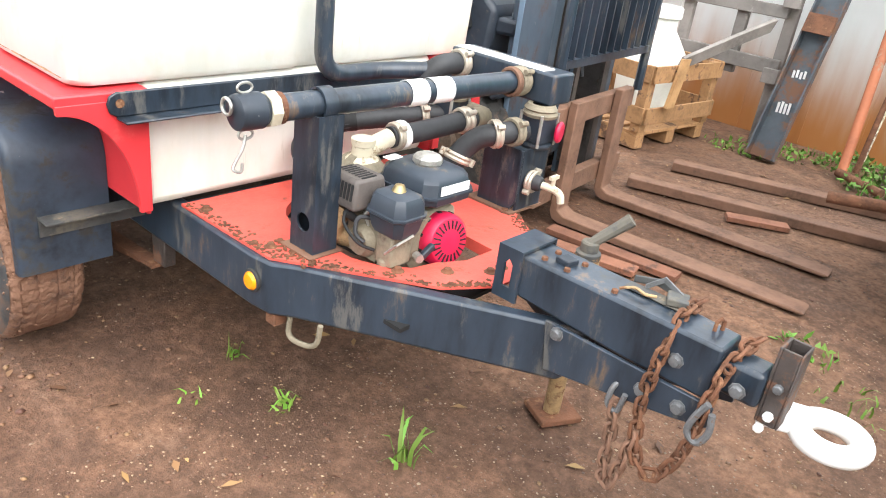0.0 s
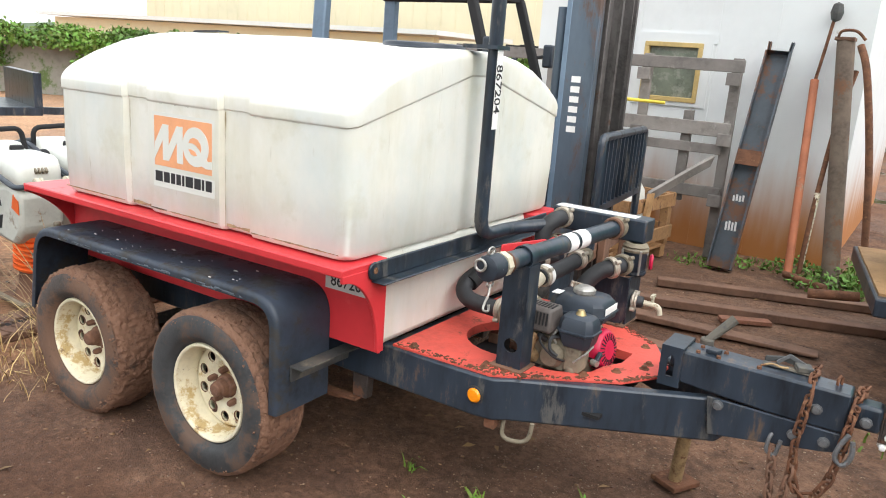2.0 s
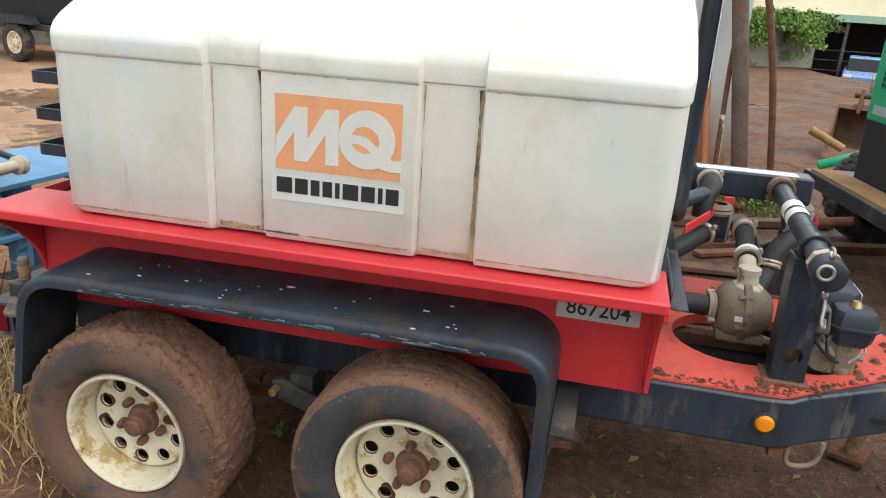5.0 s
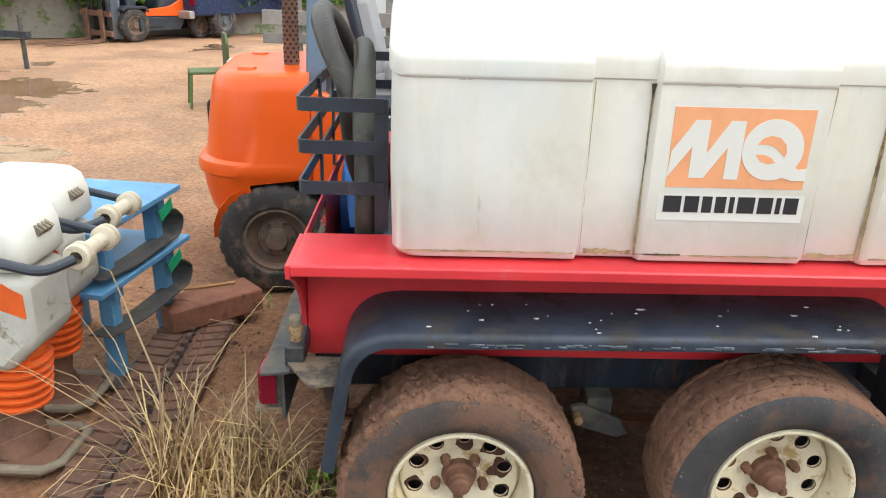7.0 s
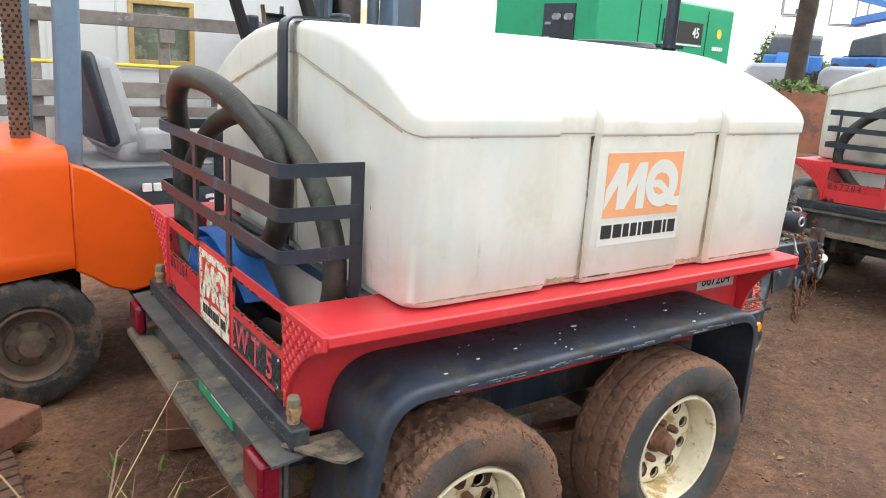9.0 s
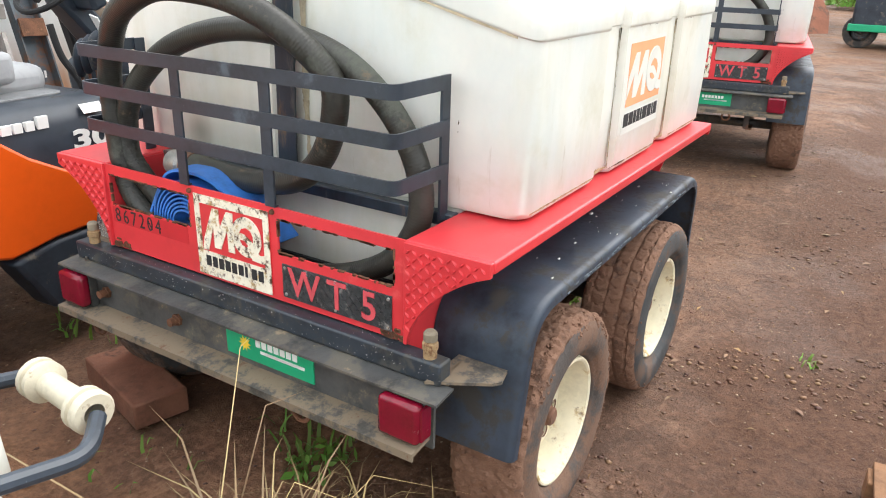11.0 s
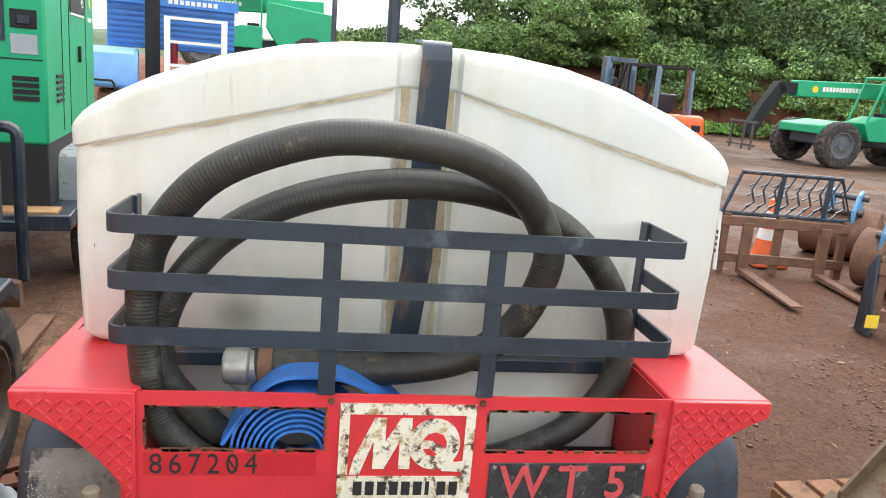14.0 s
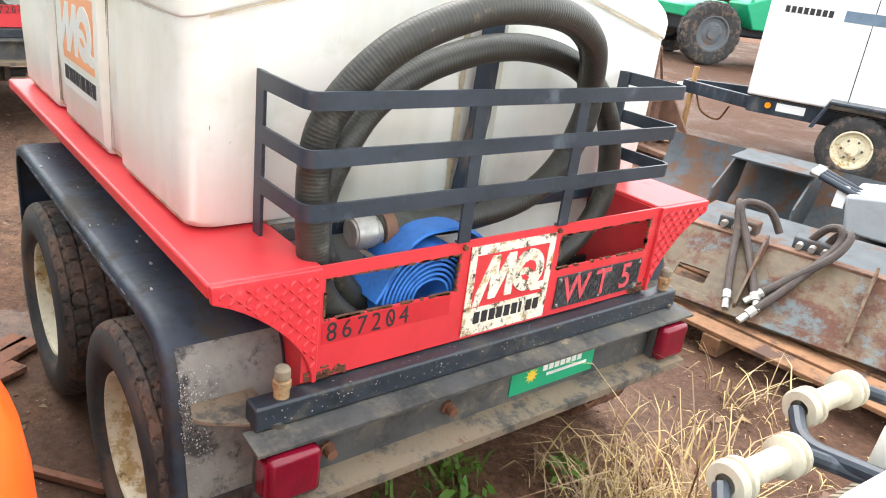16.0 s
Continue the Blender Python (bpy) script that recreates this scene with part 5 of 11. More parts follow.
    part("pipe_coupling", B().lathe([(0.037, 0.0), (0.044, 0.0), (0.044, 0.028), (0.037, 0.028)], A0, d01, 8), m_cream, sp)
    part("coupling_rust", B().lathe([(0.0365, 0.03), (0.0395, 0.03), (0.0395, 0.045), (0.0365, 0.045)], A0, d01, 18), m_rust, sp)
    for dx, dz in ((-0.005, 0.056), (0.0, -0.054)):
        o = A0 + Vector((dx, -0.05, dz))
        part("cam_lever", B().tube([o + Vector((0.0, 0.02 * math.cos(a), 0.012 * math.sin(a))) for a in (2 * math.pi * i / 14 for i in range(14))], 0.0035, 6, True), m_zinc, sp)
    o = A0 + Vector((-0.02, -0.088, 0.012))
    part("pull_ring", B().tube([o + Vector((0.019 * math.cos(a), 0, 0.019 * math.sin(a))) for a in (2 * math.pi * i / 18 for i in range(18))], 0.0045, 8, True), m_zinc, sp, "zinc pull ring")
    part("snap_hook", B().tube(smooth([A0 + Vector((0.0, -0.05, -0.055)), A0 + Vector((0.004, -0.06, -0.085)), A0 + Vector((0.0, -0.075, -0.115)), A0 + Vector((0.002, -0.085, -0.135)), A0 + Vector((0.012, -0.07, -0.14)), A0 + Vector((0.01, -0.065, -0.12))]), 0.0042, 6), m_zinc, sp)
    # manifold box, its elbow, clamps and the two valves under it
    b = B().span((-1.70, 1.985, 0.95), (-1.265, 2.1, 1.05))
    mb = part("manifold", b, m_black, parent, "blue-black welded manifold box", 0.008)
    part("white_strip", B().span((-1.69, 1.995, 1.05), (-1.32, 2.06, 1.0525)), m_label, mb)

    def ring(at, d, r, w, material, holder, lug=True):
        """Grooved coupling: a raised band with two bolt lugs."""
        d = Vector(d).normalized()
        q = B().lathe([(r, -w), (r + 0.008, -w), (r + 0.011, -w * 0.5), (r + 0.007, 0), (r + 0.011, w * 0.5), (r + 0.008, w), (r, w)], at, d, 22)
        if lug:
            u = d.orthogonal().normalized()
            for sg in (-1, 1):
                c = Vector(at) + u * sg * (r + 0.016)
                q.cyl(c - d * w * 0.9, c + d * w * 0.9, 0.009, n=8)
        return part("pipe_clamp", q, material, holder)

    ring(A1 - d01 * 0.025, d01, 0.037, 0.02, m_cast, mb)
    ring(A1 - d01 * 0.06, d01, 0.037, 0.011, m_rustbrown, mb, False)
    ring((-1.64, 1.965, 1.006), (0, 1, 0), 0.037, 0.018, m_clamp, mb)
    part("elbow", B().tube(rounded([(-1.64, 1.985, 1.006), (-1.64, 1.87, 1.006), (-1.665, 1.835, 0.97), (-1.665, 1.83, 0.9)], 0.06, 6), 0.036, 18), m_rubhose, mb, "dark cast elbow")
    for xx, yy, zc in ((-1.30, 1.99, 0.872), (-1.6, 1.9, 0.86)):
        vb = part("ball_valve", B().box((xx, yy, zc), (0.085, 0.085, 0.085)), m_charcoal, mb, "dark poly ball valve with steel studs", 0.006)
        for u in (-0.04, 0.04):
            for w in (-0.045, 0.045):
                part("stud", B().cyl((xx + u, yy + w, zc - 0.05), (xx + u, yy + w, zc + 0.055), 0.0055, n=8), m_zinc, vb)
        part("valve_flange", B().lathe([(0.03, 0.042), (0.055, 0.042), (0.058, 0.052), (0.05, 0.06), (0.055, 0.066), (0.045, 0.08), (0.03, 0.08)], (xx, yy, zc), (0, 0, 1), 20), m_cast, vb)
        part("valve_flange", B().lathe([(0.03, -0.06), (0.05, -0.06), (0.056, -0.05), (0.055, -0.042), (0.03, -0.042)], (xx, yy, zc), (0, 0, 1), 20), m_charcoal, vb)
    part("valve_wheel", B().lathe([(0.0, -0.008), (0.03, -0.008), (0.036, 0.0), (0.03, 0.008), (0.0, 0.008)], (-1.235, 2.02, 0.872), (1, 0.3, 0), 16), m_magenta, mb, "small red valve knob")
    part("valve_handle", B().bar(rounded([(-1.61, 1.9, 0.925), (-1.63, 1.83, 0.915), (-1.74, 1.6, 0.905)], 0.03, 3), 0.034, 0.008, (0, 0.2, 1)), m_red, mb, "red flat valve handle", 0.003)
    part("valve_handle", B().bar([(-1.55, 1.96, 0.83), (-1.56, 1.965, 0.955)], 0.045, 0.01, (1, 0.2, 0)), m_red, mb, "red flat valve handle", 0.004)
    # stand of folded plate that carries the valves, with the spigot on it
    b = B().prism([(-1.43, 0.6), (-1.30, 0.6), (-1.275, 0.64), (-1.275, 0.815), (-1.40, 0.815), (-1.43, 0.78)], "y", 1.895, 1.905)
    vs = part("valve_stand", b, m_black, parent, "blue-black steel valve stand", 0.002)
    part("stand_side", B().prism([(1.905, 0.6), (2.04, 0.6), (2.04, 0.815), (1.905, 0.815)], "x", -1.285, -1.275), m_black, vs, "", 0.002)
    part("stand_side", B().prism([(1.905, 0.6), (2.04, 0.6), (2.04, 0.815), (1.905, 0.78)], "x", -1.43, -1.42), m_black, vs, "", 0.002)
    part("stand_foot", B().span((-1.46, 1.87, 0.601), (-1.27, 2.05, 0.608)), m_rustbrown, vs)
    b = B().lathe([(0.0, 0.0), (0.026, 0.0), (0.026, 0.05), (0.02, 0.06), (0.0, 0.06)], (-1.285, 1.955, 0.706), (1, 0.1, 0), 18)
    sg = part("spigot_coupling", b, m_rubhose, parent, "spigot with clamp and cream tap")
    ring((-1.262, 1.957, 0.706), (1, 0.1, 0), 0.027, 0.012, m_clamp, sg)
    b = B().tube(rounded([(-1.225, 1.962, 0.705), (-1.185, 1.972, 0.702), (-1.162, 1.98, 0.692), (-1.156, 1.982, 0.662)], 0.018, 4), 0.0125, 10)
    tp = part("tap", b, m_cream, sg)
    part("tap_handle", B().cyl((-1.19, 1.971, 0.712), (-1.19, 1.971, 0.735), 0.007, n=8).box((-1.19, 1.971, 0.741), (0.012, 0.042, 0.012)), m_cream, sg)
    # pump with its white neck, and the hoses to the manifold
    P = Vector((-1.535, 1.45, 0.7))
    b = B().lathe([(0.0, -0.085), (0.05, -0.085), (0.07, -0.075), (0.088, -0.055), (0.094, -0.02), (0.104, -0.016), (0.104, 0.006), (0.094, 0.012), (0.085, 0.05), (0.06, 0.08), (0.0, 0.08)], P, (1, 0.1, 0), 28)
    pm = part("pump_casing", b, m_cast, parent, "dusty cast pump casing with white neck")
    for i in range(6):
        a = 2 * math.pi * (i + 0.3) / 6
        o = P + Vector((-0.01, 0.098 * math.cos(a), 0.098 * math.sin(a)))
        part("casing_bolt", B().cyl(o - Vector((0.02, 0, 0)), o + Vector((0.022, 0, 0)), 0.009, n=8), m_cast, pm)
    part("casing_sticker", B().box(P + Vector((-0.02, -0.0935, 0.0)), (0.03, 0.004, 0.018)), m_label, pm)
    b = B().lathe([(0.055, 0.06), (0.05, 0.085), (0.034, 0.095), (0.032, 0.125), (0.036, 0.128), (0.036, 0.146), (0.026, 0.15), (0.0, 0.152)], P, (0, 0, 1), 20)
    part("priming_neck", b, m_cream, pm, "cream priming neck and cap")
    part("outlet", B().tube(rounded([P + Vector((0, 0.02, 0.11)), P + Vector((0.004, 0.06, 0.125)), P + Vector((0.006, 0.1, 0.135))], 0.02, 4), 0.029, 16), m_cream, pm)
    part("pump_base", B().span((-1.61, 1.39, 0.6), (-1.46, 1.52, 0.635)), m_cast, pm, "", 0.01)
    c0, c1 = P + Vector((0.008, 0.1, 0.136)), Vector((-1.5, 1.9, 0.86))
    h1 = part("pump_hose", B().tube(smooth([c0, c0.lerp(c1, 0.5) + Vector((0, 0, -0.004)), c1]), 0.033, 18), m_rubhose, parent, "dark rubber pump hose with clamps")
    for k in (0.06, 0.13, 0.88):
        ring(c0.lerp(c1, k), c1 - c0, 0.0335, 0.011 if k < 0.5 else 0.02, m_clamp if k != 0.13 else m_label, h1, k != 0.13)
    part("valve_inlet", B().tube([c1, c1 + Vector((0, 0.05, 0.0)), (-1.56, 1.955, 0.86)], 0.034, 14), m_cast, h1)
    pts = smooth([(-1.425, 1.74, 0.745), (-1.415, 1.755, 0.79), (-1.375, 1.785, 0.845), (-1.325, 1.83, 0.868), (-1.305, 1.92, 0.872)])
    h2 = part("pump_hose", B().tube(pts, 0.035, 18), m_rubhose, parent, "bent black rubber elbow hose with clamps")
    ring((-1.42, 1.75, 0.775), (0.1, 0.4, 1), 0.0355, 0.013, m_clamp, h2)
    ring((-1.335, 1.815, 0.866), (0.5, 1, 0.1), 0.0355, 0.013, m_clamp, h2)
    ring((-1.31, 1.875, 0.872), (0.1, 1, 0), 0.0355, 0.016, m_cast, h2)
    part("elbow_stub", B().tube([(-1.43, 1.73, 0.745), (-1.46, 1.66, 0.71), (-1.5, 1.58, 0.69)], 0.034, 14), m_rubhose, h2)
    b = B().tube(smooth([(-1.61, 1.445, 0.7), (-1.68, 1.43, 0.705), (-1.76, 1.42, 0.715), (-1.815, 1.45, 0.74), (-1.825, 1.52, 0.775), (-1.79, 1.6, 0.805), (-1.72, 1.7, 0.825), (-1.64, 1.84, 0.84), (-1.61, 1.88, 0.845)]), 0.034, 16)
    se = part("suction_elbow", b, m_rubhose, parent, "black rubber suction hose looping to the pump")
    ring((-1.635, 1.44, 0.702), (1, 0.1, 0), 0.0345, 0.012, m_clamp, se)
    ring((-1.65, 1.82, 0.838), (0.5, 1, 0.1), 0.0345, 0.012, m_clamp, se)
    part("worn_sleeve", B().tube(smooth([(-1.812, 1.49, 0.76), (-1.8, 1.58, 0.8), (-1.77, 1.63, 0.812)]), 0.0355, 14), m_dark, se)
    # engine
    eng = part("engine_block", B().span((-1.40, 1.35, 0.545), (-1.24, 1.56, 0.72)), m_cast, parent, "small dusty petrol engine", 0.018)
    part("crankcase", B().lathe([(0.0, -0.06), (0.06, -0.06), (0.075, -0.045), (0.08, -0.01), (0.08, 0.1), (0.0, 0.1)], (-1.33, 1.43, 0.63), (1, 0, 0), 24), m_cast, eng)
    part("cylinder_head", B().span((-1.385, 1.29, 0.6), (-1.285, 1.36, 0.7)), m_cast, eng, "", 0.012)
    for i in range(6):
        part("cooling_fin", B().span((-1.395, 1.285 + i * 0.012, 0.595), (-1.278, 1.2885 + i * 0.012, 0.71)), m_cast, eng)
    part("exhaust_elbow", B().tube(smooth([(-1.4, 1.3, 0.62), (-1.42, 1.265, 0.635), (-1.415, 1.25, 0.67), (-1.4, 1.27, 0.72)]), 0.03, 14, radii=None), m_oldpost, eng, "tan rust-stained exhaust elbow")
    part("valve_cover", B().lathe([(0.0, -0.03), (0.035, -0.028), (0.045, -0.015), (0.048, 0.01)], (-1.325, 1.285, 0.645), (0, 1, 0), 18), m_cast, eng)
    part("plug_cap", B().cyl((-1.35, 1.27, 0.7), (-1.36, 1.24, 0.725), 0.011, n=10), m_dark, eng)
    part("plug_lead", B().tube(smooth([(-1.36, 1.24, 0.725), (-1.345, 1.225, 0.7), (-1.3, 1.235, 0.66), (-1.27, 1.27, 0.64)]), 0.0045, 6), m_dark, eng)
    part("breather_tube", B().tube(smooth([(-1.3, 1.28, 0.72), (-1.32, 1.25, 0.72), (-1.315, 1.24, 0.68), (-1.29, 1.25, 0.66)]), 0.006, 8), m_rubhose, eng)
    part("engine_base", B().span((-1.41, 1.32, 0.53), (-1.2, 1.58, 0.548)), m_hub, eng, "", 0.004)
    b = B()
    tx0, tx1, ty = -1.415, -1.2, 1.485
    sec = lambda z, g: [(x, ty + y, z) for x, y in [(tx1 - 0.03 + g * 0.7, 0.095 + g), (tx1 + g, 0.065 + g), (tx1 + g, -0.065 - g), (tx1 - 0.03 + g * 0.7, -0.095 - g), (tx0 + 0.03 - g * 0.7, -0.095 - g), (tx0 - g, -0.065 - g), (tx0 - g, 0.065 + g), (tx0 + 0.03 - g * 0.7, 0.095 + g)]]
    b.loft([sec(0.748, -0.012), sec(0.757, 0.0), sec(0.774, 0.002), sec(0.775, 0.008), sec(0.782, 0.008), sec(0.783, 0.002), sec(0.815, -0.004), sec(0.83, -0.016), sec(0.838, -0.035)])
    ft = part("fuel_tank", b, m_charcoal, eng, "dark blue-black fuel tank, chipped", sharp=30)
    part("fuel_cap", B().lathe([(0.0, 0.03), (0.022, 0.03), (0.03, 0.026), (0.036, 0.024), (0.042, 0.018), (0.043, 0.006), (0.04, 0.0)], (-1.31, 1.487, 0.836), (0, 0, 1), 12), m_zinc, ft, "ribbed zinc fuel cap", sharp=20)
    part("tank_sticker", B().span((-1.1985, 1.43, 0.786), (-1.1965, 1.545, 0.812)), m_label, ft)
    part("tank_sticker", B().box((-1.39, 1.43, 0.8375), (0.03, 0.05, 0.003)), m_label, ft)
    b = B()
    o = Vector((-1.245, 1.316, 0))
    rr = lambda z, g: [tuple(o + Vector((x * (0.068 + g), y * (0.06 + g), z))) for x, y in [(1, 0.6), (1, -0.6), (0.7, -1), (-0.7, -1), (-1, -0.6), (-1, 0.6), (-0.7, 1), (0.7, 1)]]
    b.loft([rr(0.695, -0.018), rr(0.712, -0.01), rr(0.745, -0.004), rr(0.75, 0.003), rr(0.757, 0.003), rr(0.759, -0.002), rr(0.79, -0.006), rr(0.803, -0.014), rr(0.81, -0.03)])
    af = part("air_cleaner", b, m_charcoal, eng, "dusty blue-black air cleaner", sharp=30)
    part("wing_nut", B().lathe([(0.0, 0.02), (0.012, 0.018), (0.017, 0.008), (0.02, 0.0)], (-1.245, 1.316, 0.809), (0, 0, 1), 10), m_brass, af)
    part("clip_band", B().tube([(-1.315, 1.3, 0.75), (-1.33, 1.285, 0.72), (-1.315, 1.29, 0.69)], 0.007, 8), m_zinc, af)
    part("carburettor", B().span((-1.28, 1.28, 0.6), (-1.215, 1.36, 0.7)).cyl((-1.25, 1.3, 0.56), (-1.25, 1.3, 0.62), 0.026, n=12), m_cast, eng, "dusty carburettor", 0.008)
    part("linkage", B().tube([(-1.24, 1.28, 0.64), (-1.2, 1.28, 0.68), (-1.19, 1.33, 0.7)], 0.004, 6), m_zinc, eng)
    b = B().box((-1.385, 1.295, 0.778), (0.13, 0.125, 0.085), taper=(0.86, 0.82))
    mf = part("muffler_guard", b, m_muffler, eng, "brown slotted muffler guard", 0.01)
    for i in range(8):
        part("slot", B().box((-1.43 + i * 0.013, 1.295, 0.8205), (0.006, 0.05, 0.003)), m_dark, mf)
        part("slot", B().box((-1.43 + i * 0.013, 1.2385, 0.785), (0.006, 0.006, 0.045), Matrix.Rotation(radians(-7), 3, "X")), m_dark, mf)
    # recoil starter: domed slotted cover
    o = Vector((-1.21, 1.478, 0.642))
    ax = Vector((1, -0.12, 0.18)).normalized()
    b = B().lathe([(0.075, -0.04), (0.078, -0.034), (0.079, 0.0), (0.076, 0.014), (0.065, 0.026), (0.035, 0.031), (0.0, 0.032)], o, ax, 36)
    rc = part("recoil_starter", b, m_magenta, eng, "faded red domed recoil starter cover")
    u = ax.orthogonal().normalized()
    w = ax.cross(u)
    for k in range(22):
        a = 2 * math.pi * k / 22
        d = u * math.cos(a) + w * math.sin(a)
        s = ax.cross(d)
        mm = Matrix((d, s, ax)).transposed()
        part("slot", B().box(o + d * 0.049 + ax * 0.0298, (0.024, 0.004, 0.003), mm @ Matrix.Rotation(radians(9), 3, "Y")), m_dark, rc)
        if k % 2:
            part("slot", B().box(o + d * 0.0782 + ax * -0.008, (0.005, 0.009, 0.016), mm), m_dark, rc)
    part("starter_grip", B().box(o + Vector((0.02, -0.085, -0.005)), (0.018, 0.05, 0.02), Matrix.Rotation(0.5, 3, "X")), m_charcoal, rc, "", 0.005)
    part("fan_shroud", B().lathe([(0.0, 0.0), (0.088, 0.0), (0.088, 0.04), (0.0, 0.04)], o - ax * 0.085, ax, 24), m_cast, eng)
    part("oil_drain", B().cyl((-1.2, 1.36, 0.63), (-1.175, 1.35, 0.63), 0.012, n=8), m_zinc, eng)
    part("wiring", B().tube(smooth([(-1.02, 1.6, 0.6), (-0.98, 1.56, 0.63), (-0.94, 1.57, 0.6), (-0.92, 1.53, 0.58)]), 0.007, 8), m_rubhose, eng)
    part("wiring", B().tube(smooth([(-1.0, 1.62, 0.6), (-0.95, 1.6, 0.62), (-0.93, 1.56, 0.59)]), 0.005, 8), m_label, eng)


trailer = thing("water_trailer", "red and blue-black tandem-axle water trailer with a white plastic tank", "trailer", "water trailers", Matrix.Translation((-2.7, YC, 0)), world=True)
water_tank(trailer)
side_bodies(trailer)
ROT = rear_panel(trailer)
hose_rack(trailer)
fenders(trailer)
chassis(trailer)
tow_gear(trailer)
deck_and_pump(trailer)
wheel_at(trailer, Matrix.Translation((-2.455, 0.656, 0.347)), 0.42)
wheel_at(trailer, Matrix.Translation((-3.325, 0.666, 0.316)) @ Matrix.Rotation(radians(40), 4, "Y"), 0.85)
w1 = wheel_at(trailer, Matrix.Translation((-3.325, 2 * YC - 0.66, 0.318)) @ Matrix.Rotation(radians(180), 4, "Z") @ Matrix.Rotation(radians(10), 4, "Y"), 0.12)
copy_thing(w1, BASE[trailer] @ Matrix.Translation((-2.455, 2 * YC - 0.66, 0.343)) @ Matrix.Rotation(radians(180), 4, "Z") @ Matrix.Rotation(radians(75), 4, "Y"))


def hose_along(pts, r, pitch):
    """Corrugated: the radius swells with the distance run."""
    pts = [Vector(p) for p in pts]
    out, rad, run = [], [], 0.0
    for a, c in zip(pts, pts[1:]):
        l = (c - a).length
        n = max(2, int(l / (pitch / 4)))
        for i in range(n):
            out.append(a.lerp(c, i / n))
            s = run + l * i / n
            rad.append(r + 0.00034 * math.cos(2 * math.pi * s / pitch))
        run += l
    return B().tube(out, r, 16, radii=rad)


H1 = smooth([(-3.7, 1.9, 0.72), (-3.705, 2.025, 0.816), (-3.71, 2.083, 0.931), (-3.71, 2.096, 1.178), (-3.725, 2.055, 1.298), (-3.76, 1.952, 1.412), (-3.785, 1.798, 1.482), (-3.79, 1.667, 1.502), (-3.77, 1.49, 1.484), (-3.73, 1.351, 1.418), (-3.67, 1.261, 1.309), (-3.66, 1.247, 1.222), (-3.65, 1.302, 1.089), (-3.64, 1.419, 0.999), (-3.63, 1.617, 0.962), (-3.63, 1.815, 0.972), (-3.63, 1.88, 0.968)])
H2 = smooth([(-3.63, 1.82, 0.74), (-3.65, 1.93, 0.8), (-3.67, 1.995, 0.868), (-3.69, 2.065, 0.97), (-3.69, 2.07, 1.058), (-3.69, 2.037, 1.158), (-3.67, 1.944, 1.271), (-3.66, 1.797, 1.352), (-3.65, 1.597, 1.396), (-3.63, 1.395, 1.385), (-3.62, 1.225, 1.327), (-3.61, 1.102, 1.22), (-3.6, 1.031, 1.087), (-3.6, 1.025, 0.951), (-3.6, 1.097, 0.834), (-3.6, 1.209, 0.762), (-3.6, 1.35, 0.715), (-3.61, 1.5, 0.7)])
hs = thing("suction_hose", "grey-green corrugated suction hose looped in the rack", "hose", "suction hoses")
part("hose_body", hose_along(H1, 0.0355, 0.0085), m_hose, hs)
part("end_cuff", B().tube([H1[0], H1[1], H1[2]], 0.038, 16), m_rubhose, hs, "smooth black end cuff")
hs2 = thing("suction_hose", "grey-green corrugated suction hose looped lower in the rack", "hose", "suction hoses")
part("hose_body", hose_along(H2, 0.0335, 0.0085), m_hose, hs2)
part("end_cuff", B().tube([H2[0], H2[1], H2[2]], 0.036, 16), m_rubhose, hs2, "smooth black end cuff")
hc = thing("cam_coupling", "dull aluminium cam coupling with lever arms on the hose end", "coupling")
part("coupling_body", B().lathe([(0.0, -0.004), (0.03, -0.004), (0.033, 0.0), (0.038, 0.0), (0.041, 0.008), (0.041, 0.05), (0.035, 0.056), (0.035, 0.07), (0.0, 0.07)], (-3.63, 1.945, 0.965), (0, -1, 0), 18), m_zinc, hc)
part("coupling_lever", B().bar([(-3.64, 1.93, 0.93), (-3.69, 1.88, 0.895)], 0.012, 0.006, (0, 0, 1)), m_zinc, hc)
part("coupling_band", B().lathe([(0.037, 0), (0.043, 0), (0.043, 0.03), (0.037, 0.03)], (-3.63, 1.872, 0.967), (0, -1, 0), 16), m_rustbrown, hc)
# rolled blue layflat hose: a flat spiral lying on its edge in the tray
b = B()
pts = []
for i in range(260):
    a = i / 260 * 2 * math.pi * 8
    r = 0.05 + 0.1 * i / 260 + 0.0015 * math.sin(a * 3.1)
    pts.append((-3.68, 1.78 + r * 1.0 * math.cos(a), 0.815 + r * 0.95 * math.sin(a)))
lf = thing("layflat_hose", "rolled blue layflat discharge hose in the tray", "hose")
part("roll", b.bar(pts, 0.12, 0.0055, (1, 0, 0)), m_blue, lf, sharp=60)
part("loose_end", B().bar(rounded([(-3.68, 1.935, 0.83), (-3.68, 1.84, 0.985), (-3.67, 1.68, 0.985), (-3.65, 1.56, 0.9), (-3.63, 1.48, 0.8)], 0.06, 6), 0.12, 0.008, (1, 0, 0)), m_blue, lf, sharp=60)
# tray in void black: shade under the tank is put into its colour
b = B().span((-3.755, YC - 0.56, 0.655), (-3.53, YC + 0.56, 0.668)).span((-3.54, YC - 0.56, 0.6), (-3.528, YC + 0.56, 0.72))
part("hose_tray", b, m_dark, trailer, "near-black tray, the shade behind the panel put into its colour")
for yy in (YC - 0.57, YC + 0.57):
    part("tray_end", B().span((-3.76, yy - 0.005, 0.66), (-3.5, yy + 0.005, 0.955)), m_red, trailer)
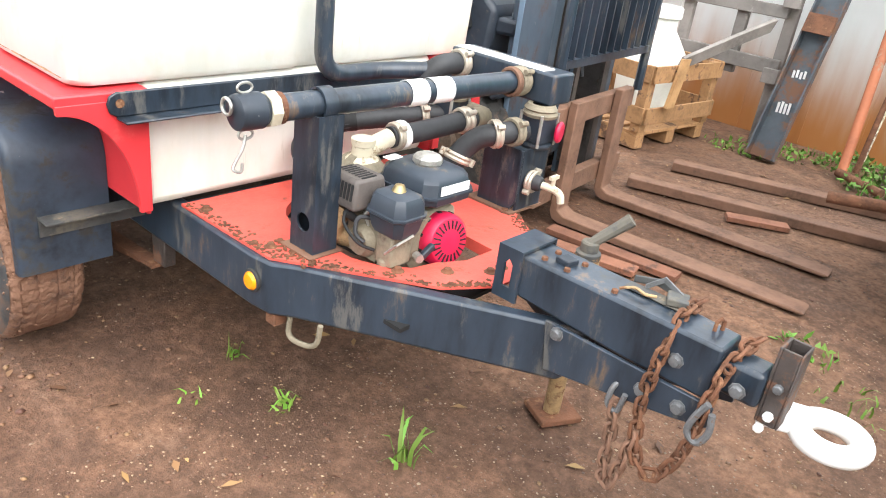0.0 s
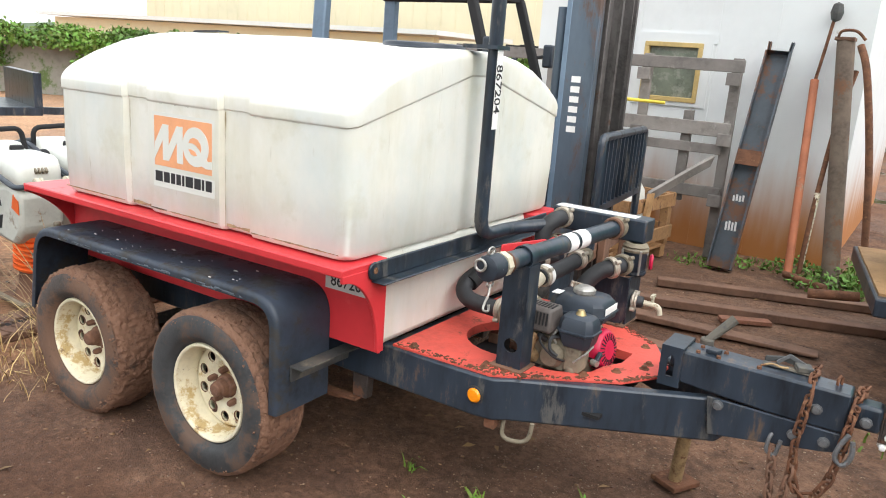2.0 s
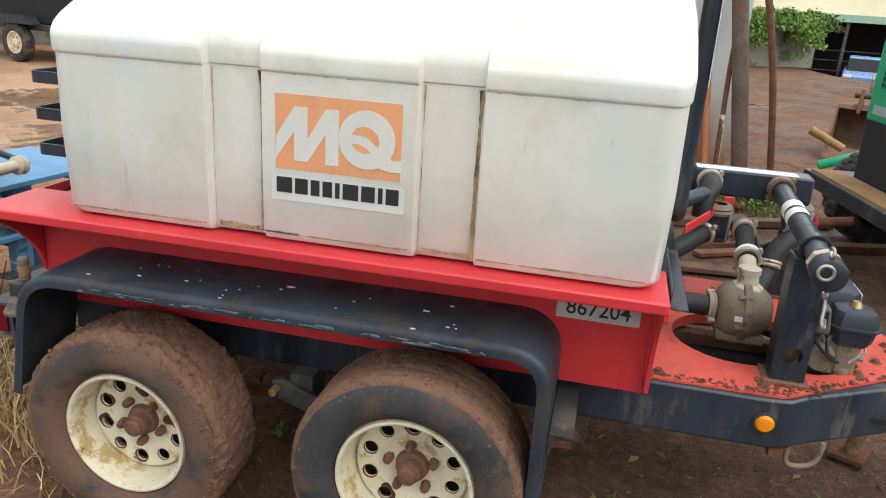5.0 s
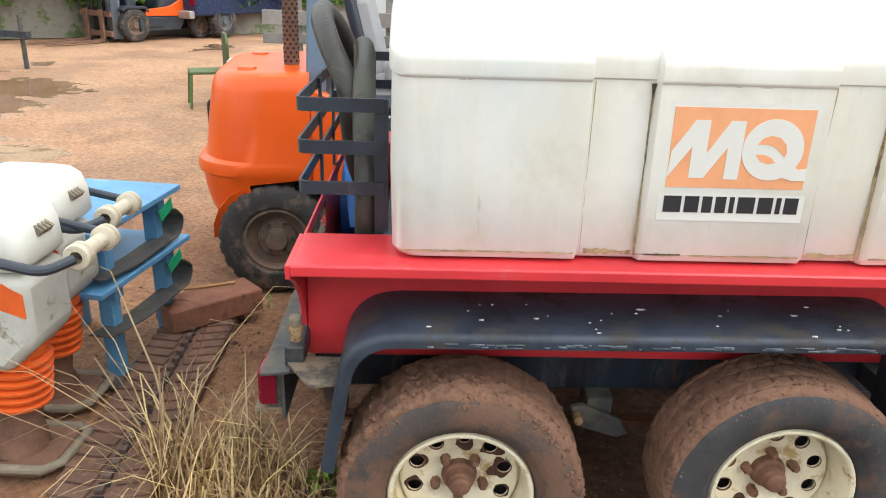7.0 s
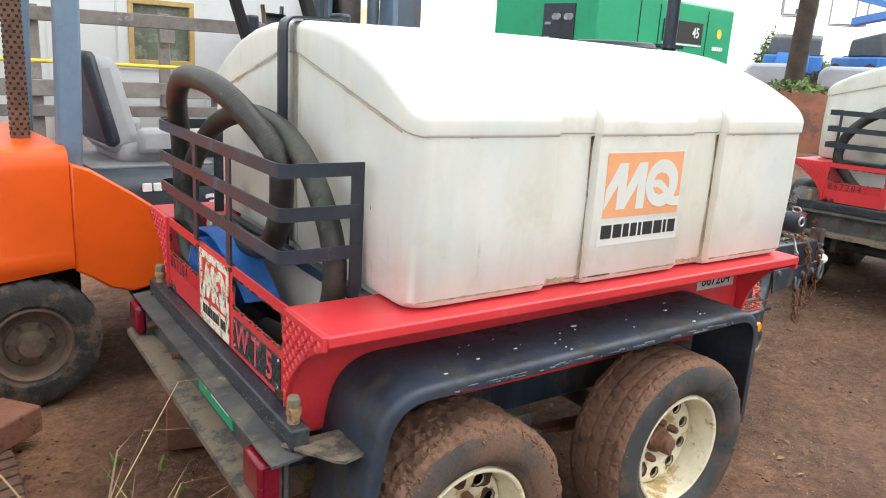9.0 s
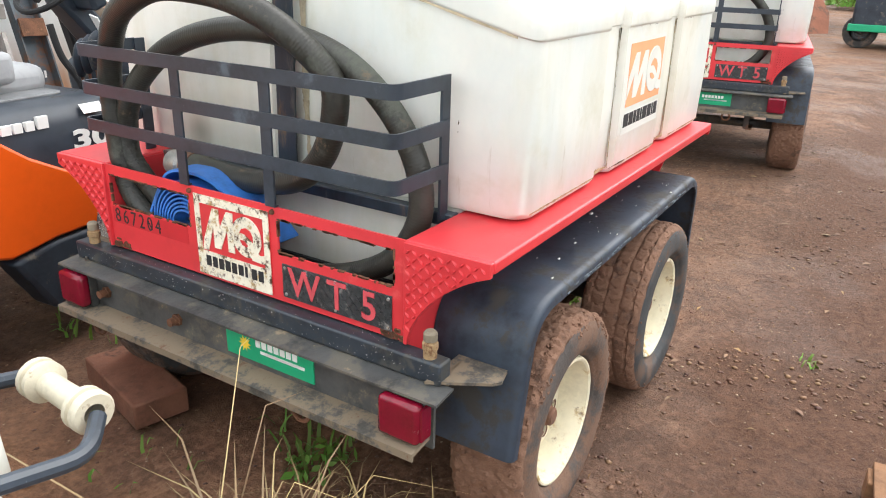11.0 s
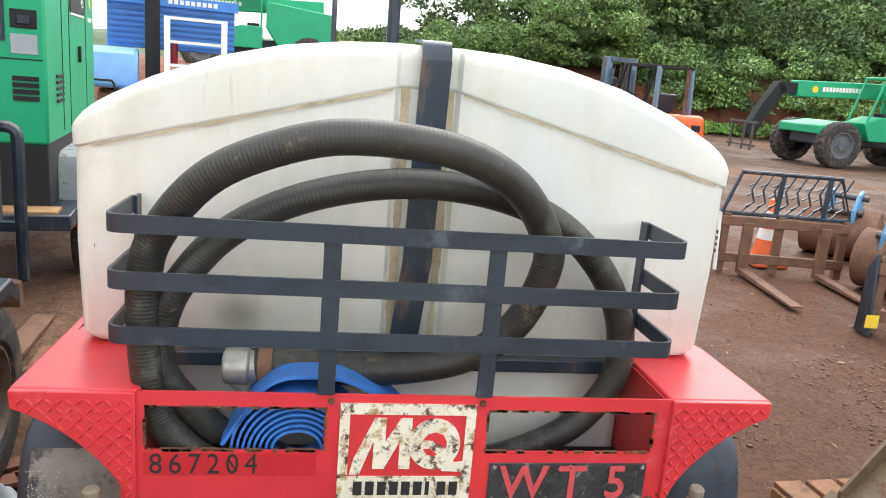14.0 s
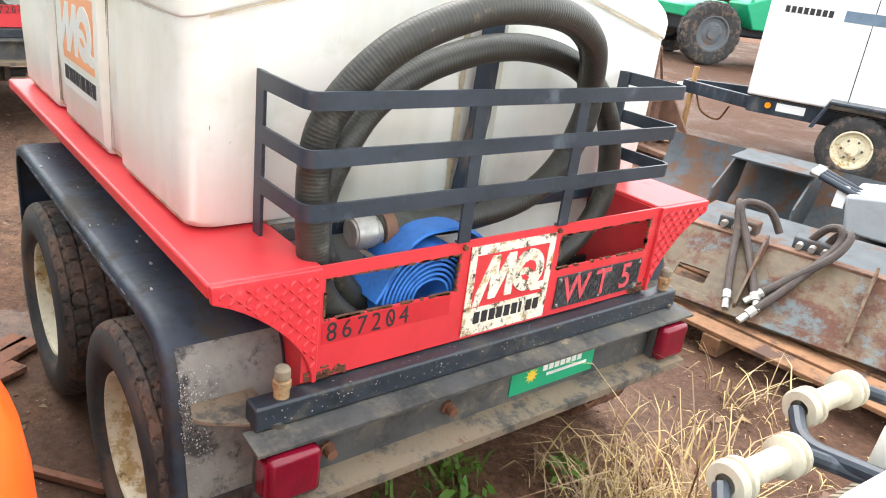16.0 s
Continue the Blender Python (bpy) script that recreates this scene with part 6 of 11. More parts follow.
part("tank_cradle", B().span((-3.55, YC - 0.57, 0.93), (-3.515, YC + 0.57, 0.965)), m_black, trailer, "black angle iron behind the tank", 0.004)


# ---- ground ----
def ground_height(x, y):
    h = 0.02 * noise.noise(Vector((x * 0.35, y * 0.35, 0))) + 0.012 * noise.noise(Vector((x * 1.7, y * 1.7, 3)))
    h += 0.006 * noise.noise(Vector((x * 6, y * 6, 7)))
    def step(v):
        v = min(1.0, max(0.0, v))
        return v * v * (3 - 2 * v)
    # low rise under the second trailer
    h += 0.09 * step(x + 0.3) * step((y - 0.1) / 0.5) * (1 - step((y - 2.75) / 0.5)) * (1 - step((x - 6) / 2))
    return h - 0.012


def ground_sheet():
    def axis(c):
        a = list(np.arange(-5.0, 5.01, 0.07))
        g, s = 5.0, 0.09
        while g < 420:
            g += s
            s *= 1.13
            a = [-g] + a + [g]
        return [v + c for v in a]
    xs, ys = axis(-3.0), axis(1.6)
    vs = []
    for y in ys:
        for x in xs:
            near = max(0.0, 1 - max(abs(x + 3) - 14, abs(y - 1.6) - 14, 0) / 10)
            z = ground_height(x, y) * near if near > 0 else 0.0
            # the yard falls away towards the open shed
            u, v = min(1.0, max(0.0, (y - 21) / 14)), min(1.0, max(0.0, (x - 3.5) / 3))
            z -= 1.45 * u * u * (3 - 2 * u) * v * v * (3 - 2 * v)
            vs.append((x, y, z))
    n = len(xs)
    b = B()
    b.v = vs
    b.f = [(j * n + i, j * n + i + 1, (j + 1) * n + i + 1, (j + 1) * n + i) for j in range(len(ys) - 1) for i in range(n - 1)]
    return b


def dirt():
    m = bpy.data.materials.new("red_brown_dirt")
    m.use_nodes = True
    n, k = m.node_tree.nodes, m.node_tree.links
    p = n["Principled BSDF"]
    tc = n.new("ShaderNodeTexCoord")

    def noi(s, d=8, r=0.65):
        q = n.new("ShaderNodeTexNoise")
        q.inputs["Scale"].default_value, q.inputs["Detail"].default_value, q.inputs["Roughness"].default_value = s, d, r
        k.new(tc.outputs["Object"], q.inputs["Vector"])
        return q.outputs["Fac"]

    def rng(src, a, b, lo=0.0, hi=1.0):
        r = n.new("ShaderNodeMapRange")
        r.interpolation_type = "SMOOTHSTEP"
        for s, v in (("From Min", a), ("From Max", b), ("To Min", lo), ("To Max", hi)):
            r.inputs[s].default_value = v
        k.new(src, r.inputs["Value"])
        return r.outputs["Result"]

    def mix(f, a, b):
        x = n.new("ShaderNodeMix")
        x.data_type = "RGBA"
        for s, v in (("Factor", f), ("A", a), ("B", b)):
            if isinstance(v, tuple):
                x.inputs[s].default_value = (*v, 1)
            else:
                k.new(v, x.inputs[s])
        return x.outputs["Result"]

    def math_(op, a, b):
        x = n.new("ShaderNodeMath")
        x.operation = op
        for i, v in enumerate((a, b)):
            if isinstance(v, float):
                x.inputs[i].default_value = v
            else:
                k.new(v, x.inputs[i])
        return x.outputs[0]

    c = mix(rng(noi(0.9), 0.35, 0.65), (0.145, 0.088, 0.064), (0.23, 0.135, 0.09))
    c = mix(rng(noi(3.4, 6, 0.7), 0.5, 0.62, 0, 0.55), c, (0.24, 0.145, 0.1))
    c = mix(rng(noi(7), 0.42, 0.68, 0, 0.7), c, (0.1, 0.064, 0.048))
    # the open yard beyond is paler orange clay
    sep = n.new("ShaderNodeSeparateXYZ")
    k.new(tc.outputs["Object"], sep.inputs[0])
    w = noi(0.25, 4)
    yard = rng(math_("ADD", sep.outputs["Y"], math_("MULTIPLY", math_("SUBTRACT", w, 0.5), 6.0)), 3.6, 5.2)
    west = rng(math_("ADD", sep.outputs["X"], math_("MULTIPLY", math_("SUBTRACT", w, 0.5), 4.0)), -4.6, -3.4, 1.0, 0.0)
    clay = math_("MULTIPLY", yard, west)
    c = mix(clay, c, mix(rng(noi(1.6), 0.35, 0.7), (0.6, 0.36, 0.21), (0.5, 0.31, 0.2)))
    side = math_("MULTIPLY", rng(math_("ADD", sep.outputs["X"], math_("MULTIPLY", math_("SUBTRACT", noi(1.1, 5), 0.5), 1.4)), -4.3, -3.7, 1.0, 0.0), rng(sep.outputs["Y"], 0.2, 1.0))
    c = mix(math_("MULTIPLY", side, 0.85), c, (0.4, 0.235, 0.14))
    # grey gravel strewn over the lane on the near side
    lane = rng(math_("ADD", sep.outputs["Y"], math_("MULTIPLY", math_("SUBTRACT", noi(0.35, 4), 0.5), 5.0)), -0.3, 1.1, 1.0, 0.0)
    c = mix(math_("MULTIPLY", lane, rng(noi(2.2), 0.34, 0.6, 0.2, 0.9)), c, (0.088, 0.058, 0.045))
    c = mix(rng(math_("ADD", sep.outputs["Y"], math_("MULTIPLY", math_("SUBTRACT", noi(0.8, 4), 0.5), 1.6)), -2.4, -0.9, 0.45, 0.0), c, (0.075, 0.052, 0.042))
    c = mix(rng(noi(1.5, 10, 0.72), 0.5, 0.6, 0, 0.6), c, (0.078, 0.048, 0.036))
    c = mix(rng(noi(2.6, 8, 0.7), 0.56, 0.66, 0, 0.5), c, (0.26, 0.17, 0.125))
    c = mix(rng(noi(0.12, 3), 0.52, 0.66, 0, 0.55), c, (0.24, 0.12, 0.072))
    c = mix(math_("MULTIPLY", clay, rng(noi(0.8, 6, 0.7), 0.3, 0.6, 0.45, 0.9)), c, (0.5, 0.33, 0.22))
    vor = n.new("ShaderNodeTexVoronoi")
    vor.inputs["Scale"].default_value = 55
    k.new(tc.outputs["Object"], vor.inputs["Vector"])
    grit = rng(vor.outputs["Distance"], 0.0, 0.34, 1.0, 0.0)
    c = mix(math_("MULTIPLY", grit, rng(noi(3.1), 0.45, 0.7, 0.0, 0.55)), c, (0.32, 0.25, 0.2))
    # puddles
    wet = math_("MULTIPLY", rng(noi(0.55, 5, 0.55), 0.62, 0.66), rng(math_("ADD", sep.outputs["Y"], 0.0), 4.0, 6.0))
    # standing water: place, reach
    edge = math_("MULTIPLY", math_("SUBTRACT", noi(3.2, 5), 0.5), 1.5)
    for px, py, reach, full in ((2.2, 3.0, 0.62, 1.0), (1.35, 3.15, 0.3, 1.0), (-1.98, 2.5, 0.24, 0.42), (-9.0, 7.7, 1.3, 1.0), (-7.3, 5.4, 0.8, 1.0), (-8.9, 9.2, 1.1, 1.0)):
        dv = n.new("ShaderNodeVectorMath")
        dv.operation = "DISTANCE"
        k.new(tc.outputs["Object"], dv.inputs[0])
        dv.inputs[1].default_value = (px, py, 0)
        near = rng(math_("ADD", math_("DIVIDE", dv.outputs["Value"], reach), edge), 0.72, 0.92, full, 0.0)
        wet = math_("MAXIMUM", wet, near)
    damp = rng(noi(0.7, 4), 0.45, 0.6, 0.0, 0.6)
    c = mix(damp, c, mix(rng(noi(5), 0.0, 1.0, 0.4, 0.6), c, (0.085, 0.05, 0.038)))
    # churned, wetter mud beside the trailer
    wob = math_("MULTIPLY", math_("SUBTRACT", noi(1.3, 5), 0.5), 1.1)
    yy = math_("ADD", sep.outputs["Y"], wob)
    xx = math_("ADD", sep.outputs["X"], wob)
    soggy = math_("MULTIPLY", rng(yy, 0.25, 0.75, 1.3, 0.0), rng(xx, 3.0, 9.0, 1.0, 0.0))
    soggy = math_("MAXIMUM", soggy, math_("MULTIPLY", math_("MULTIPLY", rng(yy, 2.1, 2.5), rng(yy, 3.8, 4.6, 1.0, 0.0)), math_("MULTIPLY", rng(xx, -1.6, -1.0, 1.0, 0.0), rng(xx, -3.6, -3.0))))
    c = mix(math_("MULTIPLY", soggy, 0.64), c, (0.092, 0.048, 0.031))
    fine = mix(rng(noi(30, 10, 0.78), 0.34, 0.68), (0.58, 0.57, 0.56), (1.36, 1.37, 1.38))
    fx = n.new("ShaderNodeMix")
    fx.data_type, fx.blend_type = "RGBA", "MULTIPLY"
    fx.inputs["Factor"].default_value = 0.9
    k.new(c, fx.inputs["A"])
    k.new(fine, fx.inputs["B"])
    c = fx.outputs["Result"]
    c = mix(math_("MULTIPLY", wet, 0.35), c, (0.06, 0.042, 0.034))
    tone = n.new("ShaderNodeMix")
    tone.data_type, tone.blend_type = "RGBA", "MULTIPLY"
    tone.inputs["Factor"].default_value = 1.0
    k.new(c, tone.inputs["A"])
    tone.inputs["B"].default_value = (1.06, 0.98, 0.89, 1)
    k.new(tone.outputs["Result"], p.inputs["Base Color"])
    k.new(math_("ADD", 0.24, math_("MULTIPLY", wet, 0.6)), p.inputs["Specular IOR Level"])
    rough = math_("SUBTRACT", 0.86, math_("MULTIPLY", damp, 0.45))
    rough = math_("SUBTRACT", rough, math_("MULTIPLY", wet, 0.84))
    rr = n.new("ShaderNodeClamp")
    rr.inputs["Min"].default_value = 0.06
    k.new(rough, rr.inputs["Value"])
    k.new(rr.outputs["Result"], p.inputs["Roughness"])
    b1 = n.new("ShaderNodeBump")
    b1.inputs["Distance"].default_value = 0.02
    k.new(math_("SUBTRACT", 0.62, math_("MULTIPLY", wet, 0.61)), b1.inputs["Strength"])
    h = math_("ADD", math_("MULTIPLY", noi(30, 8, 0.78), 1.5), math_("MULTIPLY", grit, 0.35))
    h = math_("ADD", h, math_("MULTIPLY", noi(5, 4), 1.6))
    k.new(h, b1.inputs["Height"])
    k.new(b1.outputs["Normal"], p.inputs["Normal"])
    return m


m_dirt = dirt()
solo("ground", ground_sheet(), m_dirt, "damp red-brown dirt yard with ruts, grit and puddles", "ground", kind="structure", sharp=180)


# ---- second trailer ----
TR2 = Matrix.Translation((1.13, 2.385, 0.085)) @ Matrix.Rotation(radians(9), 4, "Z") @ Matrix.Rotation(radians(0.8), 4, "Y") @ Matrix.Translation((3.32, -2.36, 0))
copy_thing(trailer, TR2 @ Matrix.Translation((-2.7, YC, 0)))
tagged(copy_thing(hs2, TR2), "dark corrugated suction hose looped in the rack")


# ---- forklift ----
def solid_tyre(name, r, w, parent, o, rim_mat, material, lugs=22):
    """Industrial tyre, lugged, with a dished rim; axis along y, outer face towards -y at o."""
    n = lugs * 6
    prof = [(0.55 * r, 0.02), (0.62 * r, 0.004), (0.85 * r, 0.0), (0.93 * r, 0.012), (0.985 * r, 0.03), (r, 0.06), (r, w / 2 - 0.008), (0.965 * r, w / 2), (r, w / 2 + 0.008), (r, w - 0.06), (0.985 * r, w - 0.03), (0.93 * r, w - 0.012), (0.6 * r, w)]
    b = B()
    rings = []
    for i in range(n):
        a = 2 * math.pi * i / n
        ring = []
        for j, (q, h) in enumerate(prof):
            k = (i + (3 if j > 6 else 0)) % 6
            cut = 0.03 * r if q > 0.95 * r and k < 2 else 0.0
            ring.append((o[0] + (q - cut) * math.cos(a), o[1] + h, o[2] + (q - cut) * math.sin(a)))
        rings.append(ring)
    m = len(prof)
    b.v = [p for g in rings for p in g]
    b.f = [(i * m + j, i * m + j + 1, ((i + 1) % n) * m + j + 1, ((i + 1) % n) * m + j) for i in range(n) for j in range(m - 1)]
    ty = part(name, b, material, parent, "lugged industrial tyre, muddy", sharp=30)
    b = B().lathe([(0.57 * r, 0.015), (0.53 * r, 0.012), (0.5 * r, 0.03), (0.48 * r, 0.06), (0.36 * r, 0.07), (0.33 * r, 0.055), (0.2 * r, 0.05), (0.18 * r, 0.015), (0.0, 0.012)], o, (0, 1, 0), 36)
    rim = part("rim", b, rim_mat, ty, "dished steel rim")
    for i in range(6):
        a = 2 * math.pi * i / 6
        part("nut", B().cyl((o[0] + 0.28 * r * math.cos(a), o[1] + 0.035, o[2] + 0.28 * r * math.sin(a)), (o[0] + 0.28 * r * math.cos(a), o[1] + 0.06, o[2] + 0.28 * r * math.sin(a)), 0.012, n=6), m_steel, ty)
    return ty


m_flktyre = mat("forklift_tyre", (0.035, 0.034, 0.033), 0.85, var=0.3, scale=12, over=(0.13, 0.09, 0.065), amount=0.45, oscale=6, bump=0.4)
m_flkrim = mat("forklift_rim", (0.13, 0.095, 0.07), 0.7, var=0.3, scale=12, over=(0.16, 0.1, 0.07), amount=0.45, oscale=9)
m_mast = mat("mast_blue_black", (0.075, 0.1, 0.13), 0.38, 0.2, var=0.3, scale=4, over=(0.13, 0.09, 0.075), amount=0.42, oscale=3.0, stretch=(1, 1, 0.3), over2=(0.3, 0.3, 0.3), amount2=0.12, o2scale=20)


def rounded_ring(x0, x1, hw, r, z, n=5):
    pts = []
    for cx, cy, a in ((x1 - r, hw - r, 0), (x0 + r, hw - r, 90), (x0 + r, -hw + r, 180), (x1 - r, -hw + r, 270)):
        pts += [(u, w, z) for u, w in arc(cx, cy, r, a, a + 90, n)]
    return pts


def fork_truck(m, group):
    """Counterbalance forklift: x ahead, the fork face at x = 0, the ground at z = 0."""
    f = thing("forklift", "orange and charcoal counterbalance forklift with lowered forks", "forklift", group, m)
    # counterweight: rounded block with a flared skirt, open at the steer wheels
    b = B()
    def weight_ring(x0, front, hw, r, z):
        side = [(x0 + r - r * math.sin(radians(a)), hw - r + r * math.cos(radians(a))) for a in range(0, 91, 9)]
        return [(front, -hw, z), (front, hw, z)] + [(u, w, z) for u, w in side] + [(u, -w, z) for u, w in reversed(side)]

    rings = []
    for z, x0, hw in ((0.27, -2.62, 0.45), (0.36, -2.67, 0.5), (0.45, -2.7, 0.535), (0.53, -2.715, 0.555), (0.585, -2.72, 0.565)):
        rings.append(weight_ring(x0, min(-2.149, -2.34 - math.sqrt(max(0.0, 0.335 ** 2 - (z - 0.28) ** 2))) if z < 0.58 else -2.46, hw, 0.26, z))
    for z, x0, hw, r in ((0.618, -2.725, 0.572, 0.28), (0.63, -2.745, 0.577, 0.28), (0.66, -2.752, 0.578, 0.29), (0.69, -2.742, 0.577, 0.29), (0.705, -2.705, 0.575, 0.3), (0.9, -2.68, 0.574, 0.3), (1.05, -2.655, 0.574, 0.3), (1.1, -2.64, 0.57, 0.3), (1.13, -2.615, 0.555, 0.29), (1.145, -2.58, 0.53, 0.28), (1.15, -2.53, 0.48, 0.26)):
        rings.append(weight_ring(x0, -2.149, hw, r, z))
    b.loft(rings)
    cw = part("counterweight", b, m_orange, f, "glossy orange cast counterweight", sharp=32)
    part("counterweight_core", B().span((-2.6, -0.25, 0.2), (-2.05, 0.25, 0.61)), m_dark, cw)
    for x, y in ((-2.46, -0.4), (-2.46, 0.28)):
        part("cap", B().lathe([(0.0, 0.03), (0.045, 0.03), (0.05, 0.02), (0.05, 0.0)], (x, y, 1.13), (0, 0, 1), 16), m_orange, cw)
    part("radiator_opening", B().span((-2.69, -0.3, 0.82), (-2.6, -0.05, 0.97)), m_dark, cw, "", 0.02)
    part("radiator_opening", B().span((-2.69, 0.05, 0.82), (-2.6, 0.3, 0.97)), m_dark, cw, "", 0.02)
    part("rental_sticker", B().span((-2.728, -0.15, 0.53), (-2.705, 0.15, 0.58)), m_green, cw)
    ex = part("exhaust_pipe", B().cyl((-2.25, -0.2, 1.12), (-2.25, -0.2, 2.05), 0.04, n=18), m_rustbrown, cw, "perforated brown exhaust guard")
    b = B()
    for i in range(40):
        for j in range(8):
            a = 2 * math.pi * (j + 0.5 * (i % 2)) / 8
            d = Vector((math.cos(a), math.sin(a), 0))
            mm = Matrix((d, Vector((-d.y, d.x, 0)), Vector((0, 0, 1)))).transposed()
            b.box(Vector((-2.25, -0.2, 1.17 + i * 0.022)) + d * 0.0405, (0.002, 0.012, 0.012), mm)
    tagged(part("perforated_skin", b, m_dark, ex), kind="stuff")
    # flanks, hood, floor
    for s in (-1, 1):
        y0, y1 = s * 0.574, s * 0.5
        b = B().prism([(-2.146, 0.6), (-2.146, 1.08), (-2.06, 1.05), (-1.88, 0.93), (-1.76, 0.84), (-1.62, 0.765), (-1.5, 0.715), (-1.3, 0.69), (-0.95, 0.66), (-0.88, 0.6), (-0.88, 0.52), (-1.7, 0.5), (-1.9, 0.47), (-2.0, 0.5), (-2.08, 0.56)], "y", y0, y1)
        part("side_panel", b, m_orange, f, "orange sweeping side panel", 0.012)
        b = B().prism([(-1.9, 0.45), (-1.7, 0.49), (-0.9, 0.51), (-0.72, 0.45), (-0.72, 0.2), (-1.75, 0.2)], "y", s * 0.57, s * 0.42)
        st = part("step_box", b, m_charcoal, f, "dark step and tank box", 0.02)
        part("step_tread", B().span((-1.3, s * 0.572, 0.26), (-0.9, s * 0.5, 0.3)), m_dark, st)
    b = B()
    b.loft([rounded_ring(-2.15, -1.24, 0.535, 0.08, 0.68), rounded_ring(-2.15, -1.25, 0.54, 0.09, 0.8), rounded_ring(-2.14, -1.26, 0.53, 0.1, 0.93), rounded_ring(-2.1, -1.28, 0.5, 0.1, 0.99), rounded_ring(-2.05, -1.31, 0.45, 0.1, 1.015)])
    hood = part("hood", b, m_charcoal, f, "charcoal engine hood with white numerals", sharp=50)
    part("hood_top", B().prism([(p.x, p.y) for p in rounded([(-2.0, -0.36, 0), (-1.4, -0.36, 0), (-1.4, 0.36, 0), (-2.0, 0.36, 0)], 0.06, 4)], "z", 1.012, 1.024), m_hoodtop, hood, "dusty grey hood top", 0.004)
    part("sticker", B().box((-1.42, -0.5255, 0.974), (0.1, 0.003, 0.045), Matrix.Rotation(radians(-40), 3, "X")), m_label, hood, "white warning sticker")
    side = Matrix(((1, 0, 0, 0), (0, 0, -1, 0), (0, 1, 0, 0), (0, 0, 0, 1)))
    lettering("numeral", "30", 0.108, Matrix.Translation((-1.45, -0.5425, 0.855)) @ side, m_white, hood, 0.001, 0.004, 1.75)
    for i, (u, w) in enumerate(((-1.83, 0.04), (-1.78, 0.035), (-1.73, 0.035), (-1.68, 0.045))):
        part("hood_bar", B().span((u, -0.5385, 0.93), (u + w, -0.52, 0.965 + 0.012 * (i == 3))), m_white, hood)
    for sx in (0, 1, 2):
        part("sticker", B().span((-1.42, -0.5405, 0.74 + sx * 0.02), (-1.31, -0.528, 0.755 + sx * 0.02)), m_plastic, hood)
    part("floor_plate", B().span((-1.15, -0.5, 0.5), (-0.55, 0.5, 0.56)), m_charcoal, f, "", 0.01)
    # seat
    b = B().box((-1.6, 0, 1.06), (0.46, 0.46, 0.13))
    seat = part("seat", b, m_seat, f, "grey vinyl operator seat", 0.05)
    b = B().box((-1.84, 0, 1.29), (0.16, 0.42, 0.46), Matrix.Rotation(radians(-14), 3, "Y"))
    part("backrest", b, m_seat, seat, "", 0.05)
    b = B().box((-1.9, 0, 1.32), (0.07, 0.46, 0.46), Matrix.Rotation(radians(-14), 3, "Y"))
    part("backrest_shell", b, m_charcoal, seat, "", 0.03)
    for s in (-1, 1):
        part("armrest", B().box((-1.66, s * 0.27, 1.13), (0.2, 0.06, 0.13)), m_seat, seat, "", 0.03)
    # cowl, column, wheel, levers
    b = B().prism([(-0.75, 0.55), (-0.55, 0.55), (-0.5, 1.02), (-0.62, 1.12), (-0.8, 1.02)], "y", -0.4, 0.42)
    cowl = part("front_cowl", b, m_charcoal, f, "charcoal front cowl", 0.03)
    b = B().prism([(-0.98, 0.88), (-0.4, 0.9), (-0.38, 0.98), (-0.96, 1.0)], "y", -0.36, 0.02)
    shelf = part("dash_shelf", b, m_charcoal, f, "black dash shelf with cup hole and grey pad", 0.02)
    part("cup_hole", B().lathe([(0.0, 0.002), (0.035, 0.002), (0.042, 0.008), (0.046, 0.0)], (-0.86, -0.19, 0.999), (0, 0, 1), 18), m_dark, shelf)
    pad = [(-0.61 + 0.12 * math.copysign(abs(math.cos(a)) ** 0.5, math.cos(a)), -0.19 + 0.055 * math.copysign(abs(math.sin(a)) ** 0.5, math.sin(a))) for a in (2 * math.pi * (i + 0.5) / 24 for i in range(24))]
    part("grey_pad", B().prism(pad, "z", 0.982, 1.0), m_plastic, shelf, "moulded grey pad", 0.003)
    turn = Matrix.Translation((-1.0, -0.185, 0)) @ Matrix.Rotation(radians(-38), 4, "Z")
    plate = rounded([(-0.09, 0, 0.94), (-0.1, 0, 1.1), (-0.03, 0, 1.19), (0.04, 0, 1.19), (0.1, 0, 1.05), (0.1, 0, 0.94)], 0.035, 5)
    lb = part("lever_console", B().prism([(p.x, p.z) for p in plate], "y", -0.03, 0.03).move(turn), m_charcoal, f, "dark rounded lever console", 0.008)
    for u, z, mt in ((0.02, 1.125, m_zinc), (0.04, 1.02, m_dark)):
        part("console_bolt", B().lathe([(0.0, 0.03), (0.012, 0.03), (0.014, 0.014), (0.02, 0.012), (0.022, 0.0)], (u, -0.03, z), (0, -1, 0), 10).move(turn), mt, lb)
    b = B().loft([[(-0.62 - 0.34 * k + u, 0.16 + w * q, 0.98 + 0.4 * k + u * 0.5) for u, w in ((-0.06, -0.08), (0.05, -0.08), (0.05, 0.08), (-0.06, 0.08))] for k, q in ((0.0, 1.3), (0.4, 1.0), (0.75, 0.9), (1.0, 0.7))])
    part("steering_column", b, m_charcoal, cowl, "dark moulded steering column cover", 0.02)
    part("paper_tag", B().box((-0.9, -0.02, 1.225), (0.006, 0.055, 0.15), Matrix.Rotation(radians(14), 3, "X") @ Matrix.Rotation(radians(-35), 3, "Y")), m_label, cowl, "white paper tag")
    o, ax = Vector((-1.0, 0.18, 1.41)), Vector((-0.65, 0, 0.76)).normalized()
    u, w = Vector((0, 1, 0)), ax.cross(Vector((0, 1, 0)))
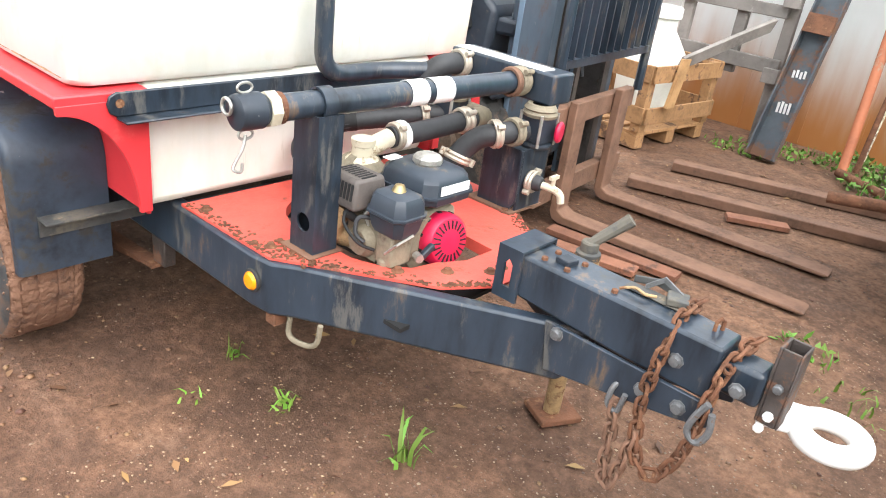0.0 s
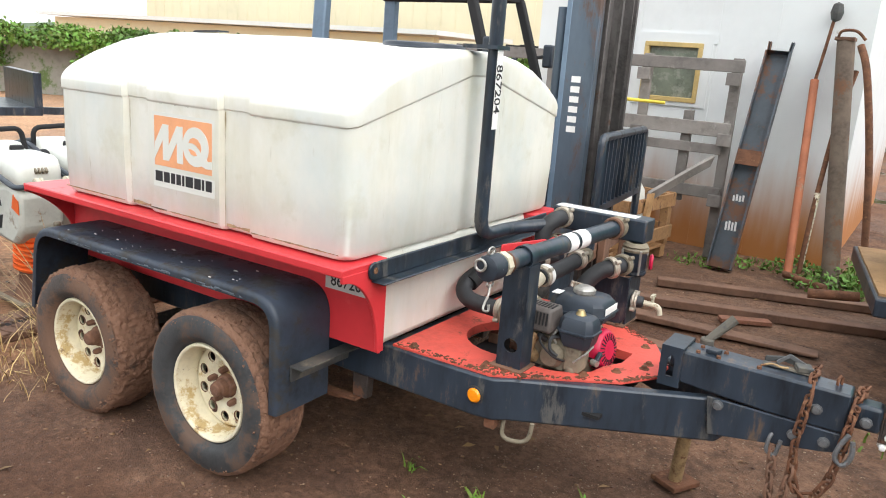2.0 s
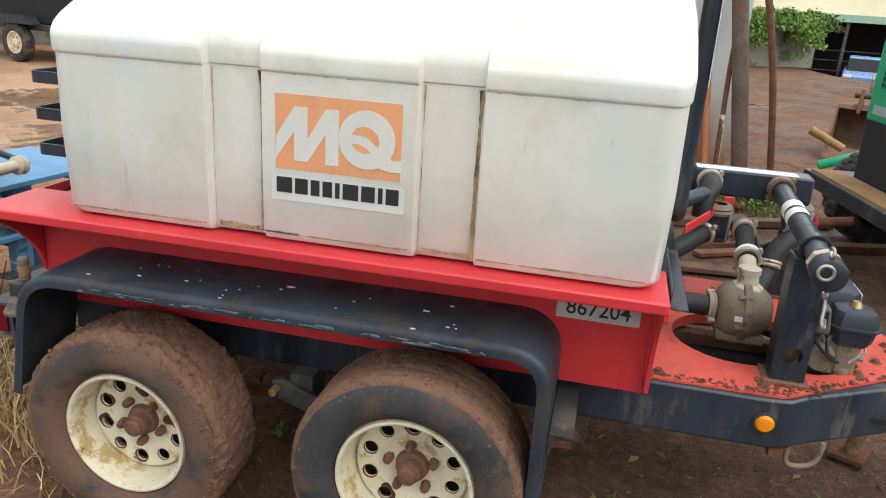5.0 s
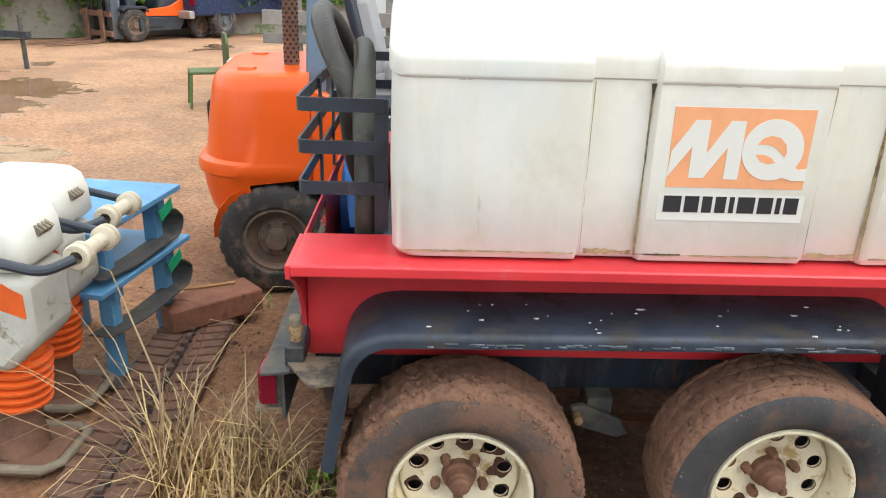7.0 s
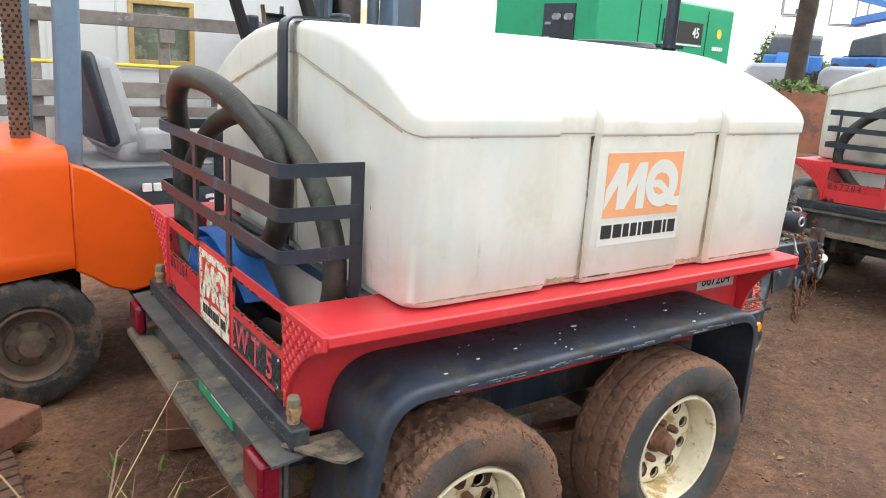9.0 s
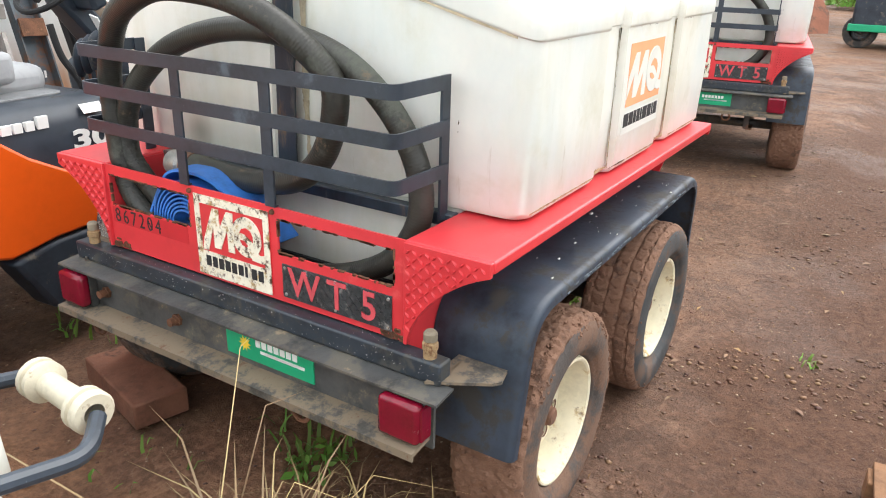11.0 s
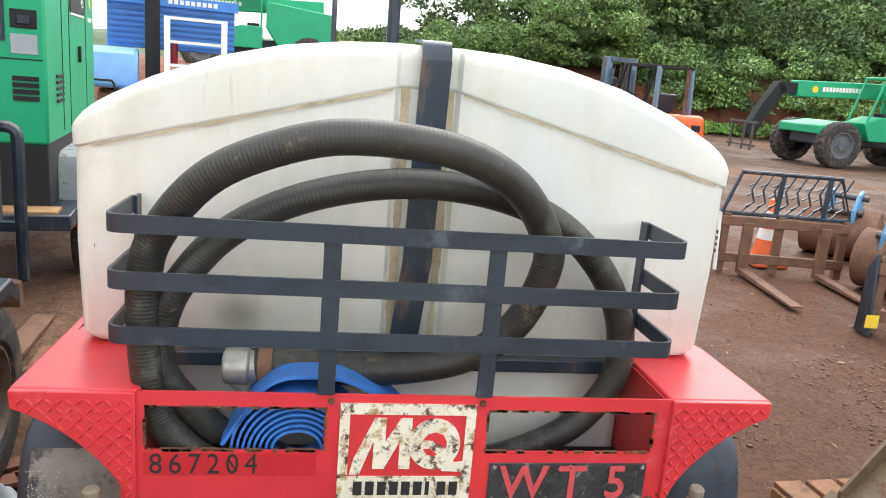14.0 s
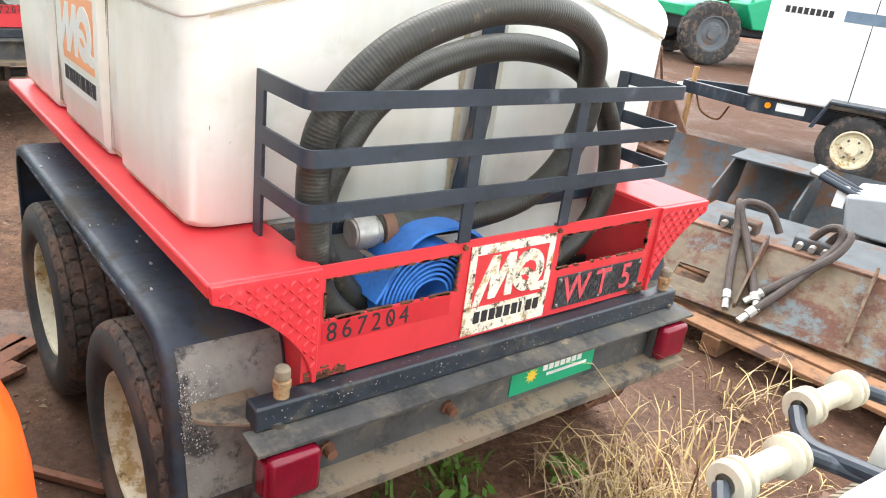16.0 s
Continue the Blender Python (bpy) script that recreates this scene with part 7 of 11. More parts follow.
    b = B().tube([o + (u * math.cos(a) + w * math.sin(a)) * 0.17 for a in (2 * math.pi * i / 28 for i in range(28))], 0.014, 8, True)
    part("steering_wheel", b, m_dark, cowl, "black steering wheel")
    part("wheel_spoke", B().box(o, (0.03, 0.32, 0.02)).box(o, (0.2, 0.03, 0.02), Matrix.Rotation(radians(-40), 3, "Y")), m_dark, cowl)
    part("display", B().box((-0.9, 0.07, 1.38), (0.09, 0.2, 0.14), Matrix.Rotation(radians(-20), 3, "Y")), m_charcoal, cowl, "", 0.02)
    for i in range(3):
        y, z = -0.27 + i * 0.05, 0.0 - i * 0.02
        stem = [(-1.13, y + 0.02, 0.95), (-1.13, y + 0.03, 1.02 + z), (-1.17, y - 0.01, 1.1 + z)]
        lv = part("lever", B().tube(smooth(stem), 0.007, 8), m_hub, f, "curved lever with a black grip")
        grip = smooth([(-1.165, y - 0.005, 1.085 + z), (-1.19, y - 0.03, 1.15 + z), (-1.19, y - 0.045, 1.21 + z), (-1.17, y - 0.06, 1.245 + z)])
        part("grip", B().tube(grip, 0.019, 10, radii=[0.013 + 0.012 * math.sin(math.pi * min(1.0, 0.15 + 0.8 * k / (len(grip) - 1))) for k in range(len(grip))]), m_charcoal, lv, "", sharp=60)
    b = B().tube(smooth([(-1.12, -0.13, 0.9), (-1.12, -0.1, 1.0), (-1.16, -0.05, 1.12), (-1.18, -0.03, 1.26)]), 0.016, 10)
    part("brake_lever", b, m_dark, cowl)
    # overhead guard
    gd = None
    for s in (-1, 1):
        b = B().bar([(-2.12, s * 0.46, 1.0), (-2.1, s * 0.46, 1.5), (-2.08, s * 0.44, 2.08)], 0.07, 0.1, (0, 1, 0))
        g = part("rear_pillar", b, m_slate, f, "slate-blue overhead guard pillar", 0.012)
        gd = gd or g
        b = B().bar([(-0.66, s * 0.42, 0.9), (-0.8, s * 0.42, 1.5), (-1.0, s * 0.41, 2.08)], 0.06, 0.06, (0, 1, 0))
        part("front_pillar", b, m_dark, f, "black overhead guard pillar", 0.01)
        part("roof_rail", B().bar([(-2.14, s * 0.42, 2.08), (-0.98, s * 0.41, 2.1)], 0.06, 0.06, (0, 1, 0)), m_dark, f, "", 0.01)
    for i in range(7):
        x = -2.1 + i * 0.18
        part("roof_bar", B().span((x, -0.42, 2.07), (x + 0.03, 0.42, 2.11)), m_dark, gd)
    # lamps and mirrors on the front pillars
    for s in (-1, 1):
        part("work_lamp", B().box((-0.78, s * 0.52, 1.72), (0.07, 0.12, 0.16)), m_charcoal, f, "dark square work lamp", 0.015)
        part("lamp_arm", B().tube([(-0.86, s * 0.42, 1.7), (-0.8, s * 0.5, 1.72)], 0.012, 8), m_dark, f)
    # mast
    for s in (-1, 1):
        b = B().span((-0.36, s * 0.42, 0.06), (-0.16, s * 0.34, 2.25))
        ms = part("outer_mast_rail", b, m_mast, f, "worn blue-black mast rail", 0.008)
        part("mast_lip", B().span((-0.2, s * 0.34, 0.06), (-0.17, s * 0.28, 2.25)), m_steel, ms)
        part("rear_flange", B().span((-0.364, s * 0.422, 0.06), (-0.33, s * 0.28, 2.25)), m_slate, ms, "slate-blue rear flange", 0.006)
        part("inner_mast_rail", B().span((-0.3, s * 0.32, 0.1), (-0.14, s * 0.24, 2.2)), m_steel, ms, "greasy steel inner rail", 0.006)
        part("lift_cylinder", B().cyl((-0.42, s * 0.3, 0.15), (-0.42, s * 0.3, 2.0), 0.035, n=14), m_mast, ms)
        part("lift_chain", B().span((-0.12, s * 0.17 - 0.02, 0.3), (-0.1, s * 0.17 + 0.02, 2.1)), m_steel, ms)
        part("tilt_cylinder", B().cyl((-0.4, s * 0.3, 0.62), (-0.75, s * 0.3, 0.5), 0.035, n=12), m_charcoal, ms)
        b = B().tube(smooth([(-0.35, s * 0.2, 2.1), (-0.3, s * 0.15, 1.5), (-0.25, s * 0.13, 0.9), (-0.2, s * 0.1, 0.7)]), 0.012, 8)
        part("mast_hose", b, m_rubhose, ms)
    for i in range(6):
        part("mast_bar", B().box((-0.262, -0.4215, 1.3 + i * 0.058), (0.055, 0.003, 0.036)), m_white, f)
    for z in (0.2, 2.15):
        part("mast_tie", B().span((-0.4, -0.34, z), (-0.34, 0.34, z + 0.1)), m_mast, f, "", 0.006)
    # carriage, backrest, forks
    for z in (0.12, 0.52):
        part("carriage_bar", B().span((-0.1, -0.52, z), (-0.04, 0.52, z + 0.11)), m_rustbrown, f, "rust-brown steel carriage bar", 0.006)
    b = B().tube(rounded([(-0.03, -0.52, 0.62), (-0.03, -0.52, 1.28), (-0.03, 0.52, 1.28), (-0.03, 0.52, 0.62)], 0.05, 4), 0.026, 8)
    br = part("load_backrest", b, m_black, f, "black load backrest with upright slats")
    part("backrest_rail", B().span((-0.05, -0.52, 0.84), (-0.01, 0.52, 0.88)), m_black, br)
    for i in range(11):
        y = -0.44 + i * 0.088
        part("slat", B().span((-0.055, y - 0.006, 0.86), (-0.01, y + 0.006, 1.27)), m_black, br)
    for y in (-0.27, 0.27):
        b = B().prism([(-0.035, 0.66), (0.012, 0.66), (0.012, 0.085), (0.05, 0.062), (1.27, 0.03), (1.29, 0.022), (1.27, 0.012), (0.03, 0.014), (-0.015, 0.03), (-0.035, 0.07)], "y", y - 0.062, y + 0.062)
        part("fork", b, m_rustbrown, f, "rust-brown steel fork", 0.006)
    # wheels
    for s in (-1, 1):
        for x, r, w, yo in ((-2.34, 0.3, 0.2, 0.585), (-0.62, 0.35, 0.24, 0.58)):
            h = solid_tyre("tyre", r, w, f, (0, 0, 0), m_flkrim, m_flktyre)
            h.matrix_basis = Matrix.Translation((x, s * yo, r - 0.012)) @ Matrix.Rotation(radians(0 if s < 0 else 180), 4, "Z")
        part("front_fender", B().prism([(-0.98, 0.62), (-0.9, 0.72), (-0.4, 0.74), (-0.3, 0.66), (-0.34, 0.62), (-0.45, 0.68), (-0.86, 0.67), (-0.93, 0.58)], "y", s * 0.58, s * 0.36), m_charcoal, f, "", 0.01)
    for x in (-2.34, -0.62):
        part("axle", B().cyl((x, -0.45, 0.29), (x, 0.45, 0.29), 0.07), m_dark, f)
    return f


flk = fork_truck(pose(-1.93, 3.54, 0, 0, 0, 6), "forklifts")
for p in (pose(12.85, -4.97, 0, 0, 0, 18) @ Matrix.Scale(1.07, 4), pose(14.9, -1.4, 0, 0, 0, 24), pose(-10.4, 15.6, 0, 0, 0, -125)):
    copy_thing(flk, p)


# ---- shed and the timber, steel and rack before it ----
def ribbed_wall(x0, x1, y, z1, window):
    """Sheet with shallow trapezoid ribs every 0.2 m and a through opening."""
    b = B()
    def run(xa, xb, za, zb):
        n = max(1, int(round((xb - xa) / 0.1)))
        pts = []
        for i in range(n):
            u = xa + (xb - xa) * i / n
            v = xa + (xb - xa) * (i + 1) / n
            pts += [(u, y), (v - 0.012, y)] if i % 2 == 0 else [(u, y - 0.0), (v - 0.012, y)]
        pts = [(xa, y), (xb, y), (xb, y + 0.1), (xa, y + 0.1)]
        b.prism(pts, "z", za, zb)
    wx0, wx1, wz0, wz1 = window
    run(x0, wx0, -0.1, z1)
    run(wx1, x1, -0.1, z1)
    run(wx0, wx1, -0.1, wz0)
    run(wx0, wx1, wz1, z1)
    return b


def stained_wall():
    """White paint with rust-red splash climbing from the foot."""
    m = mat("stained_white_wall", (0.7, 0.72, 0.72), 0.55, var=0.04, scale=1.2, over=(0.5, 0.48, 0.44), amount=0.15, oscale=2)
    n, k = m.node_tree.nodes, m.node_tree.links
    p = n["Principled BSDF"]
    src = p.inputs["Base Color"].links[0].from_socket
    tc, sp, q, mp = n.new("ShaderNodeTexCoord"), n.new("ShaderNodeSeparateXYZ"), n.new("ShaderNodeTexNoise"), n.new("ShaderNodeMapping")
    mp.inputs["Scale"].default_value = (5, 5, 0.6)
    q.inputs["Scale"].default_value, q.inputs["Detail"].default_value = 1.2, 6
    k.new(tc.outputs["Object"], sp.inputs[0])
    k.new(tc.outputs["Object"], mp.inputs["Vector"])
    k.new(mp.outputs["Vector"], q.inputs["Vector"])
    a, r, x = n.new("ShaderNodeMath"), n.new("ShaderNodeMapRange"), n.new("ShaderNodeMix")
    a.operation = "MULTIPLY_ADD"
    k.new(q.outputs["Fac"], a.inputs[0])
    a.inputs[1].default_value = -0.75
    k.new(sp.outputs["Z"], a.inputs[2])
    r.inputs["From Min"].default_value, r.inputs["From Max"].default_value, r.inputs["To Min"].default_value, r.inputs["To Max"].default_value = -0.25, 0.72, 1.0, 0.0
    r.interpolation_type = "SMOOTHSTEP"
    k.new(a.outputs[0], r.inputs["Value"])
    x.data_type = "RGBA"
    k.new(r.outputs["Result"], x.inputs["Factor"])
    k.new(src, x.inputs["A"])
    x.inputs["B"].default_value = (0.42, 0.17, 0.05, 1)
    k.new(x.outputs["Result"], p.inputs["Base Color"])
    return m


m_shed = stained_wall()
WY = 6.55
WIN = (-2.95, -2.37, 1.4, 1.97)
solo("wall_front", ribbed_wall(-4.15, -0.95, WY, 3.0, WIN), m_shed, "white-painted shed wall with rust splash along its foot", "wall", kind="structure")
solo("wall_end", B().span((-1.05, WY + 0.101, -0.1), (-0.95, 12.0, 3.0)), m_shed, "white-painted shed end wall", "wall", kind="structure")
solo("wall_west", B().span((-4.15, WY + 0.101, -0.1), (-4.05, 12.0, 3.0)), m_shed, "white-painted shed end wall", "wall", kind="structure")
solo("wall_back", B().span((-4.05, 11.9, -0.1), (-1.13, 12.0, 3.0)), m_shed, "white-painted shed rear wall", "wall", kind="structure")
solo("roof_shed", B().span((-4.3, WY - 0.15, 3.0), (-0.9, 12.1, 3.08)), m_wall, "pale sheet roof of the shed", "roof", kind="structure")
for x in (-3.6, -3.05, -2.28, -1.75, -1.3):
    solo("trim", B().span((x, WY - 0.008, 0.0), (x + 0.03, WY, 3.0)), m_shed, "flat white joint strip on the shed wall", "trim", kind="structure")
m_oldframe = mat("ochre_window_frame", (0.5, 0.36, 0.14), 0.6, var=0.15, scale=10, over=(0.3, 0.2, 0.1), amount=0.25, oscale=12)
m_pane = mat("dusty_pane", (0.16, 0.18, 0.14), 0.25, var=0.25, scale=5, over=(0.28, 0.29, 0.24), amount=0.4, oscale=4)
w = thing("window_1", "small ochre-framed window with dusty panes", "window")
w["kind"] = "structure"
x0, x1, z0, z1 = WIN
fr = B()
for a in ((x0, z0, x1, z0 + 0.045), (x0, z1 - 0.045, x1, z1), (x0, z0 + 0.045, x0 + 0.045, z1 - 0.045), (x1 - 0.045, z0 + 0.045, x1, z1 - 0.045)):
    fr.span((a[0], WY - 0.03, a[1]), (a[2], WY + 0.06, a[3]))
part("window_frame", fr, m_oldframe, w, "", 0.004)
part("pane", B().span((x0 + 0.045, WY + 0.02, z0 + 0.045), (x1 - 0.045, WY + 0.026, z1 - 0.045)), m_pane, w)
sf = B()
for a in ((x0 - 0.09, z1, x1 + 0.13, z1 + 0.09), (x0 - 0.09, z0 - 0.04, x1 + 0.09, z0), (x0 - 0.09, z0, x0, z1), (x1, z0, x1 + 0.09, z1)):
    sf.span((a[0], WY - 0.018, a[1]), (a[2], WY - 0.001, a[3]))
part("window_surround", sf, m_shed, w)

# timber rack of posts and rails before the wall
rk = thing("timber_rack", "weathered grey timber rack with rails and posts", "rack")
Y = 6.1
for z, h, x1 in ((1.77, 0.11, -1.86), (1.2, 0.13, -1.9), (1.02, 0.09, -1.95), (0.62, 0.11, -1.9)):
    part("rail", B().span((-4.9, Y - 0.05, z - h / 2), (x1, Y - 0.01, z + h / 2)), m_wood, rk, "", 0.006)
for x in (-4.6, -3.75, -2.75, -2.3, -1.93):
    part("post", B().span((x - 0.045, Y - 0.005, 0.0 if x != -2.3 else 0.5), (x + 0.045, Y + 0.05, 1.84 if x != -2.3 else 1.35)), m_wood, rk, "", 0.006)
for x in (-2.75, -1.93):
    for z in (1.66, 1.12, 0.56):
        part("cleat", B().span((x - 0.06, Y - 0.1, z - 0.06), (x + 0.06, Y - 0.052, z + 0.05)), m_wood, rk, "", 0.004)
b = B().tube([(-4.6, 5.98, 1.42), (-2.5, 5.98, 1.40)], 0.016, 10)
solo("yellow_pipe", b, mat("yellow_pipe_paint", (0.7, 0.55, 0.06), 0.5), "thin yellow pipe lying on the timber rack", "pipe")
# pale pallet crate with a white jug-like tank
cr = thing("crate", "yellow timber crate with open slatted sides", "crate", m=pose(-2.76, 5.43, 0, 0, 0, -7))
for u in (-0.4, 0, 0.4):
    part("bearer", B().span((-0.45, u - 0.05, 0.0), (0.45, u + 0.05, 0.1)), m_palletwood, cr, "", 0.004)
for i in range(5):
    part("board", B().span((-0.45 + i * 0.19, -0.45, 0.1), (-0.31 + i * 0.19, 0.45, 0.125)), m_palletwood, cr, "", 0.003)
for x, y in ((-0.42, -0.42), (0.42, -0.42), (0.42, 0.42), (-0.42, 0.42)):
    part("corner_post", B().span((x - 0.04, y - 0.04, 0.125), (x + 0.04, y + 0.04, 0.6)), m_palletwood, cr, "", 0.004)
for z in (0.25, 0.55):
    for y in (-0.47, 0.45):
        part("side_board", B().span((-0.47, y, z - 0.06), (0.47, y + 0.02, z + 0.06)), m_palletwood, cr, "", 0.003)
    for x in (-0.49, 0.47):
        part("side_board", B().span((x, -0.45, z - 0.06), (x + 0.02, 0.45, z + 0.06)), m_palletwood, cr, "", 0.003)
b = B().bar([(-2.26, 5.1, 0.32), (-2.27, 5.22, 0.66)], 0.09, 0.03, (0.1, 1, 0))
solo("plank", b, m_newwood, "loose pale plank leaning on the crate", "plank")
solo("plank", B().bar([(-2.3, 5.2, 0.62), (-2.12, 5.6, 0.8), (-1.98, 5.9, 0.93)], 0.1, 0.03, (0.3, 0, 1)), m_wood, "short grey plank lying across the crate", "plank")
b = B().lathe([(0.0, 0.0), (0.2, 0.0), (0.24, 0.03), (0.25, 0.3), (0.23, 0.5), (0.15, 0.62), (0.12, 0.66), (0.12, 0.74), (0.14, 0.75), (0.14, 0.82), (0.13, 0.83), (0.0, 0.83)], (-2.66, 5.5, 0.127), (0, 0, 1), 28)
jug = solo("plastic_drum", b, m_ramtank, "white plastic drum with a ringed neck in the crate", "drum")
# leaning channel beam, pipes and posts
def lean(name, a, b_, wide, deep, material, label, cat, thick=0.012):
    a, b_ = Vector(a), Vector(b_)
    d = (b_ - a).normalized()
    side = Vector((1, 0, 0))
    side = (side - d * side.dot(d)).normalized()
    nrm = d.cross(side)
    mm = Matrix((side, d, nrm)).transposed()
    l = (b_ - a).length
    w2 = wide / 2
    q = B().prism([(-w2, 0), (w2, 0), (w2, deep), (w2 - thick, deep), (w2 - thick, thick), (thick - w2, thick), (thick - w2, deep), (-w2, deep)], "y", -l / 2, l / 2)
    q.move(Matrix.Translation((a + b_) / 2) @ mm.to_4x4())
    return q
m_channel = mat("rust_streaked_channel", (0.05, 0.062, 0.075), 0.5, var=0.3, scale=5, over=(0.15, 0.075, 0.045), amount=0.5, oscale=3, over2=(0.2, 0.2, 0.2), amount2=0.15, o2scale=25)
chn = thing("steel_channel", "long blue-black steel channel leaning on the shed wall", "beam")
cb = lean("c", (-1.72, 5.75, 0.0), (-1.66, 6.42, 1.9), 0.19, -0.1, m_black, "", "", -0.012)
part("channel_body", cb, m_channel, chn)
for sx in (-0.089, 0.089):
    part("flange_tip", lean("c", (-1.66 + sx, 6.42, 1.9), (-1.655 + sx * 1.1, 6.45, 2.0), 0.014, -0.05, m_black, "", "", -0.006), m_channel, chn)
part("cross_plate", lean("c", (-1.69, 5.945, 0.93), (-1.686, 5.99, 1.06), 0.2, 0.02, m_rust, "", ""), m_rust, chn)
for i, (z, h) in enumerate(((0.62, 0.07), (0.36, 0.16))):
    t = z / 1.93
    c = Vector((-1.72, 5.75, 0)).lerp(Vector((-1.66, 6.42, 1.93)), t)
    for k in range(4):
        part("paint_bar", B().box(c + Vector((-0.045 + k * 0.027, -0.016, 0.01 * (k % 2))), (0.017, 0.004, h * (0.7 if i else 0.8))), m_white, chn)
rp = thing("drill_pipe", "faded orange steel pipe with chain leaning on the wall", "pipe")
part("pipe", B().tube([(-1.18, 5.85, 0.06), (-1.33, 6.42, 1.7)], 0.035, 16), mat("orange_brown_pipe", (0.4, 0.13, 0.06), 0.6, var=0.15, scale=6, over=(0.35, 0.25, 0.18), amount=0.35, oscale=5), rp)
part("hanging_chain", B().tube(smooth([(-1.33, 6.43, 1.68), (-1.3, 6.45, 1.95), (-1.27, 6.47, 2.25)]), 0.014, 8), m_rust, rp)
part("chain_bundle", B().lathe([(0.0, 0.0), (0.04, 0.02), (0.055, 0.08), (0.04, 0.15), (0.0, 0.17)], (-1.26, 6.46, 2.2), (0, 0, 1), 9), m_bumper, rp)
part("pipe_foot", B().tube([(-1.2, 5.83, 0.05), (-0.85, 5.6, 0.05)], 0.03, 12), m_rust, rp)
lv = thing("bent_pipe", "rusty bent pipe with flaking pale paint", "pipe")
part("pipe", B().tube(smooth([(-1.1, 5.9, 0.06), (-1.1, 6.05, 0.6), (-1.08, 6.3, 1.3), (-1.02, 6.45, 1.8)]), 0.022, 12), m_rust, lv)
part("pale_sleeve", B().tube([(-1.1, 5.93, 0.15), (-1.095, 6.1, 0.75)], 0.0245, 12), m_sign, lv)
col = thing("steel_post", "rusty brown-grey round steel post leaning on the wall", "post")
part("post", B().tube([(-0.85, 5.93, 0.0), (-0.98, 6.14, 0.95), (-1.14, 6.4, 2.05)], 0.072, 18), mat("brown_grey_rust", (0.13, 0.095, 0.07), 0.8, var=0.3, scale=5, over=(0.16, 0.08, 0.045), amount=0.36, oscale=4, bump=0.3), col)
part("post_cap", B().box((-1.145, 6.405, 2.06), (0.16, 0.16, 0.03)), m_rustbrown, col, "", 0.004)
part("hook", B().tube(smooth([(-1.2, 6.34, 2.06), (-1.17, 6.3, 2.12), (-1.06, 6.28, 2.12), (-0.98, 6.28, 2.05)]), 0.012, 8), m_rust, col)
part("bent_tube", B().tube(smooth([(-1.0, 6.2, 2.0), (-0.9, 6.1, 1.75), (-0.74, 6.0, 1.0), (-0.6, 5.9, 0.0)]), 0.03, 12), m_rust, lv)
# steel beams on the ground
for a, c, w_ in (((-1.99, 4.80, 0), (-0.2, 5.45, 0), 0.11), ((-2.0, 4.2, 0), (0.1, 4.9, 0), 0.1)):
    d = Vector(c) - Vector(a)
    b = B().box((0, 0, 0.03), (d.length, w_, 0.06))
    solo("steel_beam", b, m_rustbrown, "long rusty steel beam lying on the dirt", "beam", "beams on the ground", bevel=0.006, m=Matrix.Translation((Vector(a) + Vector(c)) / 2) @ Matrix.Rotation(math.atan2(d.y, d.x), 4, "Z"))
for x, y, l, r in ((-1.55, 3.0, 0.5, 12), (-1.2, 4.3, 0.35, 30), (-1.5, 3.15, 0.7, 6)):
    solo("plank", B().box((0, 0, 0.02), (l, 0.09, 0.03)), m_brownwood, "short brown plank lying in the dirt", "plank", "planks on the ground", bevel=0.003, m=pose(x, y, 0, 0, 0, r))
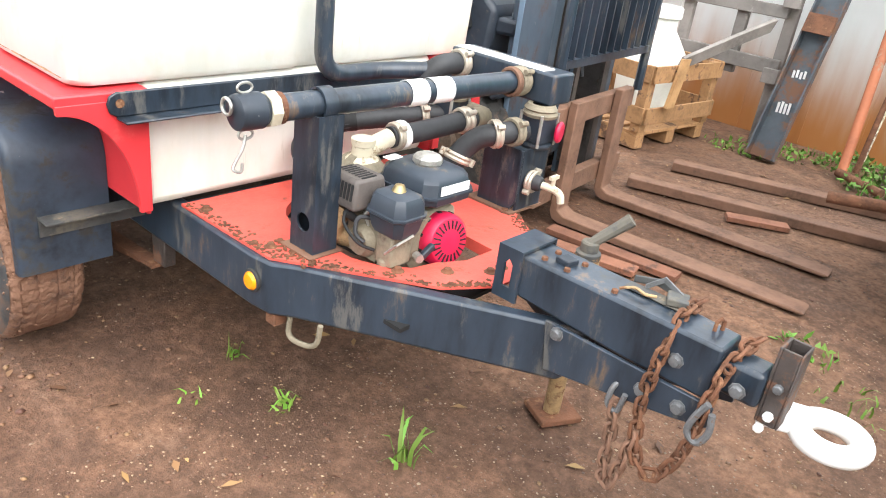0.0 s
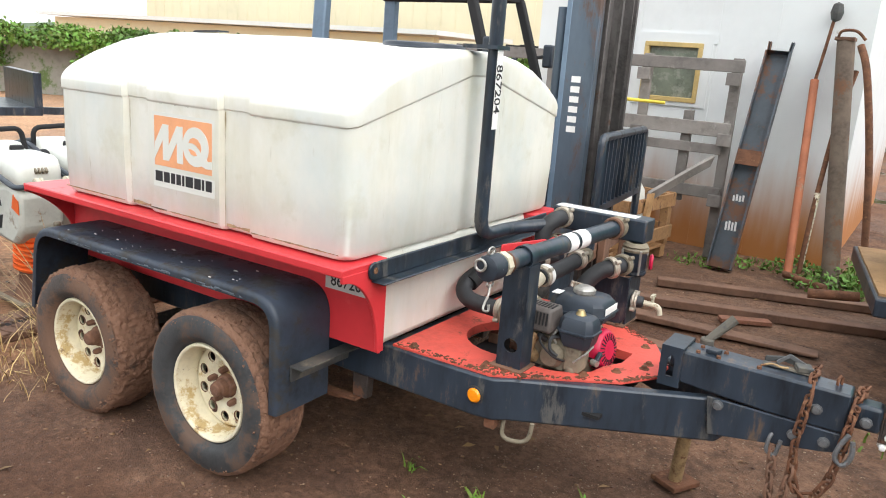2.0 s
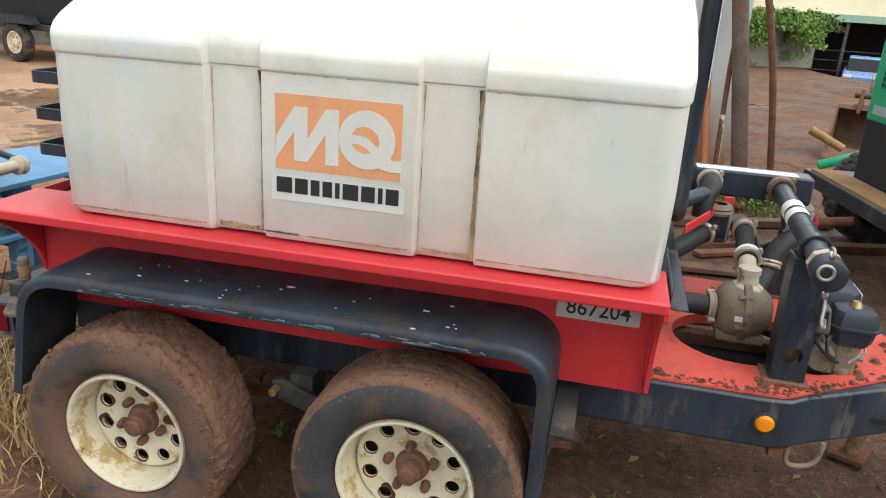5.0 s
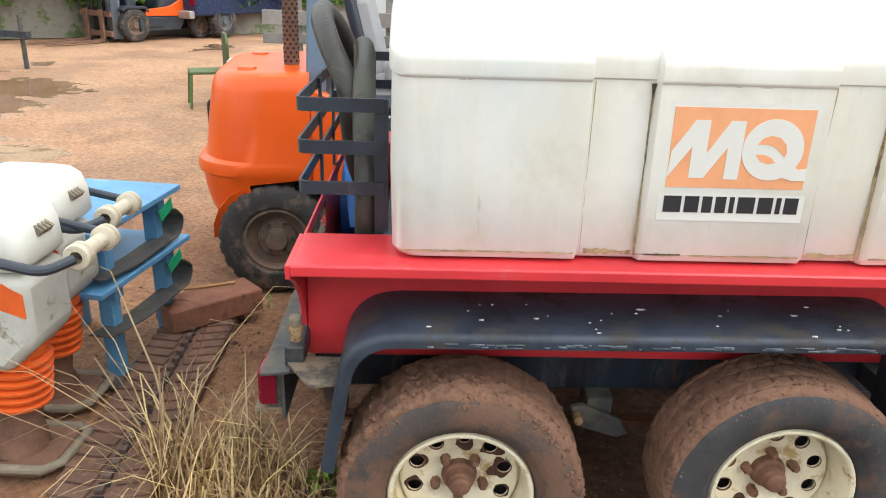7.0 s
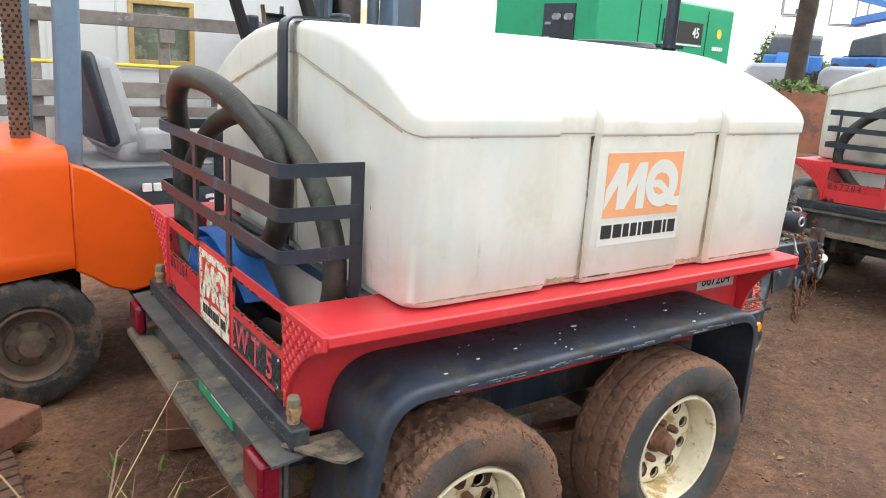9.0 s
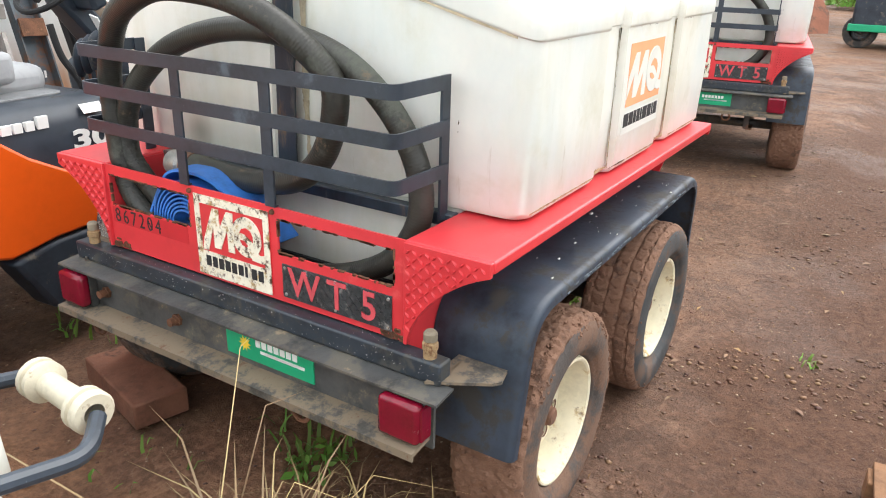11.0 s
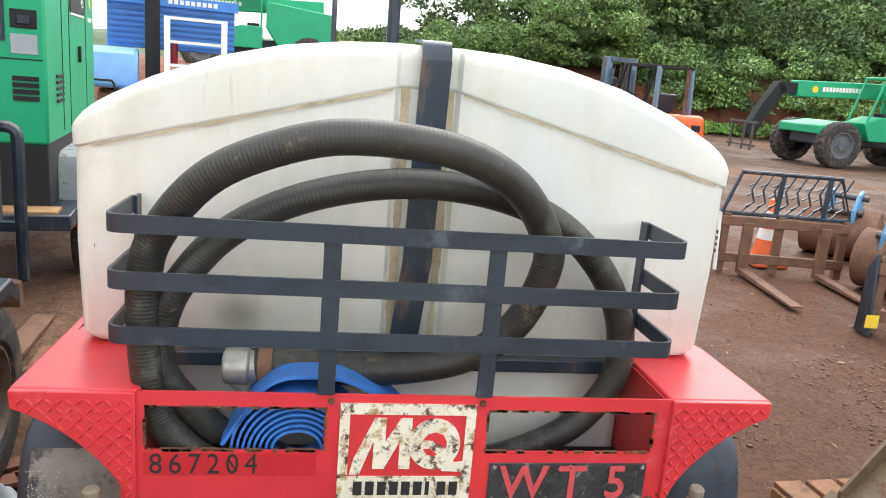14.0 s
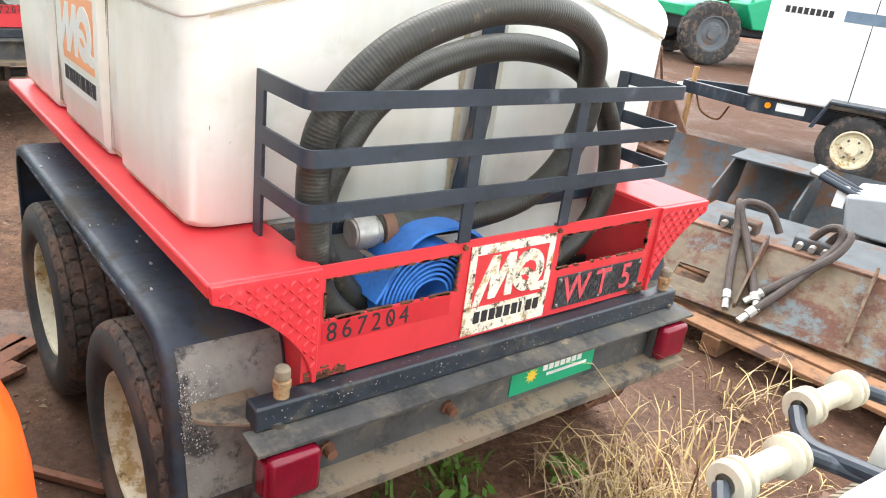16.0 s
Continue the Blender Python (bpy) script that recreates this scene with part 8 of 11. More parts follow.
# ---- west side: rammers, blue tables, timber, track ----
def rammer(m):
    """Vibratory rammer: shoe, bellows, covered engine, tank, loop handle with a front roller; the roller points to +x."""
    r = thing("rammer", "pale grey vibratory rammer with white tank and orange bellows", "rammer", "rammers", m)
    b = B()
    b.loft([[(x * k, y * k2, z) for x, y in ((-0.17, -0.13), (0.12, -0.13), (0.17, -0.09), (0.17, 0.09), (0.12, 0.13), (-0.17, 0.13))] for z, k, k2 in ((0.0, 0.97, 0.95), (0.03, 1.0, 1.0), (0.045, 0.98, 0.98))])
    sh = part("shoe", b, m_rustbrown, r, "muddy steel shoe", 0.006)
    b = B().tube([(-0.17, -0.13, 0.035), (0.15, -0.13, 0.04), (0.2, -0.09, 0.05), (0.2, 0.09, 0.05), (0.15, 0.13, 0.04), (-0.17, 0.13, 0.035)], 0.017, 10)
    part("shoe_rim", b, m_cast, sh)
    tilt = Matrix.Translation((0, 0, 0.05)) @ Matrix.Rotation(radians(8), 4, "Y")
    part("ram_leg", B().lathe([(0.0, 0.0), (0.1, 0.0), (0.09, 0.05), (0.075, 0.08), (0.075, 0.2)], (0, 0, 0), (0, 0, 1), 20).move(tilt), m_rustbrown, r)
    prof = [(0.08, 0.17)]
    for i in range(6):
        prof += [(0.085, 0.18 + i * 0.032), (0.108, 0.19 + i * 0.032), (0.11, 0.2 + i * 0.032), (0.085, 0.208 + i * 0.032)]
    prof += [(0.1, 0.385), (0.1, 0.41), (0.0, 0.41)]
    part("bellows", B().lathe(prof, (0, 0, 0), (0, 0, 1), 28).move(tilt), m_bellow, r, "orange rubber bellows")
    b = B().prism([(-0.2, 0.42), (0.1, 0.4), (0.2, 0.5), (0.2, 0.72), (0.05, 0.76), (-0.22, 0.72)], "y", -0.13, 0.13)
    cv = part("engine_cover", b.move(Matrix.Translation((0, 0, 0.0))), m_ramgrey, r, "pale grey muddy engine cover", 0.03)
    for s in (-1, 1):
        part("cooling_slot", B().prism([(-0.15, 0.6), (-0.03, 0.62), (-0.06, 0.7), (-0.15, 0.68)], "y", s * 0.1315, s * 0.127), m_dark, cv)
        part("cooling_slot", B().prism([(-0.1, 0.47), (-0.05, 0.48), (-0.02, 0.57), (-0.06, 0.56)], "y", s * 0.1315, s * 0.127), m_dark, cv)
    part("sticker", B().prism([(0.1, 0.63), (0.19, 0.6), (0.19, 0.68), (0.13, 0.715)], "y", -0.1315, -0.128), m_bellow, cv)
    b = B()
    b.loft([rounded_ring(-0.13, 0.19, 0.125, 0.04, 0.75), rounded_ring(-0.14, 0.21, 0.133, 0.045, 0.77), rounded_ring(-0.14, 0.205, 0.132, 0.045, 0.86), rounded_ring(-0.135, 0.19, 0.128, 0.045, 0.905), rounded_ring(-0.12, 0.165, 0.115, 0.045, 0.928), rounded_ring(-0.09, 0.12, 0.09, 0.04, 0.938)])
    tk = part("fuel_tank", b, m_ramtank, r, "white moulded fuel tank", sharp=60)
    part("fuel_cap", B().lathe([(0.0, 0.03), (0.035, 0.03), (0.04, 0.02), (0.04, 0.0)], (-0.13, 0.02, 0.93), (0, 0, 1), 16), m_dark, tk)
    for i in range(4):
        part("tank_bar", B().box((0.2 - i * 0.0, -0.03 + i * 0.02, 0.86), (0.05, 0.012, 0.02), Matrix.Rotation(radians(35), 3, "Y")), m_cast, tk)
    b = B().lathe([(0.0, -0.03), (0.07, -0.03), (0.085, -0.01), (0.085, 0.02), (0.06, 0.03), (0.0, 0.03)], (-0.14, -0.15, 0.83), (0, 1, 0), 22)
    mt = part("shock_mount", b, m_dark, r, "black rubber shock mount")
    part("shock_mount_far", B().lathe([(0.0, -0.03), (0.07, -0.03), (0.085, -0.01), (0.085, 0.02), (0.06, 0.03), (0.0, 0.03)], (-0.14, 0.15, 0.83), (0, 1, 0), 22), m_dark, r)
    for s in (-1, 1):
        part("mount_bolt", B().cyl((-0.14, s * 0.19, 0.83), (-0.14, s * 0.16, 0.83), 0.018, n=8), m_zinc, mt)
    hd = rounded([(0.36, -0.115, 0.8), (0.3, -0.185, 0.78), (-0.1, -0.185, 0.86), (-0.3, -0.185, 0.93), (-0.4, -0.185, 0.94), (-0.4, 0.185, 0.94), (-0.3, 0.185, 0.93), (-0.1, 0.185, 0.86), (0.3, 0.185, 0.78), (0.36, 0.115, 0.8)], 0.06, 5)
    gd = part("guide_handle", B().tube(hd, 0.016, 10), m_rack, r, "black worn guide handle")
    b = B().tube(rounded([(-0.26, -0.15, 0.9), (-0.25, -0.15, 1.04), (-0.25, 0.1, 1.05), (-0.24, 0.12, 0.9)], 0.05, 5), 0.016, 10)
    part("lift_handle", b, m_dark, gd)
    b = B().lathe([(0.02, -0.105), (0.038, -0.105), (0.042, -0.1), (0.042, -0.088), (0.034, -0.085), (0.034, -0.08), (0.042, -0.077), (0.042, -0.066), (0.026, -0.058), (0.025, 0.058), (0.042, 0.066), (0.042, 0.077), (0.034, 0.08), (0.034, 0.085), (0.042, 0.088), (0.042, 0.1), (0.038, 0.105), (0.02, 0.105)], (0.36, 0, 0.8), (0, 1, 0), 22)
    part("loading_roller", b, m_cream, r, "cream plastic loading roller")
    b = B()
    b.loft([rounded_ring(-0.42, -0.2, 0.12, 0.05, 0.8), rounded_ring(-0.43, -0.19, 0.13, 0.06, 0.9), rounded_ring(-0.4, -0.22, 0.1, 0.05, 0.96)])
    part("air_box", b, m_ramtank, r, "white rear air box", sharp=60)
    return r


ra = rammer(pose(-4.83, 1.27, 0.0, 0, 0, -4))
copy_thing(ra, pose(-4.89, 1.64, 0.0, 0, 0, -4))


def blue_stand(m, low=0.0):
    """Low steel work stand: plate top on legs with curled strap feet."""
    t = thing("steel_stand", "light blue painted steel stand, scuffed", "stand", "stacked stands", m)
    part("top_plate", B().span((-0.3, -0.36, 0.2), (0.3, 0.36, 0.225)), m_bluepaint, t, "", 0.004)
    for y in (-0.2, 0.22):
        part("bearer", B().span((-0.25, y - 0.03, 0.14), (0.27, y + 0.03, 0.2)), m_bluepaint, t, "", 0.004)
    for x in (-0.22, 0.22):
        for y in (-0.2, 0.22):
            part("leg", B().span((x - 0.03, y - 0.03, -low), (x + 0.03, y + 0.03, 0.14)), m_bluepaint, t, "", 0.003)
    b = B().bar(rounded([(0.25, -0.33, 0.03), (0.27, -0.1, 0.012), (0.27, 0.28, 0.012), (0.27, 0.33, 0.08), (0.27, 0.25, 0.14)], 0.05, 5), 0.1, 0.006, (1, 0, 0))
    part("strap_foot", b, m_bumper, t, "worn grey strap")
    if low > 0:
        b = B().bar(rounded([(0.25, -0.33, 0.03 - low), (0.27, -0.1, 0.012 - low), (0.27, 0.28, 0.012 - low), (0.27, 0.33, 0.1 - low), (0.27, 0.25, 0.16 - low)], 0.06, 5), 0.1, 0.006, (1, 0, 0))
        part("strap_foot", b, m_bumper, t, "worn grey strap")
    part("striped_tag", B().box((0.3, 0.2, 0.15), (0.004, 0.12, 0.05), Matrix.Rotation(0.3, 3, "X")), m_green, t)
    return t


blue_stand(pose(-4.88, 2.05, 0.225, 0, 0, -10), 0.23)
blue_stand(pose(-4.9, 2.06, 0.46, 0, 0, -8))
solo("timber_block", B().box((0, 0, 0.055), (0.46, 0.2, 0.11)), m_brownwood, "red-brown heavy timber block on the ground", "timber block", "timber blocks", bevel=0.008, m=pose(-4.45, 2.33, 0.045, 0, 0, 40))
solo("timber_block", B().box((0, 0, 0.06), (0.2, 0.46, 0.1)), m_brownwood, "red-brown heavy timber block on the ground", "timber block", "timber blocks", bevel=0.008, m=pose(-3.66, 2.26, 0.0, 0, 0, -14))
solo("stick", B().tube([(-4.58, 2.36, 0.163), (-4.36, 2.46, 0.163)], 0.008, 6), m_newwood, "thin pale stick on the timber block", "stick")
# rubber crawler track lying flat
tk = thing("crawler_track", "muddy rubber crawler track lying flat on the dirt", "track")
m_track = mat("muddy_track_rubber", (0.14, 0.08, 0.055), 0.9, var=0.25, scale=8, over=(0.2, 0.11, 0.07), amount=0.4, oscale=6, bump=0.4)
m_steelchain = mat("chain_steel", (0.12, 0.085, 0.07), 0.6, 0.3, var=0.3, scale=20, over=MUD, amount=0.4, oscale=14)
a, c = Vector((-4.5, 2.5, 0)), Vector((-4.44, 0.35, 0))
d = (c - a).normalized()
n_ = Vector((-d.y, d.x, 0))
mm = Matrix((d, n_, Vector((0, 0, 1)))).transposed()
belt = part("belt", B().box((a + c) / 2 + Vector((0, 0, 0.015)), ((c - a).length, 0.33, 0.04), mm), m_track, tk, "", 0.006)
for i in range(30):
    o = a.lerp(c, (i + 0.5) / 30)
    for s in (-1, 1):
        sl = mm @ Matrix.Rotation(s * 0.22, 3, "Z")
        part("lug", B().box(o + n_ * 0.098 * s + Vector((0, 0, 0.039)), (0.056, 0.128, 0.012), sl), m_track, belt, "", 0.004)
    part("guide_tooth", B().box(o + Vector((0, 0, 0.044)), (0.03, 0.03, 0.024), mm), m_steelchain, belt, "rusty steel guide tooth", 0.004)
    part("link_hole", B().box(o + d * 0.036 + Vector((0, 0, 0.0358)), (0.026, 0.04, 0.003), mm), m_dark, belt)
# black machine at the lane's edge
bm_ = thing("black_machine", "black upright machine with a tube frame and red button", "machine", m=pose(-5.45, 1.0, 0, 0, 0, 0))
part("body", B().span((-0.25, -0.3, 0.05), (0.2, 0.3, 0.62)), m_dark, bm_, "", 0.04)
part("frame", B().tube(rounded([(0.24, -0.3, 0.0), (0.26, -0.3, 0.5), (0.24, -0.28, 0.66), (0.0, -0.28, 0.7)], 0.08, 5), 0.016, 10), m_dark, bm_)
part("red_button", B().cyl((0.2, -0.1, 0.3), (0.215, -0.1, 0.3), 0.03, n=14), m_redlens, bm_)
part("wrapped_bag", B().lathe([(0.0, 0.0), (0.05, 0.02), (0.06, 0.06), (0.03, 0.1), (0.0, 0.12)], (0.25, -0.3, 0.62), (0, 0, 1), 9), m_plastic, bm_)

# ---- generator set on a flat trailer ----
m_fendgrey = mat("pale_grey_fender", (0.26, 0.28, 0.29), 0.5, var=0.15, scale=5, over=(0.12, 0.1, 0.09), amount=0.35, oscale=5, over2=(0.5, 0.5, 0.5), amount2=0.1, o2scale=30)
g = thing("generator_trailer", "green generator set on a black flat trailer", "generator")
GX0, GX1, GY0, GY1 = 0.21, 2.35, 3.65, 4.7
GTURN = pose(-0.23, 3.48, 0, 0, 0, 9.4) @ pose(-0.2, -3.64, 0)
g.matrix_world = GTURN
part("trailer_bed", B().span((-0.02, 3.5, 0.5), (3.2, 4.95, 0.6)), m_black, g, "black steel trailer bed", 0.01)
part("plywood_deck", B().span((0.0, 3.58, 0.6), (GX0 - 0.01, 4.87, 0.615)), m_newwood, g, "tan plywood deck")
part("base_skid", B().span((GX0, GY0, 0.6), (GX1, GY1, 1.0)), m_dark, g, "black base skid", 0.01)
body = part("enclosure", B().span((GX0 - 0.01, GY0 - 0.01, 1.0), (GX1 + 0.01, GY1 + 0.01, 2.2)), m_green, g, "green sheet-metal enclosure", 0.02)
cp_ = part("control_panel", B().span((GX0 - 0.02, 3.86, 1.62), (GX0 - 0.005, 4.17, 2.08)), m_charcoal, body, "dark control panel with gauges")
for i in range(4):
    part("gauge", B().lathe([(0.0, 0.004), (0.02, 0.004), (0.024, 0.01), (0.028, 0.0)], (GX0 - 0.02, 3.9 + i * 0.035 + (0.05 if i > 1 else 0), 1.98), (-1, 0, 0), 14), m_plastic, cp_)
for i in range(3):
    part("switch", B().span((GX0 - 0.03, 3.9 + i * 0.05, 1.78), (GX0 - 0.02, 3.925 + i * 0.05, 1.82)), m_dark, cp_)
    part("panel_label", B().span((GX0 - 0.022, 4.09, 1.7 + i * 0.11), (GX0 - 0.019, 4.15, 1.72 + i * 0.11)), m_plastic, cp_)
part("panel_label", B().span((GX0 - 0.022, 3.88, 1.66), (GX0 - 0.019, 4.04, 1.72)), m_plastic, cp_)
part("sign_plate", B().span((GX0 - 0.016, 3.955, 1.542), (GX0 - 0.009, 4.16, 1.604)), m_white, body)
lettering("sign_words", "TIER 4F", 0.052, Matrix.Translation((GX0 - 0.018, 4.058, 1.573)) @ ROT, m_ink, body, 0.001, 0.001)
part("data_plate", B().span((GX0 - 0.016, 3.685, 1.55), (GX0 - 0.009, 3.83, 1.665)), m_plastic, body)
part("latch_recess", B().span((GX0 - 0.018, 3.685, 1.7), (GX0 - 0.006, 3.83, 1.81)), m_dark, body, "", 0.004)
part("latch", B().span((GX0 - 0.03, 3.72, 1.725), (GX0 - 0.018, 3.79, 1.775)), m_charcoal, body, "", 0.004)
part("panel_edge", B().span((GX0 - 0.014, 3.66, 1.515), (GX0 - 0.009, 4.69, 1.522)), m_dark, body)
for i in range(4):
    part("louvre", B().span((GX0 - 0.02, 3.685, 1.27 + i * 0.04), (GX0 - 0.008, 3.83, 1.298 + i * 0.04)), m_dark, body)
for i in range(8):
    part("louvre", B().span((GX0 - 0.02, 4.41, 1.23 + i * 0.036), (GX0 - 0.008, 4.58, 1.256 + i * 0.036)), m_dark, body)
for i in range(5):
    part("grille_bar", B().span((GX0 - 0.024, 4.42 + i * 0.037, 1.22), (GX0 - 0.019, 4.426 + i * 0.037, 1.52)), m_green, body)
part("number_plate_bar", B().span((GX0 - 0.014, 4.4, 1.05), (GX0 - 0.009, 4.62, 1.11)), m_plastic, body)
for x in (0.75, 1.05, 1.86):
    part("door_seam", B().span((x, GY0 - 0.014, 1.05), (x + 0.008, GY0 - 0.008, 2.15)), m_dark, body)
band = part("number_band", B().span((1.12, GY0 - 0.018, 1.86), (1.78, GY0 - 0.008, 2.04)), m_ink, body)
part("band_stripe", B().span((1.12, GY0 - 0.019, 1.838), (1.78, GY0 - 0.009, 1.852)), m_white, body)
lettering("number", "45", 0.12, Matrix.Translation((1.66, GY0 - 0.02, 1.95)) @ Matrix.Rotation(radians(90), 4, "X"), m_white, band, 0.001, 0.002)
b = B().lathe([(0.0, 0.0), (0.045, 0.0), (0.045, 0.003)], (2.1, GY0 - 0.015, 1.97), (0, 1, 0), 10)
part("sun_emblem", b, m_yellow, body)
for i in range(5):
    part("emblem_bar", B().span((2.0 + i * 0.042, GY0 - 0.016, 1.82), (2.03 + i * 0.042, GY0 - 0.009, 1.855)), m_white, body)
for i in range(5):
    part("louvre", B().span((0.5, GY0 - 0.02, 1.25 + i * 0.04), (0.75, GY0 - 0.008, 1.268 + i * 0.04)), m_dark, body)
part("door_handle", B().span((1.46, GY0 - 0.03, 1.5), (1.5, GY0 - 0.01, 1.62)), m_dark, body)
part("lifting_eye", B().tube([(1.1 + 0.04 * math.cos(a_), 4.3, 2.22 + 0.04 * math.sin(a_)) for a_ in (2 * math.pi * i / 12 for i in range(12))], 0.012, 8, True), m_dark, body)
skew = GTURN.inverted() @ Matrix.Translation((0.16, 3.2, 0)) @ Matrix.Rotation(radians(12), 4, "Z") @ Matrix.Translation((-0.16, -3.2, 0))
b = B().prism([(0.16, 0.5), (0.16, 0.82), (0.2, 0.89), (0.28, 0.92), (0.9, 0.92), (0.98, 0.89), (1.02, 0.82), (1.02, 0.5), (0.99, 0.5), (0.99, 0.81), (0.95, 0.87), (0.89, 0.89), (0.29, 0.89), (0.22, 0.86), (0.19, 0.81), (0.19, 0.5)], "y", 3.2, 3.56)
part("fender", b.move(skew), m_fendgrey, g, "grey steel fender with flat top", 0.006)
lp = part("tail_lamp", B().span((0.135, 3.3, 0.4), (0.165, 3.5, 0.5)).move(skew), m_redlens, g, "red tail lamp", 0.006)
part("lamp_bracket", B().span((0.167, 3.28, 0.38), (0.185, 3.54, 0.56)).move(skew), m_dark, lp)
part("coupler_rod", B().cyl((-0.02, 4.1, 0.45), (-0.3, 4.1, 0.42), 0.03), m_rust, g)
h = solid_tyre("tyre", 0.37, 0.27, g, (0, 0, 0), m_greysteel, m_flktyre, 30)
h.matrix_basis = skew @ Matrix.Translation((0.58, 3.24, 0.36))
h = solid_tyre("tyre", 0.37, 0.27, g, (0, 0, 0), m_greysteel, m_flktyre, 30)
h.matrix_basis = Matrix.Translation((0.7, 5.4, 0.36)) @ Matrix.Rotation(radians(180), 4, "Z")
part("axle", B().cyl((0.95, 3.6, 0.36), (0.7, 5.2, 0.36), 0.04), m_dark, g)


# ---- attachments and machines along the lane ----
def pallet_fork_frame(m, lattice):
    f = thing("pallet_fork_frame", "rusty pallet fork attachment standing on the dirt", "fork attachment", "fork attachments", m)
    # frame along y, forks towards -x
    for z in (0.1, 0.46):
        part("cross_bar", B().span((0.0, 0.0, z), (0.05, -1.25, z + 0.09)), m_rustbrown, f, "", 0.006)
    for y in (-0.02, -0.55, -1.18):
        part("upright", B().span((0.02, y, 0.0), (0.09, y - 0.07, 0.58)), m_rustbrown, f, "", 0.006)
    top = part("guard_frame", B().tube([(0.05, 0.0, 0.58), (0.05, -0.14, 0.98), (0.05, -1.1, 0.98), (0.05, -1.25, 0.58), (0.05, 0.0, 0.58)], 0.022, 8), m_black if lattice else m_rustbrown, f, "guard frame above the forks")
    if lattice:
        for i in range(9):
            y = -0.16 - i * 0.11
            part("lattice_bar", B().bar([(0.05, y, 0.58), (0.05, y - 0.13, 0.7), (0.05, y - 0.09, 0.82), (0.05, y - 0.17, 0.98)], 0.02, 0.012, (1, 0, 0)), m_black, top)
            for j in range(3):
                q = y - (0.11, 0.1, 0.12)[j]
                part("lattice_bar", B().bar([(0.05, q, 0.68 + j * 0.1), (0.05, q + 0.06, 0.71 + j * 0.1 - 0.06)], 0.02, 0.01, (1, 0, 0)), m_black, top)
        for y in (-0.52, -0.98):
            part("lattice_post", B().bar([(0.05, y, 0.58), (0.05, y - 0.02, 0.98)], 0.04, 0.03, (0, 1, 0)), m_black, top)
        part("label_strip", B().prism([(-0.03, 0.02), (-0.1, 0.02), (-0.02, 0.58), (0.05, 0.58)], "y", 0.02, 0.03).move(pose(0.05, -0.02, 0)), m_label, f, "white strip with dark bars")
        for z in (0.2, 0.26, 0.32, 0.38):
            part("strip_bar", B().box((-0.0 + z * 0.12, 0.012, z), (0.03, 0.004, 0.035)), m_ink, f)
    else:
        for i in range(5):
            y = -0.15 - i * 0.23
            part("guard_bar", B().bar([(0.03, y, 0.58), (0.05, y - 0.02, 0.98)], 0.05, 0.02, (0, 1, 0)), m_rustbrown, top)
        part("side_plate", B().prism([(-0.05, 0.0), (0.12, 0.0), (0.1, 0.5), (0.02, 0.62)], "y", 0.0, 0.03), m_black, f, "", 0.004)
        part("round_sticker", B().lathe([(0.0, 0.0), (0.05, 0.0), (0.05, 0.002)], (-0.055, 0.014, 0.12), (-1, 0, 0), 16).box((-0.056, 0.014, 0.12), (0.002, 0.1, 0.1)), m_yellow, f)
    for y in (-0.25, -1.0):
        part("fork", B().prism([(0.0, 0.5), (-0.04, 0.5), (-0.05, 0.06), (-1.2, 0.035), (-1.2, 0.02), (0.0, 0.01)], "y", y - 0.05, y + 0.05), m_rustbrown, f, "", 0.004)
    return f


pallet_fork_frame(pose(1.35, -2.0, 0, 0, 0, -8), True)
pallet_fork_frame(pose(-0.42, -2.3, 0, 0, 0, -6), False)


def digger_bucket(m, paint, label, hull=m_rustbrown):
    k = thing("digger_bucket", label, "bucket", "digger buckets", m)
    prof = [(0.0, 0.55)] + [(-0.05 + 0.36 * math.cos(radians(a)), 0.3 + 0.3 * math.sin(radians(a))) for a in range(70, -141, -15)] + [(-0.62, 0.03)]
    inner = [(u * 0.94 - 0.01, w_ * 0.94 + 0.02) for u, w_ in prof]
    b = B().prism(prof + inner[::-1], "y", -0.35, 0.35)
    sh = part("shell", b, hull, k, "curved shell", 0.003)
    for s in (-1, 1):
        part("side_plate", B().prism(prof, "y", s * 0.35, s * 0.375), hull, sh, "", 0.004)
        part("ear", B().prism([(-0.05, 0.5), (0.3, 0.42), (0.3, 0.58), (0.18, 0.74), (0.05, 0.78)], "y", s * 0.12, s * 0.16), paint, k, "painted hanger ear", 0.01)
    for x, z in ((0.08, 0.7), (0.22, 0.55)):
        part("pin", B().cyl((x, -0.22, z), (x, 0.22, z), 0.035, n=14), m_steel, k)
    for i in range(5):
        part("tooth", B().prism([(-0.6, 0.02), (-0.6, 0.06), (-0.74, 0.035), (-0.74, 0.025)], "y", -0.34 + i * 0.155, -0.28 + i * 0.155), m_rustbrown, k)
    return k


digger_bucket(pose(2.72, -2.1, 0, 0, 0, -126) @ Matrix.Scale(0.8, 4), m_magenta, "wine-red digger bucket with red hanger ears", m_wine)
digger_bucket(pose(2.3, -4.0, 0, 0, 0, 130), m_bluepaint, "rusty digger bucket with blue hanger ears")
digger_bucket(pose(0.7, -3.5, 0, 0, 0, 120), m_bluepaint, "rusty digger bucket with blue hanger ears")
digger_bucket(pose(0.2, -4.1, 0, 0, 0, -20), m_bellow, "rusty digger bucket with orange hanger ears")

